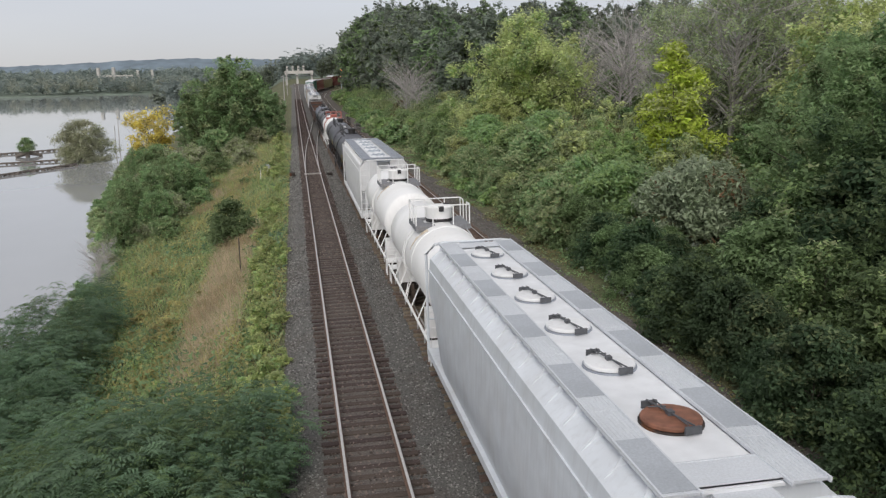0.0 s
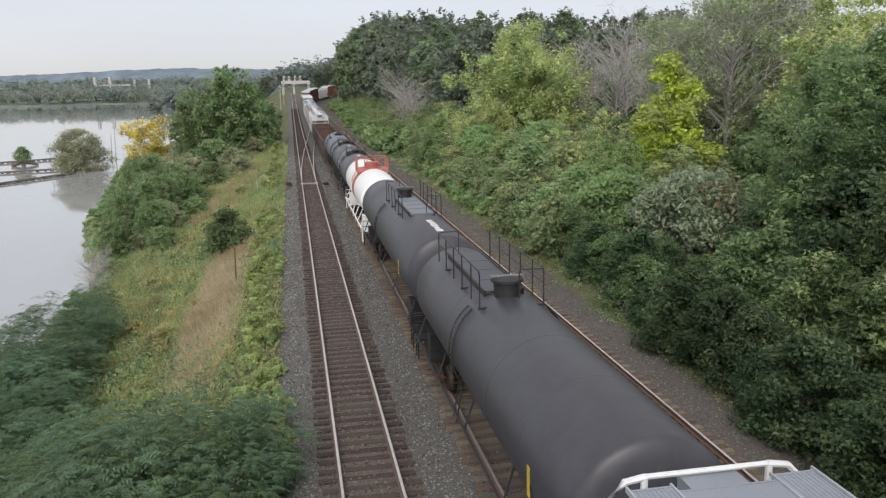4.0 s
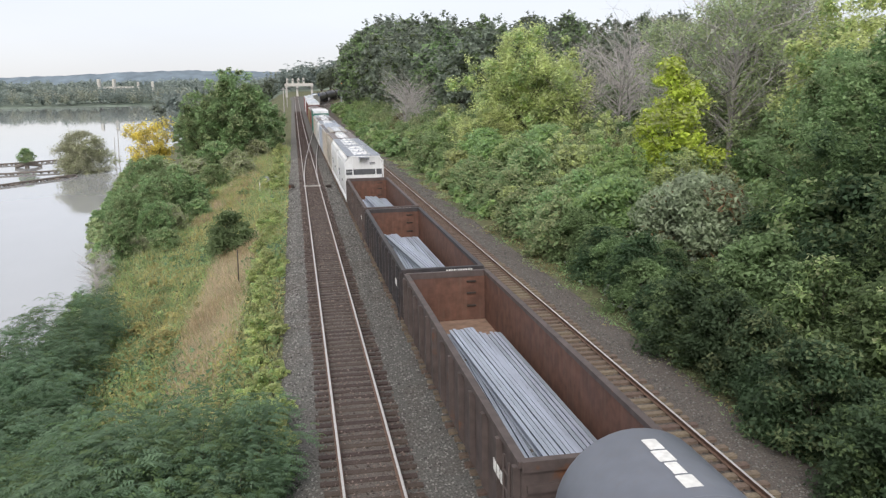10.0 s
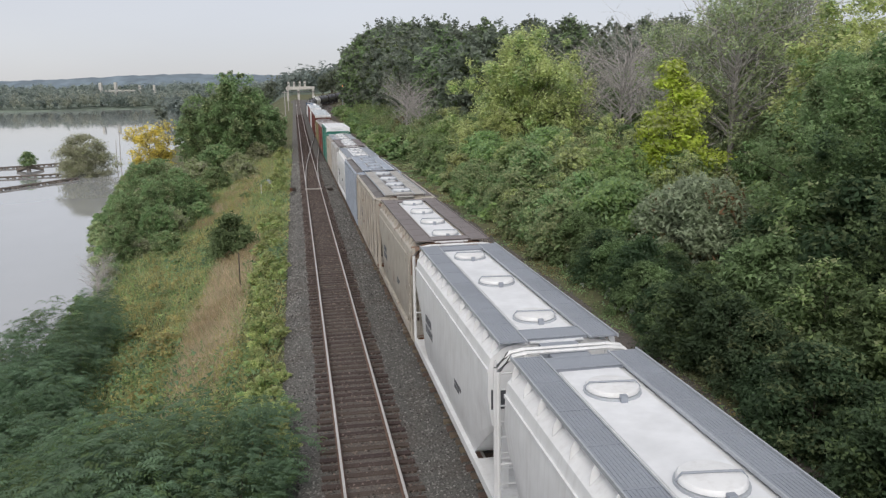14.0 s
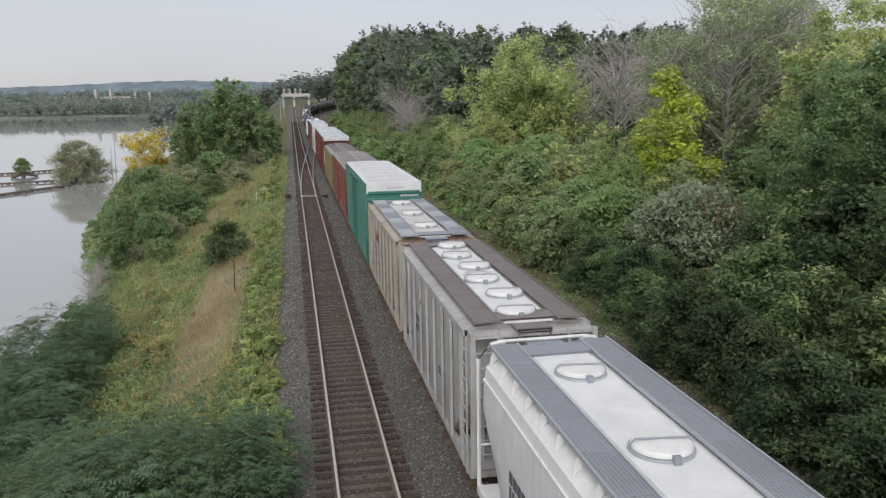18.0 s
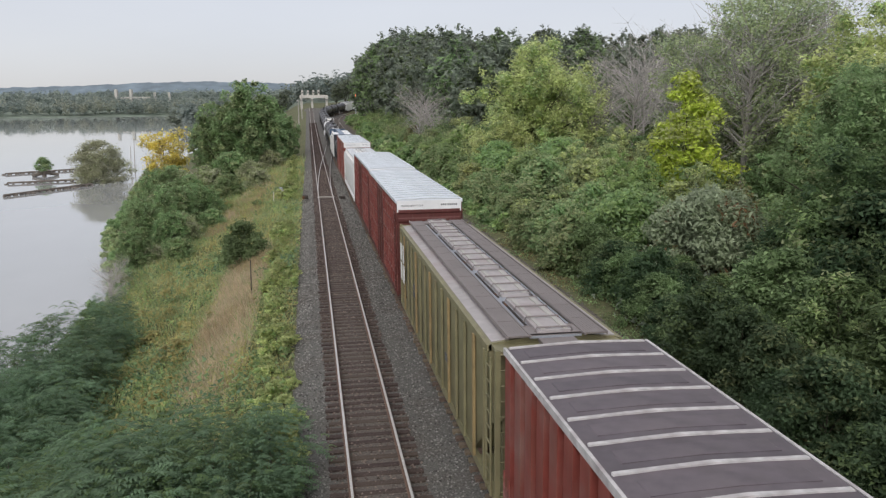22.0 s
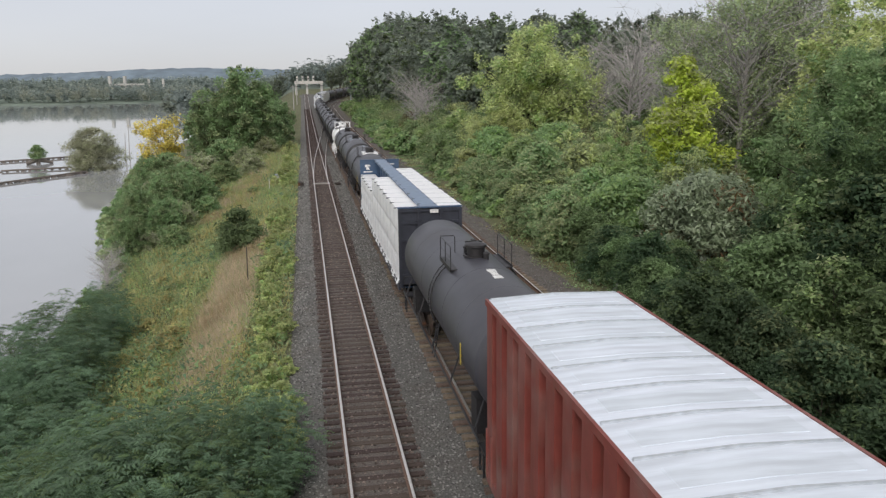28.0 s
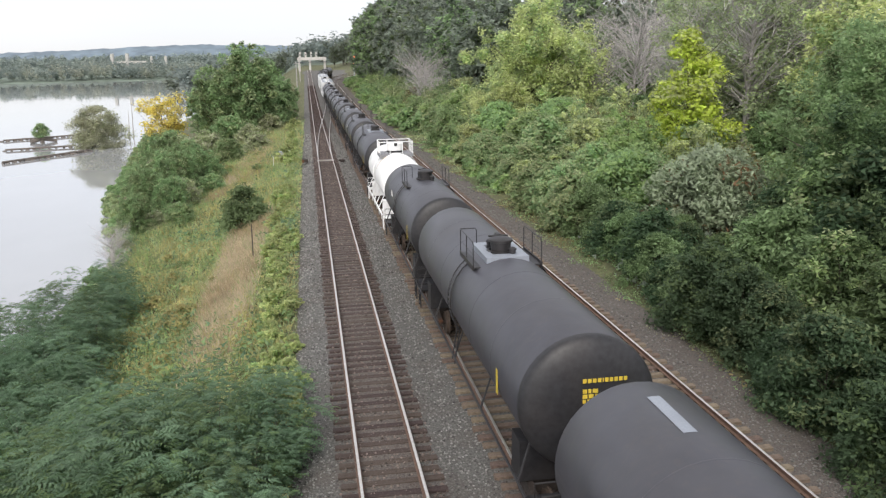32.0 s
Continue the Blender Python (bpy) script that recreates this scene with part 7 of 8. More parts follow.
for x, y, s, r in ((37.5, 66.0, 1.1, 0), (41.5, 70.0, 1.2, 80), (36.0, 74.0, 0.95, 200), (44.0, 71.0, 1.2, 30), (40.0, 79.0, 0.95, 260), (46.5, 78.0, 1.05, 130), (34.8, 68.0, 0.7, 170), (49.0, 74.0, 1.1, 60)):
    plant("bare", x, y, s, r)
for x, y, s, r in ((37.0, 90.0, 1.3, 0), (41.0, 96.0, 1.45, 120), (45.5, 98.0, 1.3, 200), (35.0, 98.0, 1.3, 300), (39.5, 86.0, 1.1, 40), (43.5, 91.0, 1.3, 80), (33.5, 92.0, 1.0, 250), (19.6, 146.0, 1.25, 60), (21.5, 150.0, 1.15, 140), (20.8, 140.0, 0.9, 20)):
    plant("dead", x, y, s, r)
for x, y, s, r in ((21.0, 70.0, 0.8, 0), (22.5, 76.0, 0.9, 90), (27.0, 88.0, 0.9, 180), (20.6, 43.0, 0.4, 45), (19.5, 150.0, 1.3, 20), (24.6, 86.0, 1.0, 70), (29.0, 84.0, 0.9, 130), (20.6, 118.0, 1.1, 200), (27.0, 66.0, 0.8, 310)):
    plant("russet", x, y, s, r)
for x, y, s, r in ((39.0, 62.0, 0.7, 0), (44.0, 64.0, 0.85, 60), (49.0, 68.0, 0.95, 120), (53.0, 70.0, 1.0, 180), (43.0, 84.0, 0.75, 240), (48.0, 86.0, 0.85, 300), (54.0, 88.0, 0.9, 30), (36.0, 86.0, 0.5, 90), (60.0, 80.0, 1.0, 150), (46.0, 57.0, 1.05, 210), (50.0, 61.0, 1.1, 270), (36.0, 60.0, 0.5, 330), (42.0, 55.0, 0.95, 45), (66.0, 86.0, 1.0, 20), (38.0, 110.0, 0.8, 10), (45.0, 110.0, 0.85, 70), (52.0, 108.0, 0.85, 130), (22.0, 100.0, 0.6, 20), (28.0, 114.0, 0.8, 210)):
    plant("tree%d" % (0 if int(x) % 3 == 1 else int(x) % 3), x, y, s, r)


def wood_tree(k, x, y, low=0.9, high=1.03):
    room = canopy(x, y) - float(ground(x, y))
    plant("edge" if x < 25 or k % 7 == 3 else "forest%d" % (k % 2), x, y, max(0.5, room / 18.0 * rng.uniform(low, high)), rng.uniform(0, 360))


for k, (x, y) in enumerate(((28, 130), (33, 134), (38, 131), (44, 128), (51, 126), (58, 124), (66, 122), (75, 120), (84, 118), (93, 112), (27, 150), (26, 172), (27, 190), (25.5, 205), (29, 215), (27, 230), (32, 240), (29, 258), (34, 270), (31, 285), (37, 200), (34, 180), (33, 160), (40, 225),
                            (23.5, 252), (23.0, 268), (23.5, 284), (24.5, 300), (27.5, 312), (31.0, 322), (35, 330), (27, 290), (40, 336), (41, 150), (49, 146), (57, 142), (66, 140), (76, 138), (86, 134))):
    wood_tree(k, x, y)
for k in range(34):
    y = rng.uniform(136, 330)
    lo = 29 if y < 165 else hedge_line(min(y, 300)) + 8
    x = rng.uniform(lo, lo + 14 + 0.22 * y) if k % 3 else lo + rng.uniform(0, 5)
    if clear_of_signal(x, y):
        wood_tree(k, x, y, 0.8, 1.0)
for k in range(40):
    y = rng.uniform(434, 520)
    left = k % 4 == 0
    plant("forest%d" % (k % 2), rng.uniform(-30, -10) if left else rng.uniform(16, 95), y, rng.uniform(0.6, 0.85) if left else rng.uniform(0.75, 1.0), rng.uniform(0, 360))
for k in range(12):
    plant("tree%d" % (k % 3), rng.uniform(26, 40), rng.uniform(296, 330), rng.uniform(0.6, 0.9), rng.uniform(0, 360))

# ---- left-hand side: shore trees, embankment scrub ----
for x, y, s, r in ((-10.6, 150.0, 1.2, 0), (-16.4, 153.0, 1.0, 70), (-5.6, 164.0, 0.7, 140), (-15.0, 172.0, 0.95, 210), (-10.0, 190.0, 0.85, 280), (-22.0, 178.0, 0.75, 30), (-13.0, 215.0, 0.8, 100), (-20.0, 240.0, 0.9, 60), (-12.0, 262.0, 0.75, 160), (-9.5, 146.0, 0.55, 200)):
    plant("shore0", x, y, s, r)
for x, y, k, r in ((-14.6, 60.0, 0.3, 0), (-15.6, 64.0, 0.34, 90), (-16.4, 70.0, 0.3, 200)):
    plant("dead", x, y, k, r, label="small leafless shrub with pale grey twigs")
plant("gold", -25.0, 148.0, 1.1, 120)
for x, y, s, r in ((-16.6, 84.0, 0.42, 0), (-14.4, 88.5, 0.44, 80), (-18.6, 92.0, 0.40, 150), (-13.2, 80.0, 0.33, 220), (-16.2, 77.0, 0.32, 300), (-12.2, 93.0, 0.36, 40), (-20.8, 122.0, 0.42, 110), (-23.6, 128.0, 0.38, 190), (-17.4, 104.0, 0.36, 260), (-19.4, 110.0, 0.34, 20), (-15.0, 98.0, 0.4, 330)):
    plant("shore0", x, y, s, r, 0.2, label="tall dense shrub leaning over the water")
for x, y, s, r in ((-43.0, 177.0, 1.18, 0),):
    plant("willow", x, y, s, r)
for x, y, s, r in ((-22.5, 140.0, 1.6, 0), (-26.5, 147.0, 1.3, 50), (-20.0, 132.0, 1.4, 100), (-29.5, 158.0, 1.2, 150), (-17.5, 122.0, 1.3, 200), (-23.5, 130.0, 1.3, 20), (-15.5, 128.0, 1.5, 70), (-13.0, 138.0, 1.7, 120), (-9.5, 132.0, 1.3, 170),
                   (-18.5, 112.0, 1.1, 220), (-16.0, 104.0, 1.1, 10), (-19.0, 100.0, 0.8, 60), (-14.5, 94.0, 1.4, 110), (-17.5, 90.0, 1.0, 160), (-13.0, 84.0, 1.15, 210), (-15.0, 78.0, 0.8, 30), (-12.0, 75.0, 0.8, 80), (-21.5, 118.0, 0.9, 250), (-16.5, 72.0, 0.5, 30), (-15.5, 66.0, 0.45, 80), (-14.8, 60.0, 0.5, 120), (-14.2, 54.0, 0.5, 10), (-11.5, 97.0, 1.0, 15), (-10.5, 88.0, 0.8, 95),
                   (-7.0, 145.0, 1.3, 130), (-6.0, 158.0, 1.4, 180), (-5.5, 175.0, 1.4, 230), (-5.0, 200.0, 1.4, 260), (-5.5, 225.0, 1.5, 20), (-5.5, 250.0, 1.5, 90), (-7.5, 118.0, 1.0, 30), (-11.0, 112.0, 1.2, 300), (-6.5, 280.0, 1.6, 40), (-31.0, 168.0, 1.2, 60)):
    plant("bank2" if int(r) % 4 == 2 or y > 120 and int(r) % 3 == 1 else "bank0", x, y, s, r, 0.2)
for x, y, s, r in ((-12.3, 45.0, 0.75, 10), (-12.9, 50.0, 0.7, 50), (-11.5, 47.5, 0.6, 90), (-12.8, 41.0, 0.9, 130), (-13.4, 55.0, 0.62, 170), (-10.9, 40.0, 0.65, 210), (-12.2, 36.5, 0.95, 250), (-10.4, 34.0, 0.75, 290), (-9.7, 30.0, 0.7, 330), (-14.2, 48.0, 0.85, 77), (-15.5, 43.0, 0.95, 180), (-12.6, 39.0, 0.75, 240), (-14.5, 37.0, 1.05, 300), (-11.2, 32.5, 0.8, 20), (-13.6, 31.0, 1.05, 80), (-16.8, 46.5, 0.9, 33), (-16.6, 36.0, 1.15, 140), (-10.6, 28.0, 0.8, 60), (-15.0, 29.0, 1.1, 200)):
    plant("heaven%d" % (int(r) % 2), x, y, s, r, 0.2)
y = 12.5
while y < 25.5:
    for x in (-1.5, -3.4, -5.4, -7.4, -9.4, -11.4):
        k = rng.choice(("heaven0", "heaven0", "heaven1"))
        tall = np.interp(y, (12, 19, 25), (0.80, 0.88, 0.62)) * (0.62 if x > -2 else 0.85 if x > -4 else 1.0)
        if x < -4.5 or y < 24:
            plant(k, x + rng.uniform(-0.7, 0.5), y + rng.uniform(-0.7, 0.7), float(tall) * rng.uniform(0.85, 1.15), rng.uniform(0, 360), 0.25)
    y += 2.1
plant("juniper", -5.2, 60.5, 1.34, 0, 0.1)
for y, x, k in ((23.0, -1.0, 0.6), (25.6, -1.1, 0.65), (27.8, -1.5, 0.6), (29.3, -1.0, 0.4), (33.8, -1.7, 0.75), (35.2, -1.2, 0.45), (37.2, -2.2, 0.55), (46.2, -1.5, 0.55), (48.0, -2.0, 0.7), (49.6, -1.4, 0.45), (57.0, -1.7, 0.4), (64.5, -2.1, 0.75), (67.0, -1.7, 0.55), (78.0, -1.9, 0.5), (89.0, -2.1, 0.9),
                (91.5, -2.5, 1.0), (99.0, -2.1, 0.7), (110.0, -2.3, 0.9), (122.0, -2.6, 1.0), (136.0, -2.7, 1.1)):
    plant("bank1", x + rng.uniform(-0.2, 0.2), y, k * rng.uniform(0.9, 1.15), rng.uniform(0, 360), 0.05)
for k in range(17):
    y = 21.5 + 3.1 * k + rng.uniform(-0.5, 0.5)
    plant("bank1", -1.75 - 0.012 * y + rng.uniform(-0.55, 0.35), y, rng.uniform(0.35, 0.72), rng.uniform(0, 360), 0.05)
low_spots = [(rng.uniform(-12, -5.9), rng.uniform(26, 74), rng.uniform(0.4, 0.95), rng.uniform(0.35, 0.85)) for _ in range(80)]
low_spots += [(rng.uniform(-3.6, -2.2), rng.uniform(26, 74), rng.uniform(0.3, 0.6), rng.uniform(0.3, 0.6)) for _ in range(30)]
low_spots += [(rng.uniform(-12, -5), rng.uniform(86, 140), rng.uniform(0.7, 1.3), rng.uniform(0.7, 1.2)) for _ in range(34)]
shore_spots = [(float(np.interp(y, SHORE_Y, SHORE_X)) + rng.uniform(0.4, 1.8), y, rng.uniform(0.7, 1.2), rng.uniform(0.7, 1.6)) for y in np.arange(50, 172, 1.7)]
brush("brush", "grey-green brush and reeds along the waterline", shore_spots, 900, 0.16, ("olive", "mid", "mid"), 84)
brush("brush", "low green bramble clumps on the embankment", low_spots, 800, 0.12, ("weed", "mid", "fresh", "weed"), 80)


# ---- weeds and grass as ground cover ----
def ground_cover(name, label, count, region, size, mats, seed, tall=1.0, blade=False):
    g = np.random.default_rng(seed)
    x = g.uniform(region[0], region[1], count * 3)
    y = region[2] + (region[3] - region[2]) * g.uniform(0, 1, count * 3) ** 1.5
    keep = region[4](x, y, g)
    x, y = x[keep][:count], y[keep][:count]
    z = ground(x, y)
    n = len(x)
    a = g.uniform(0, math.tau, n)
    s = size * g.uniform(0.5, 1.4, n) * (0.75 + y / 120)
    if blade:
        lean = np.stack([np.cos(a), np.sin(a), np.zeros(n)], 1) * (s * g.uniform(0.1, 0.7, n))[:, None]
        side = np.stack([-np.sin(a + 1), np.cos(a + 1), np.zeros(n)], 1) * (0.014 + 0.0004 * y)[:, None]
        base = np.stack([x, y, z - 0.05], 1)
        tip = base + lean + np.stack([np.zeros(n), np.zeros(n), s], 1)
        v = np.stack([base - side, base + side, tip], 1).reshape(-1, 3)
    else:
        c = np.stack([x, y, z + tall * g.uniform(0.0, 1.0, n) ** 1.3], 1)
        nrm = g.normal(size=(n, 3)) * 0.6 + np.array([0, 0, 0.9])
        nrm /= np.linalg.norm(nrm, axis=1)[:, None]
        t = np.cross(nrm, g.normal(size=(n, 3)))
        t /= np.linalg.norm(t, axis=1)[:, None]
        u = np.cross(nrm, t)
        v = np.stack([c - t * s[:, None] * 0.8 + u * s[:, None] * 0.5, c + t * s[:, None] * 0.8, c - t * s[:, None] * 0.8 - u * s[:, None] * 0.5], 1).reshape(-1, 3)
    wave = np.sin(x * 0.9 + 2.1 * np.sin(y * 0.21)) + np.sin(y * 0.37 + 1.7 * np.sin(x * 0.5)) + g.normal(size=n) * 0.55
    pick = np.clip(((wave + 2.2) / 4.4 * len(mats)).astype(int), 0, len(mats) - 1)
    ob = new(name, array_mesh(name, v, np.arange(3 * n).reshape(-1, 3), [M[m] for m in mats], pick))
    return tagged(ob, label, name.replace("_", " "), kind="stuff")


def patch(x, y, g, scale=0.16, cut=0.0):
    return np.sin(x * scale * 3.1 + 2 * np.sin(y * scale)) + np.sin(y * scale * 1.7 + x * 0.4) + g.normal(size=len(x)) * 0.5 > cut


def dry(x, y, g):
    """Where the bank is too dry for weeds: a strip along the crest and a paler patch farther on."""
    a = g.uniform(size=len(x)) < np.clip(1.75 - np.abs(x + 4.7) / 0.95, 0, 1) * smooth_step(y, 29, 44) * (1 - smooth_step(y, 59, 68))
    b = g.uniform(size=len(x)) < np.clip(1.6 - np.abs(x + 7.3 - 0.06 * (y - 105)) / 1.7, 0, 0.95) * smooth_step(y, 72, 90) * (1 - smooth_step(y, 126, 150))
    return a | b


def on_bank(x, y):
    return x > np.interp(y, SHORE_Y, SHORE_X) + 1.0


ground_cover("weeds", "tangle of yellow-green weeds and brambles on the bank", 90000, (-22, -1.0, 16, 150, lambda x, y, g: on_bank(x, y) & ~dry(x, y, g)), 0.105, ("weed", "olive", "weed", "fresh", "weed", "mid"), 71, 0.5)
ground_cover("slope_grass", "yellow-green grass and stems on the bank", 34000, (-18, -1.2, 22, 150, lambda x, y, g: on_bank(x, y)), 0.62, ("weed", "olive", "fresh", "olive", "weed"), 70, blade=True)
ground_cover("green_weeds", "patches of darker green weeds on the bank", 30000, (-22, -1.0, 16, 150, lambda x, y, g: on_bank(x, y) & ~dry(x, y, g) & patch(x, y, g, cut=0.6)), 0.13, ("mid", "blue", "mid"), 72, 0.7)
ground_cover("dry_grass", "pale dry grass on the crest of the embankment", 60000, (-8.2, -2.0, 26, 74, lambda x, y, g: dry(x, y, g) & (y < 74)), 0.5, ("dry_grass", "dry_grass", "dry_tan"), 73, blade=True)
ground_cover("dry_grass", "paler grass on the slope beyond the juniper", 26000, (-13, -3.0, 82, 152, lambda x, y, g: dry(x, y, g)), 0.45, ("dry_grass", "weed", "dry_tan"), 74, blade=True)
ground_cover("track_weeds", "low dry weeds beside the old track", 22000, (11.4, 15.6, 10, 130, lambda x, y, g: patch(x, y, g, 0.6, 1.1 - (x - 11.7) * 0.5)), 0.07, ("olive", "brown_weed", "mid", "dark"), 75, 0.12)
ground_cover("undergrowth", "low green undergrowth on the wooded slope", 24000, (26, 75, 40, 130, lambda x, y, g: x > 0), 0.36, ("mid", "olive", "dark"), 77, 1.0)
ground_cover("understorey", "dark leaf litter and seedlings under the thicket", 16000, (13.2, 30, 8, 120, lambda x, y, g: x > np.interp(y, (0, 18, 36, 121), (12.9, 13.1, 14.3, 16.2))), 0.17, ("dark", "mid", "forest"), 76, 0.7)


# ---- far shore ----
def far_woods(name, count, x0, x1, y0, y1, seed, mats, height=(9, 17), leaf=1.9):
    g = np.random.default_rng(seed)
    vs = []
    for _ in range(count):
        x, y = g.uniform(x0, x1), g.uniform(y0, y1)
        h = g.uniform(*height)
        r = h * g.uniform(0.35, 0.5)
        blobs = [(x + g.uniform(-r, r) * 0.6, y + g.uniform(-r, r) * 0.6, float(ground(x, y)) + h * g.uniform(0.35, 0.8), r * 0.6, r * 0.6, h * 0.28) for _ in range(4)]
        v, _ = leaf_cloud(blobs, 84, leaf, g, 1.2)
        vs.append(v)
    v = np.concatenate(vs)
    n = len(v) // 3
    tagged(new(name, array_mesh(name, v, np.arange(3 * n).reshape(-1, 3), [M[m] for m in mats], np.repeat(g.integers(0, len(mats), n // 84 + 1), 84)[:n])), "distant woods along the far shore of the lake", "woods", kind="stuff")


far_woods("far_woods", 560, -620, 130, 1064, 1150, 81, ("hazed_a", "hazed_b", "hazed_c"), (11, 23))
far_woods("far_woods", 600, -800, 260, 1190, 1900, 82, ("hazed_a", "hazed_b"), (14, 24), 3.2)
far_woods("far_woods", 60, -275, -190, 1148, 1160, 85, ("hazed_a", "hazed_b"), (18.5, 21.5))
far_woods("far_woods", 420, -90, 330, 540, 900, 83, ("hazed_a", "forest"), (12, 20), 2.6)

# concrete viaduct among the far trees
viaduct = thing("viaduct", "pale concrete viaduct with two pylons across the far woods", "bridge")
VY, VK = 1165.0, 1165.0 / 1066.0
part("deck", Shape().box(-233 * VK, -193 * VK, VY, VY + 6, 16.0, 18.2), M["concrete"], viaduct)
for x in (-233.0, -215.5):
    part("pylon", Shape().box(x * VK - 1.7, x * VK + 1.7, VY - 1, VY + 7, -2, 28.2, 0.4), M["concrete"], viaduct)
for x in (-208, -204, -200):
    part("pier", Shape().box(x * VK - 0.9, x * VK + 0.9, VY + 1, VY + 5, -2, 16.0), M["concrete"], viaduct)
for x in (-192.0, -174.5):
    part("pylon", Shape().box(x * VK - 1.4, x * VK + 1.4, VY + 30, VY + 34, -2, 24.5), M["concrete"], viaduct)


# low rubble groynes in the lake
def groyne(a, b, width, seed):
    g = np.random.default_rng(seed)
    ob = thing("groyne", "low groyne of dark stones and old timbers in the lake", "groyne", "lake groynes")
    n = int(math.dist(a, b) / 1.1)
    for k in range(n):
        f = k / max(1, n - 1)
        x, y = a[0] + (b[0] - a[0]) * f + g.uniform(-0.3, 0.3), a[1] + (b[1] - a[1]) * f + g.uniform(-0.4, 0.4)
        s = g.uniform(0.6, 1.1) * width
        sh = Shape().lathe([(0.02, 0.42), (0.4, 0.36), (0.62, 0.1), (0.6, -0.4)], (0, 0, 0), "z", 7)
        sh.v = [(px * s * g.uniform(0.8, 1.3), py * s * g.uniform(0.8, 1.3), pz * s * 0.75) for px, py, pz in sh.v]
        part("stone", sh, M["wood_grey"], ob, at=(x, y, WATER + 0.02))
    timber = Shape().tube([(a[0], a[1], WATER + 0.3), (b[0], b[1], WATER + 0.35)], 0.2, 6)
    part("timber", timber, M["wood_grey"], ob)


groyne((-53.0, 151.0), (-42.6, 168.0), 0.85, 1)
groyne((-60.5, 175.0), (-48.0, 178.5), 0.6, 2)
groyne((-69.0, 199.0), (-52.0, 210.0), 0.8, 3)
plant("bank0", -58.8, 193.0, 1.0, 0).location.z = WATER + 1.2
snag = thing("driftwood", "dark driftwood heap at the foot of a small tree", "driftwood")
part("log", Shape().tube([(-61.0, 192.0, WATER + 0.2), (-58.8, 193.2, WATER + 0.9), (-56.0, 194.0, WATER + 0.2)], [0.4, 0.5, 0.3], 7), M["wood_grey"], snag)
part("log", Shape().tube([(-58.8, 193.0, WATER), (-58.8, 193.0, WATER + 1.4)], [0.5, 0.25], 7), M["wood_grey"], snag)
for x, y, h in ((-40.0, 196.0, 8.0), (-41.5, 199.0, 6.0)):
    part("trunk", Shape().tube([(x, y, WATER - 1), (x + 0.3, y, WATER + h)], [0.14, 0.06], 6), M["bark_grey"], thing("dead_trunk", "bare dead trunk standing in the shallows", "dead tree", "dead trunks"))

# small white building on the shore beyond the golden tree
shed = thing("boathouse", "small white boathouse with a grey roof on the shore", "shed")
HX, HY = -30.5, 292.0
part("wall", Shape().box(HX - 2.6, HX + 2.6, HY, HY + 4.0, WATER - 0.3, WATER + 2.6), M["mark_white"], shed)
part("roof", Shape().prism([(HX - 2.9, WATER + 2.6), (HX + 2.9, WATER + 2.6), (HX, WATER + 3.9)], HY - 0.3, HY + 4.3), M["deck_grey"], shed)
part("door", Shape().box(HX - 0.9, HX + 0.9, HY - 0.06, HY - 0.01, WATER + 0.1, WATER + 2.1), M["deck_grey"], shed)

# ---- railway fixtures ----
gantry = thing("signal_gantry", "pale steel signal gantry spanning the far tracks", "signal gantry")
GY, GZ0 = 428.0, 7.0
for x in (-3.2, 2.2, 9.6):
    part("post", Shape().box(x - 0.55, x + 0.55, GY - 0.4, GY + 0.4, GZ0 - 1, GZ0 + 6.0), M["concrete"], gantry)
part("beam", Shape().box(-4.0, 10.4, GY - 0.6, GY + 0.6, GZ0 + 4.6, GZ0 + 6.1), M["concrete"], gantry)
# the shaded underside of the gantry is put into this dark colour
part("walkway", Shape().box(-4.2, 10.6, GY - 1.3, GY - 0.7, GZ0 + 3.5, GZ0 + 3.8), M["band_dark"], gantry, "walkway coloured dark for the shade under the beam")
for x in (-2.6, 0.2, 3.0, 5.6):
    head = part("signal_head", Shape().box(x - 0.5, x + 0.5, GY - 0.5, GY + 0.2, GZ0 + 6.1, GZ0 + 8.6, 0.1), M["concrete"], gantry)
    part("hood", Shape().tube([(x, GY - 0.5, GZ0 + 7.4), (x, GY - 0.9, GZ0 + 7.4)], 0.3, 8), M["band_dark"], head)

signal = thing("signal_mast", "trackside signal mast showing two red aspects", "signal")
SX, SY = 18.6, 326.0
sz = float(ground(SX, SY))
part("mast", Shape().tube([(SX, SY, sz - 0.3), (SX, SY, 13.0)], 0.14, 8), M["galv"], signal)
for z, m in ((12.2, "lamp_red"), (9.7, "lamp_warm")):
    head = part("signal_head", Shape().box(SX - 0.5, SX + 0.5, SY - 0.25, SY, z - 0.95, z + 0.95, 0.05), M["black"], signal)
    part("lens", Shape().lathe([(0.02, -0.36), (0.34, -0.33), (0.36, -0.2)], (SX, SY, z), "y", 14), M[m], head, "glowing red lens")
    part("hood", Shape().tube([(SX, SY - 0.25, z + 0.36), (SX, SY - 0.6, z + 0.36)], 0.1, 6), M["black"], head)

cabinet = thing("equipment_cabinet", "small grey signalling cabinet in the weeds", "cabinet")
bx, by = -3.0, 95.0
bz = float(ground(bx, by))
part("body", Shape().box(bx - 0.55, bx + 0.55, by - 0.35, by + 0.35, bz + 0.25, bz + 1.35, 0.03), M["metal_box"], cabinet)
part("roof", Shape().box(bx - 0.62, bx + 0.62, by - 0.42, by + 0.42, bz + 1.35, bz + 1.42), M["galv"], cabinet)
part("door", Shape().box(bx - 0.45, bx + 0.45, by - 0.37, by - 0.352, bz + 0.32, bz + 1.28), M["metal_box"], cabinet)
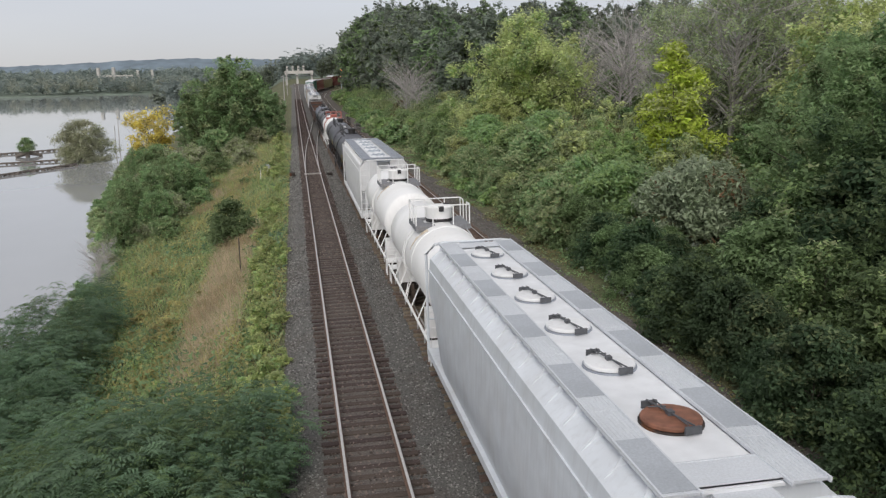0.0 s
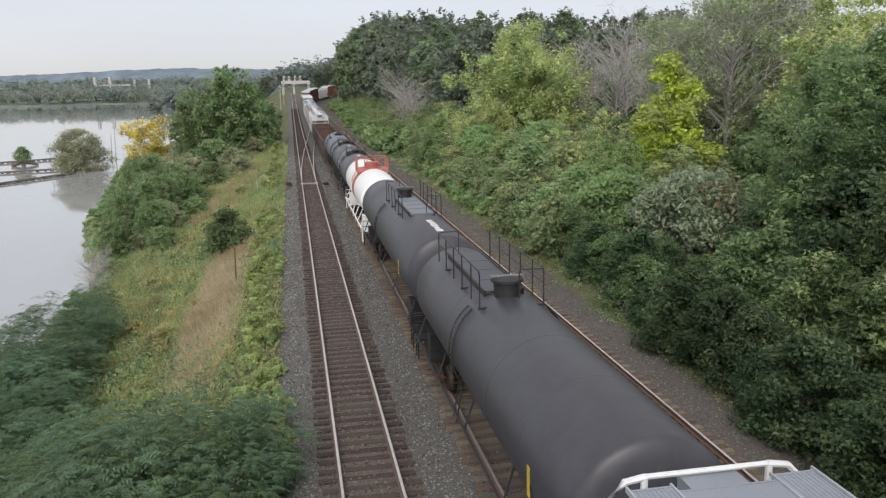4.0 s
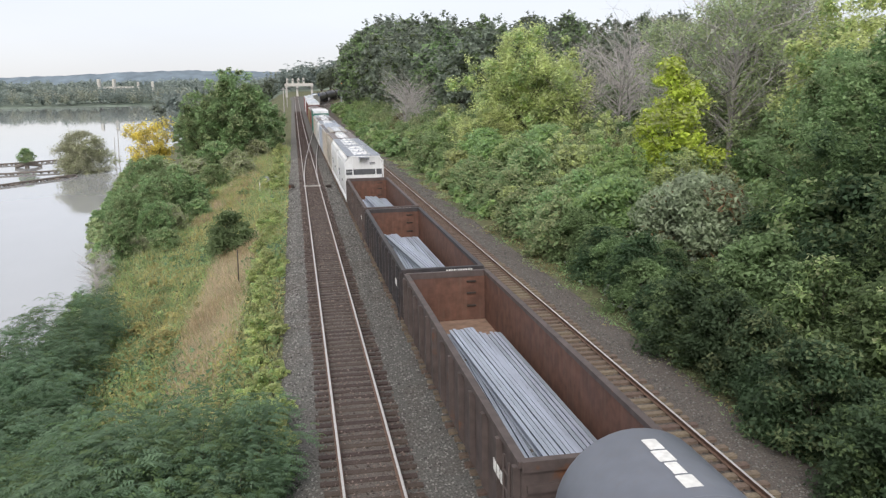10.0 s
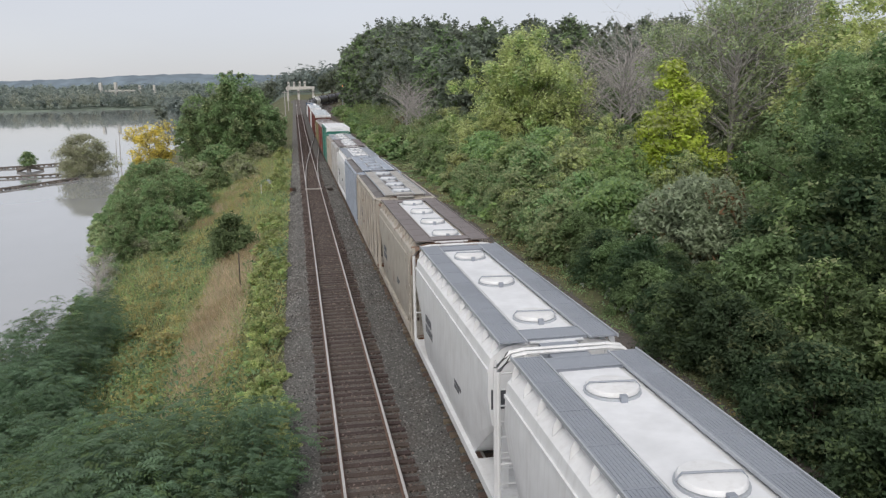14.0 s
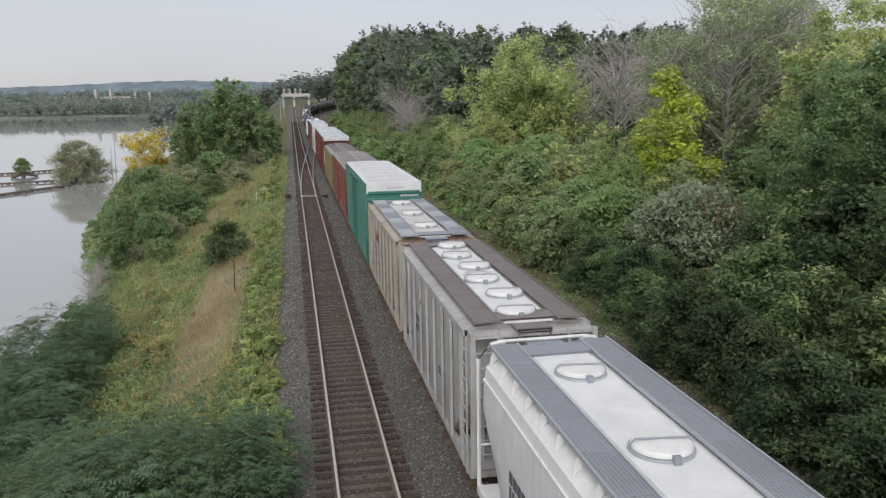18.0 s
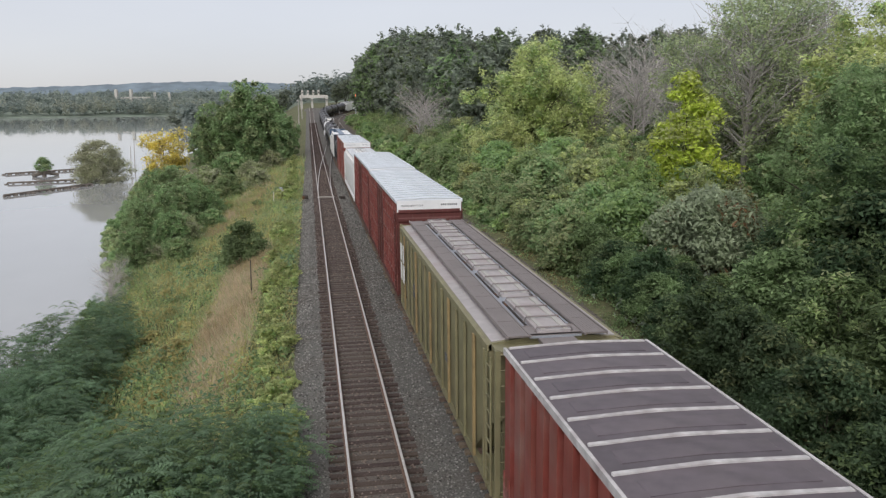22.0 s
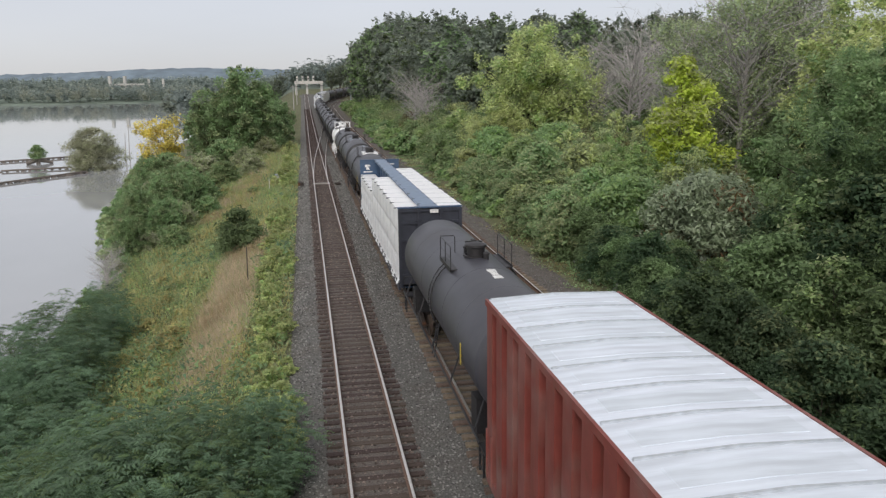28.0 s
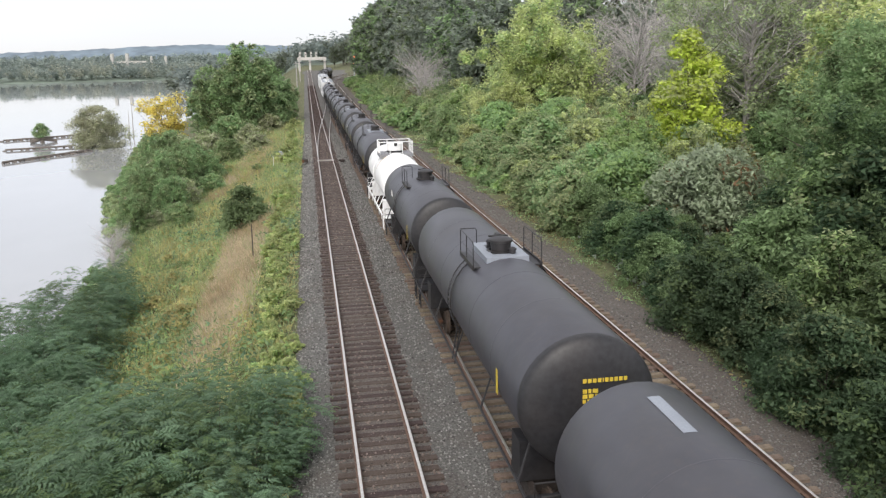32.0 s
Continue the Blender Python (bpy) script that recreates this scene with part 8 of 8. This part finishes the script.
part("leg", Shape().box(bx - 0.4, bx - 0.3, by - 0.1, by + 0.1, bz - 0.2, bz + 0.25), M["galv"], cabinet)
part("leg", Shape().box(bx + 0.3, bx + 0.4, by - 0.1, by + 0.1, bz - 0.2, bz + 0.25), M["galv"], cabinet)
for x, y, h, m, label in ((-4.3, 94.0, 1.5, "mark_white", "thin white marker post in the weeds"), (-3.75, 48.0, 2.5, "bark", "thin weathered marker stake in the dry grass")):
    z = float(ground(x, y))
    part("shaft", Shape().tube([(x, y, z - 0.3), (x + 0.05, y, z + h)], 0.04, 6), M[m], thing("marker_post", label, "post", "marker posts"))
for x, y in ((-3.4, 300.0), (-2.6, 350.0)):
    z = float(ground(x, y))
    pole = thing("utility_pole", "wooden utility pole beside the far track", "pole", "utility poles")
    part("shaft", Shape().tube([(x, y, z - 0.5), (x, y, z + 10)], [0.2, 0.13], 8), M["bark_grey"], pole)
    part("crossarm", Shape().box(x - 0.9, x + 0.9, y - 0.07, y + 0.07, z + 9.2, z + 9.35), M["bark_grey"], pole)


# ---- loose stones of the ballast ----
def stones(name, label, count, lanes, size, mat, seed):
    g = np.random.default_rng(seed)
    lane = g.integers(0, len(lanes), count)
    L = np.array([(q[0], q[1], q[2], q[3]) for q in lanes], float)[lane]
    f = g.uniform(0, 1, count)
    x = L[:, 0] + (L[:, 1] - L[:, 0]) * f
    z = L[:, 2] + (L[:, 3] - L[:, 2]) * f
    y = 11 + 112 * g.uniform(0, 1, count) ** 1.8
    s = size * g.uniform(0.55, 1.3, count) * (0.85 + y / 90)
    base = np.array([(1, 0, 0), (0, 1, 0), (-1, 0, 0), (0, -1, 0), (0, 0, 0.8), (0, 0, -0.6)], float)
    a = g.uniform(0, math.tau, count)
    pts = base[None] * g.uniform(0.6, 1.25, (count, 6, 1))
    c, sn = np.cos(a)[:, None], np.sin(a)[:, None]
    rx, ry = pts[:, :, 0] * c - pts[:, :, 1] * sn, pts[:, :, 0] * sn + pts[:, :, 1] * c
    v = np.stack([rx * s[:, None] + x[:, None], ry * s[:, None] + y[:, None], pts[:, :, 2] * s[:, None] + (z + 0.25 * s)[:, None]], 2).reshape(-1, 3)
    tri = np.array([(0, 1, 4), (1, 2, 4), (2, 3, 4), (3, 0, 4), (1, 0, 5), (2, 1, 5), (3, 2, 5), (0, 3, 5)])
    faces = (tri[None] + 6 * np.arange(count)[:, None, None]).reshape(-1, 3)
    tagged(new(name, array_mesh(name, v, faces, [M[mat]])), label, "ballast stones", kind="stuff")


stones("ballast_stones", "loose grey crushed stones of the ballast", 22000, [(-1.6, -0.9, -0.88, -0.6), (-0.9, -0.3, -0.6, -0.29), (-0.9, -0.3, -0.6, -0.29), (-0.3, 0.2, -0.29, -0.235), (2.8, 3.3, -0.235, -0.33), (3.3, 3.7, -0.33, -0.36), (3.7, 4.2, -0.36, -0.25), (6.7, 7.4, -0.24, -0.38)], 0.035, "stone", 91)
stones("brown_stones", "rust-stained stones between the ties", 15000, [(0.75, 2.25, -0.205, -0.205), (0.75, 2.25, -0.205, -0.205), (0.2, 0.7, -0.22, -0.22), (2.3, 2.8, -0.22, -0.22), (4.1, 6.6, -0.235, -0.235), (9.0, 11.4, -0.25, -0.25)], 0.04, "stone_brown", 92)
stones("tan_stones", "pale weathered stones beside the old track", 20000, [(7.4, 8.0, -0.385, -0.36), (8.0, 8.8, -0.36, -0.27), (8.8, 11.7, -0.26, -0.26), (11.7, 12.5, -0.27, -0.42), (12.5, 14.2, -0.42, -0.62)], 0.036, "stone_tan", 93)

# ---- ties: those nearest the bridge singly, the rest joined ----
rest = {0: [], 1: [], 2: []}
for k, (x0, start, single, stop) in enumerate(((TRACKS[0], 10.0, 84.0, 300.0), (TRACKS[1], 12.0, 62.0, 160.0), (TRACKS[2], 12.0, 46.0, 200.0))):
    y = start
    tie_rng = random.Random(100 + k)
    while y < stop:
        yy, xx = y + tie_rng.uniform(-0.03, 0.03), x0 + tie_rng.uniform(-0.06, 0.06)
        if y < single:
            ob = part("tie", TIE if k == 0 else TIE_OLD, None, tracks[k], at=(xx, yy, -0.175 + bed_z(yy) + tie_rng.uniform(-0.008, 0.008)))
            ob.rotation_euler = (0, 0, radians(tie_rng.uniform(-1.2, 1.2)))
        else:
            rest[k].append((xx, yy, bed_z(yy) - 0.175))
        y += 0.54
for k in range(3):
    sh = Shape()
    for x, y, z in rest[k]:
        sh.box(x - 1.28, x + 1.28, y - 0.115, y + 0.115, z - 0.15, z)
    tagged(part("far_ties", sh, M["tie"] if k == 0 else M["tie_old"], tracks[k]), "far wooden ties", kind="stuff")

motions()
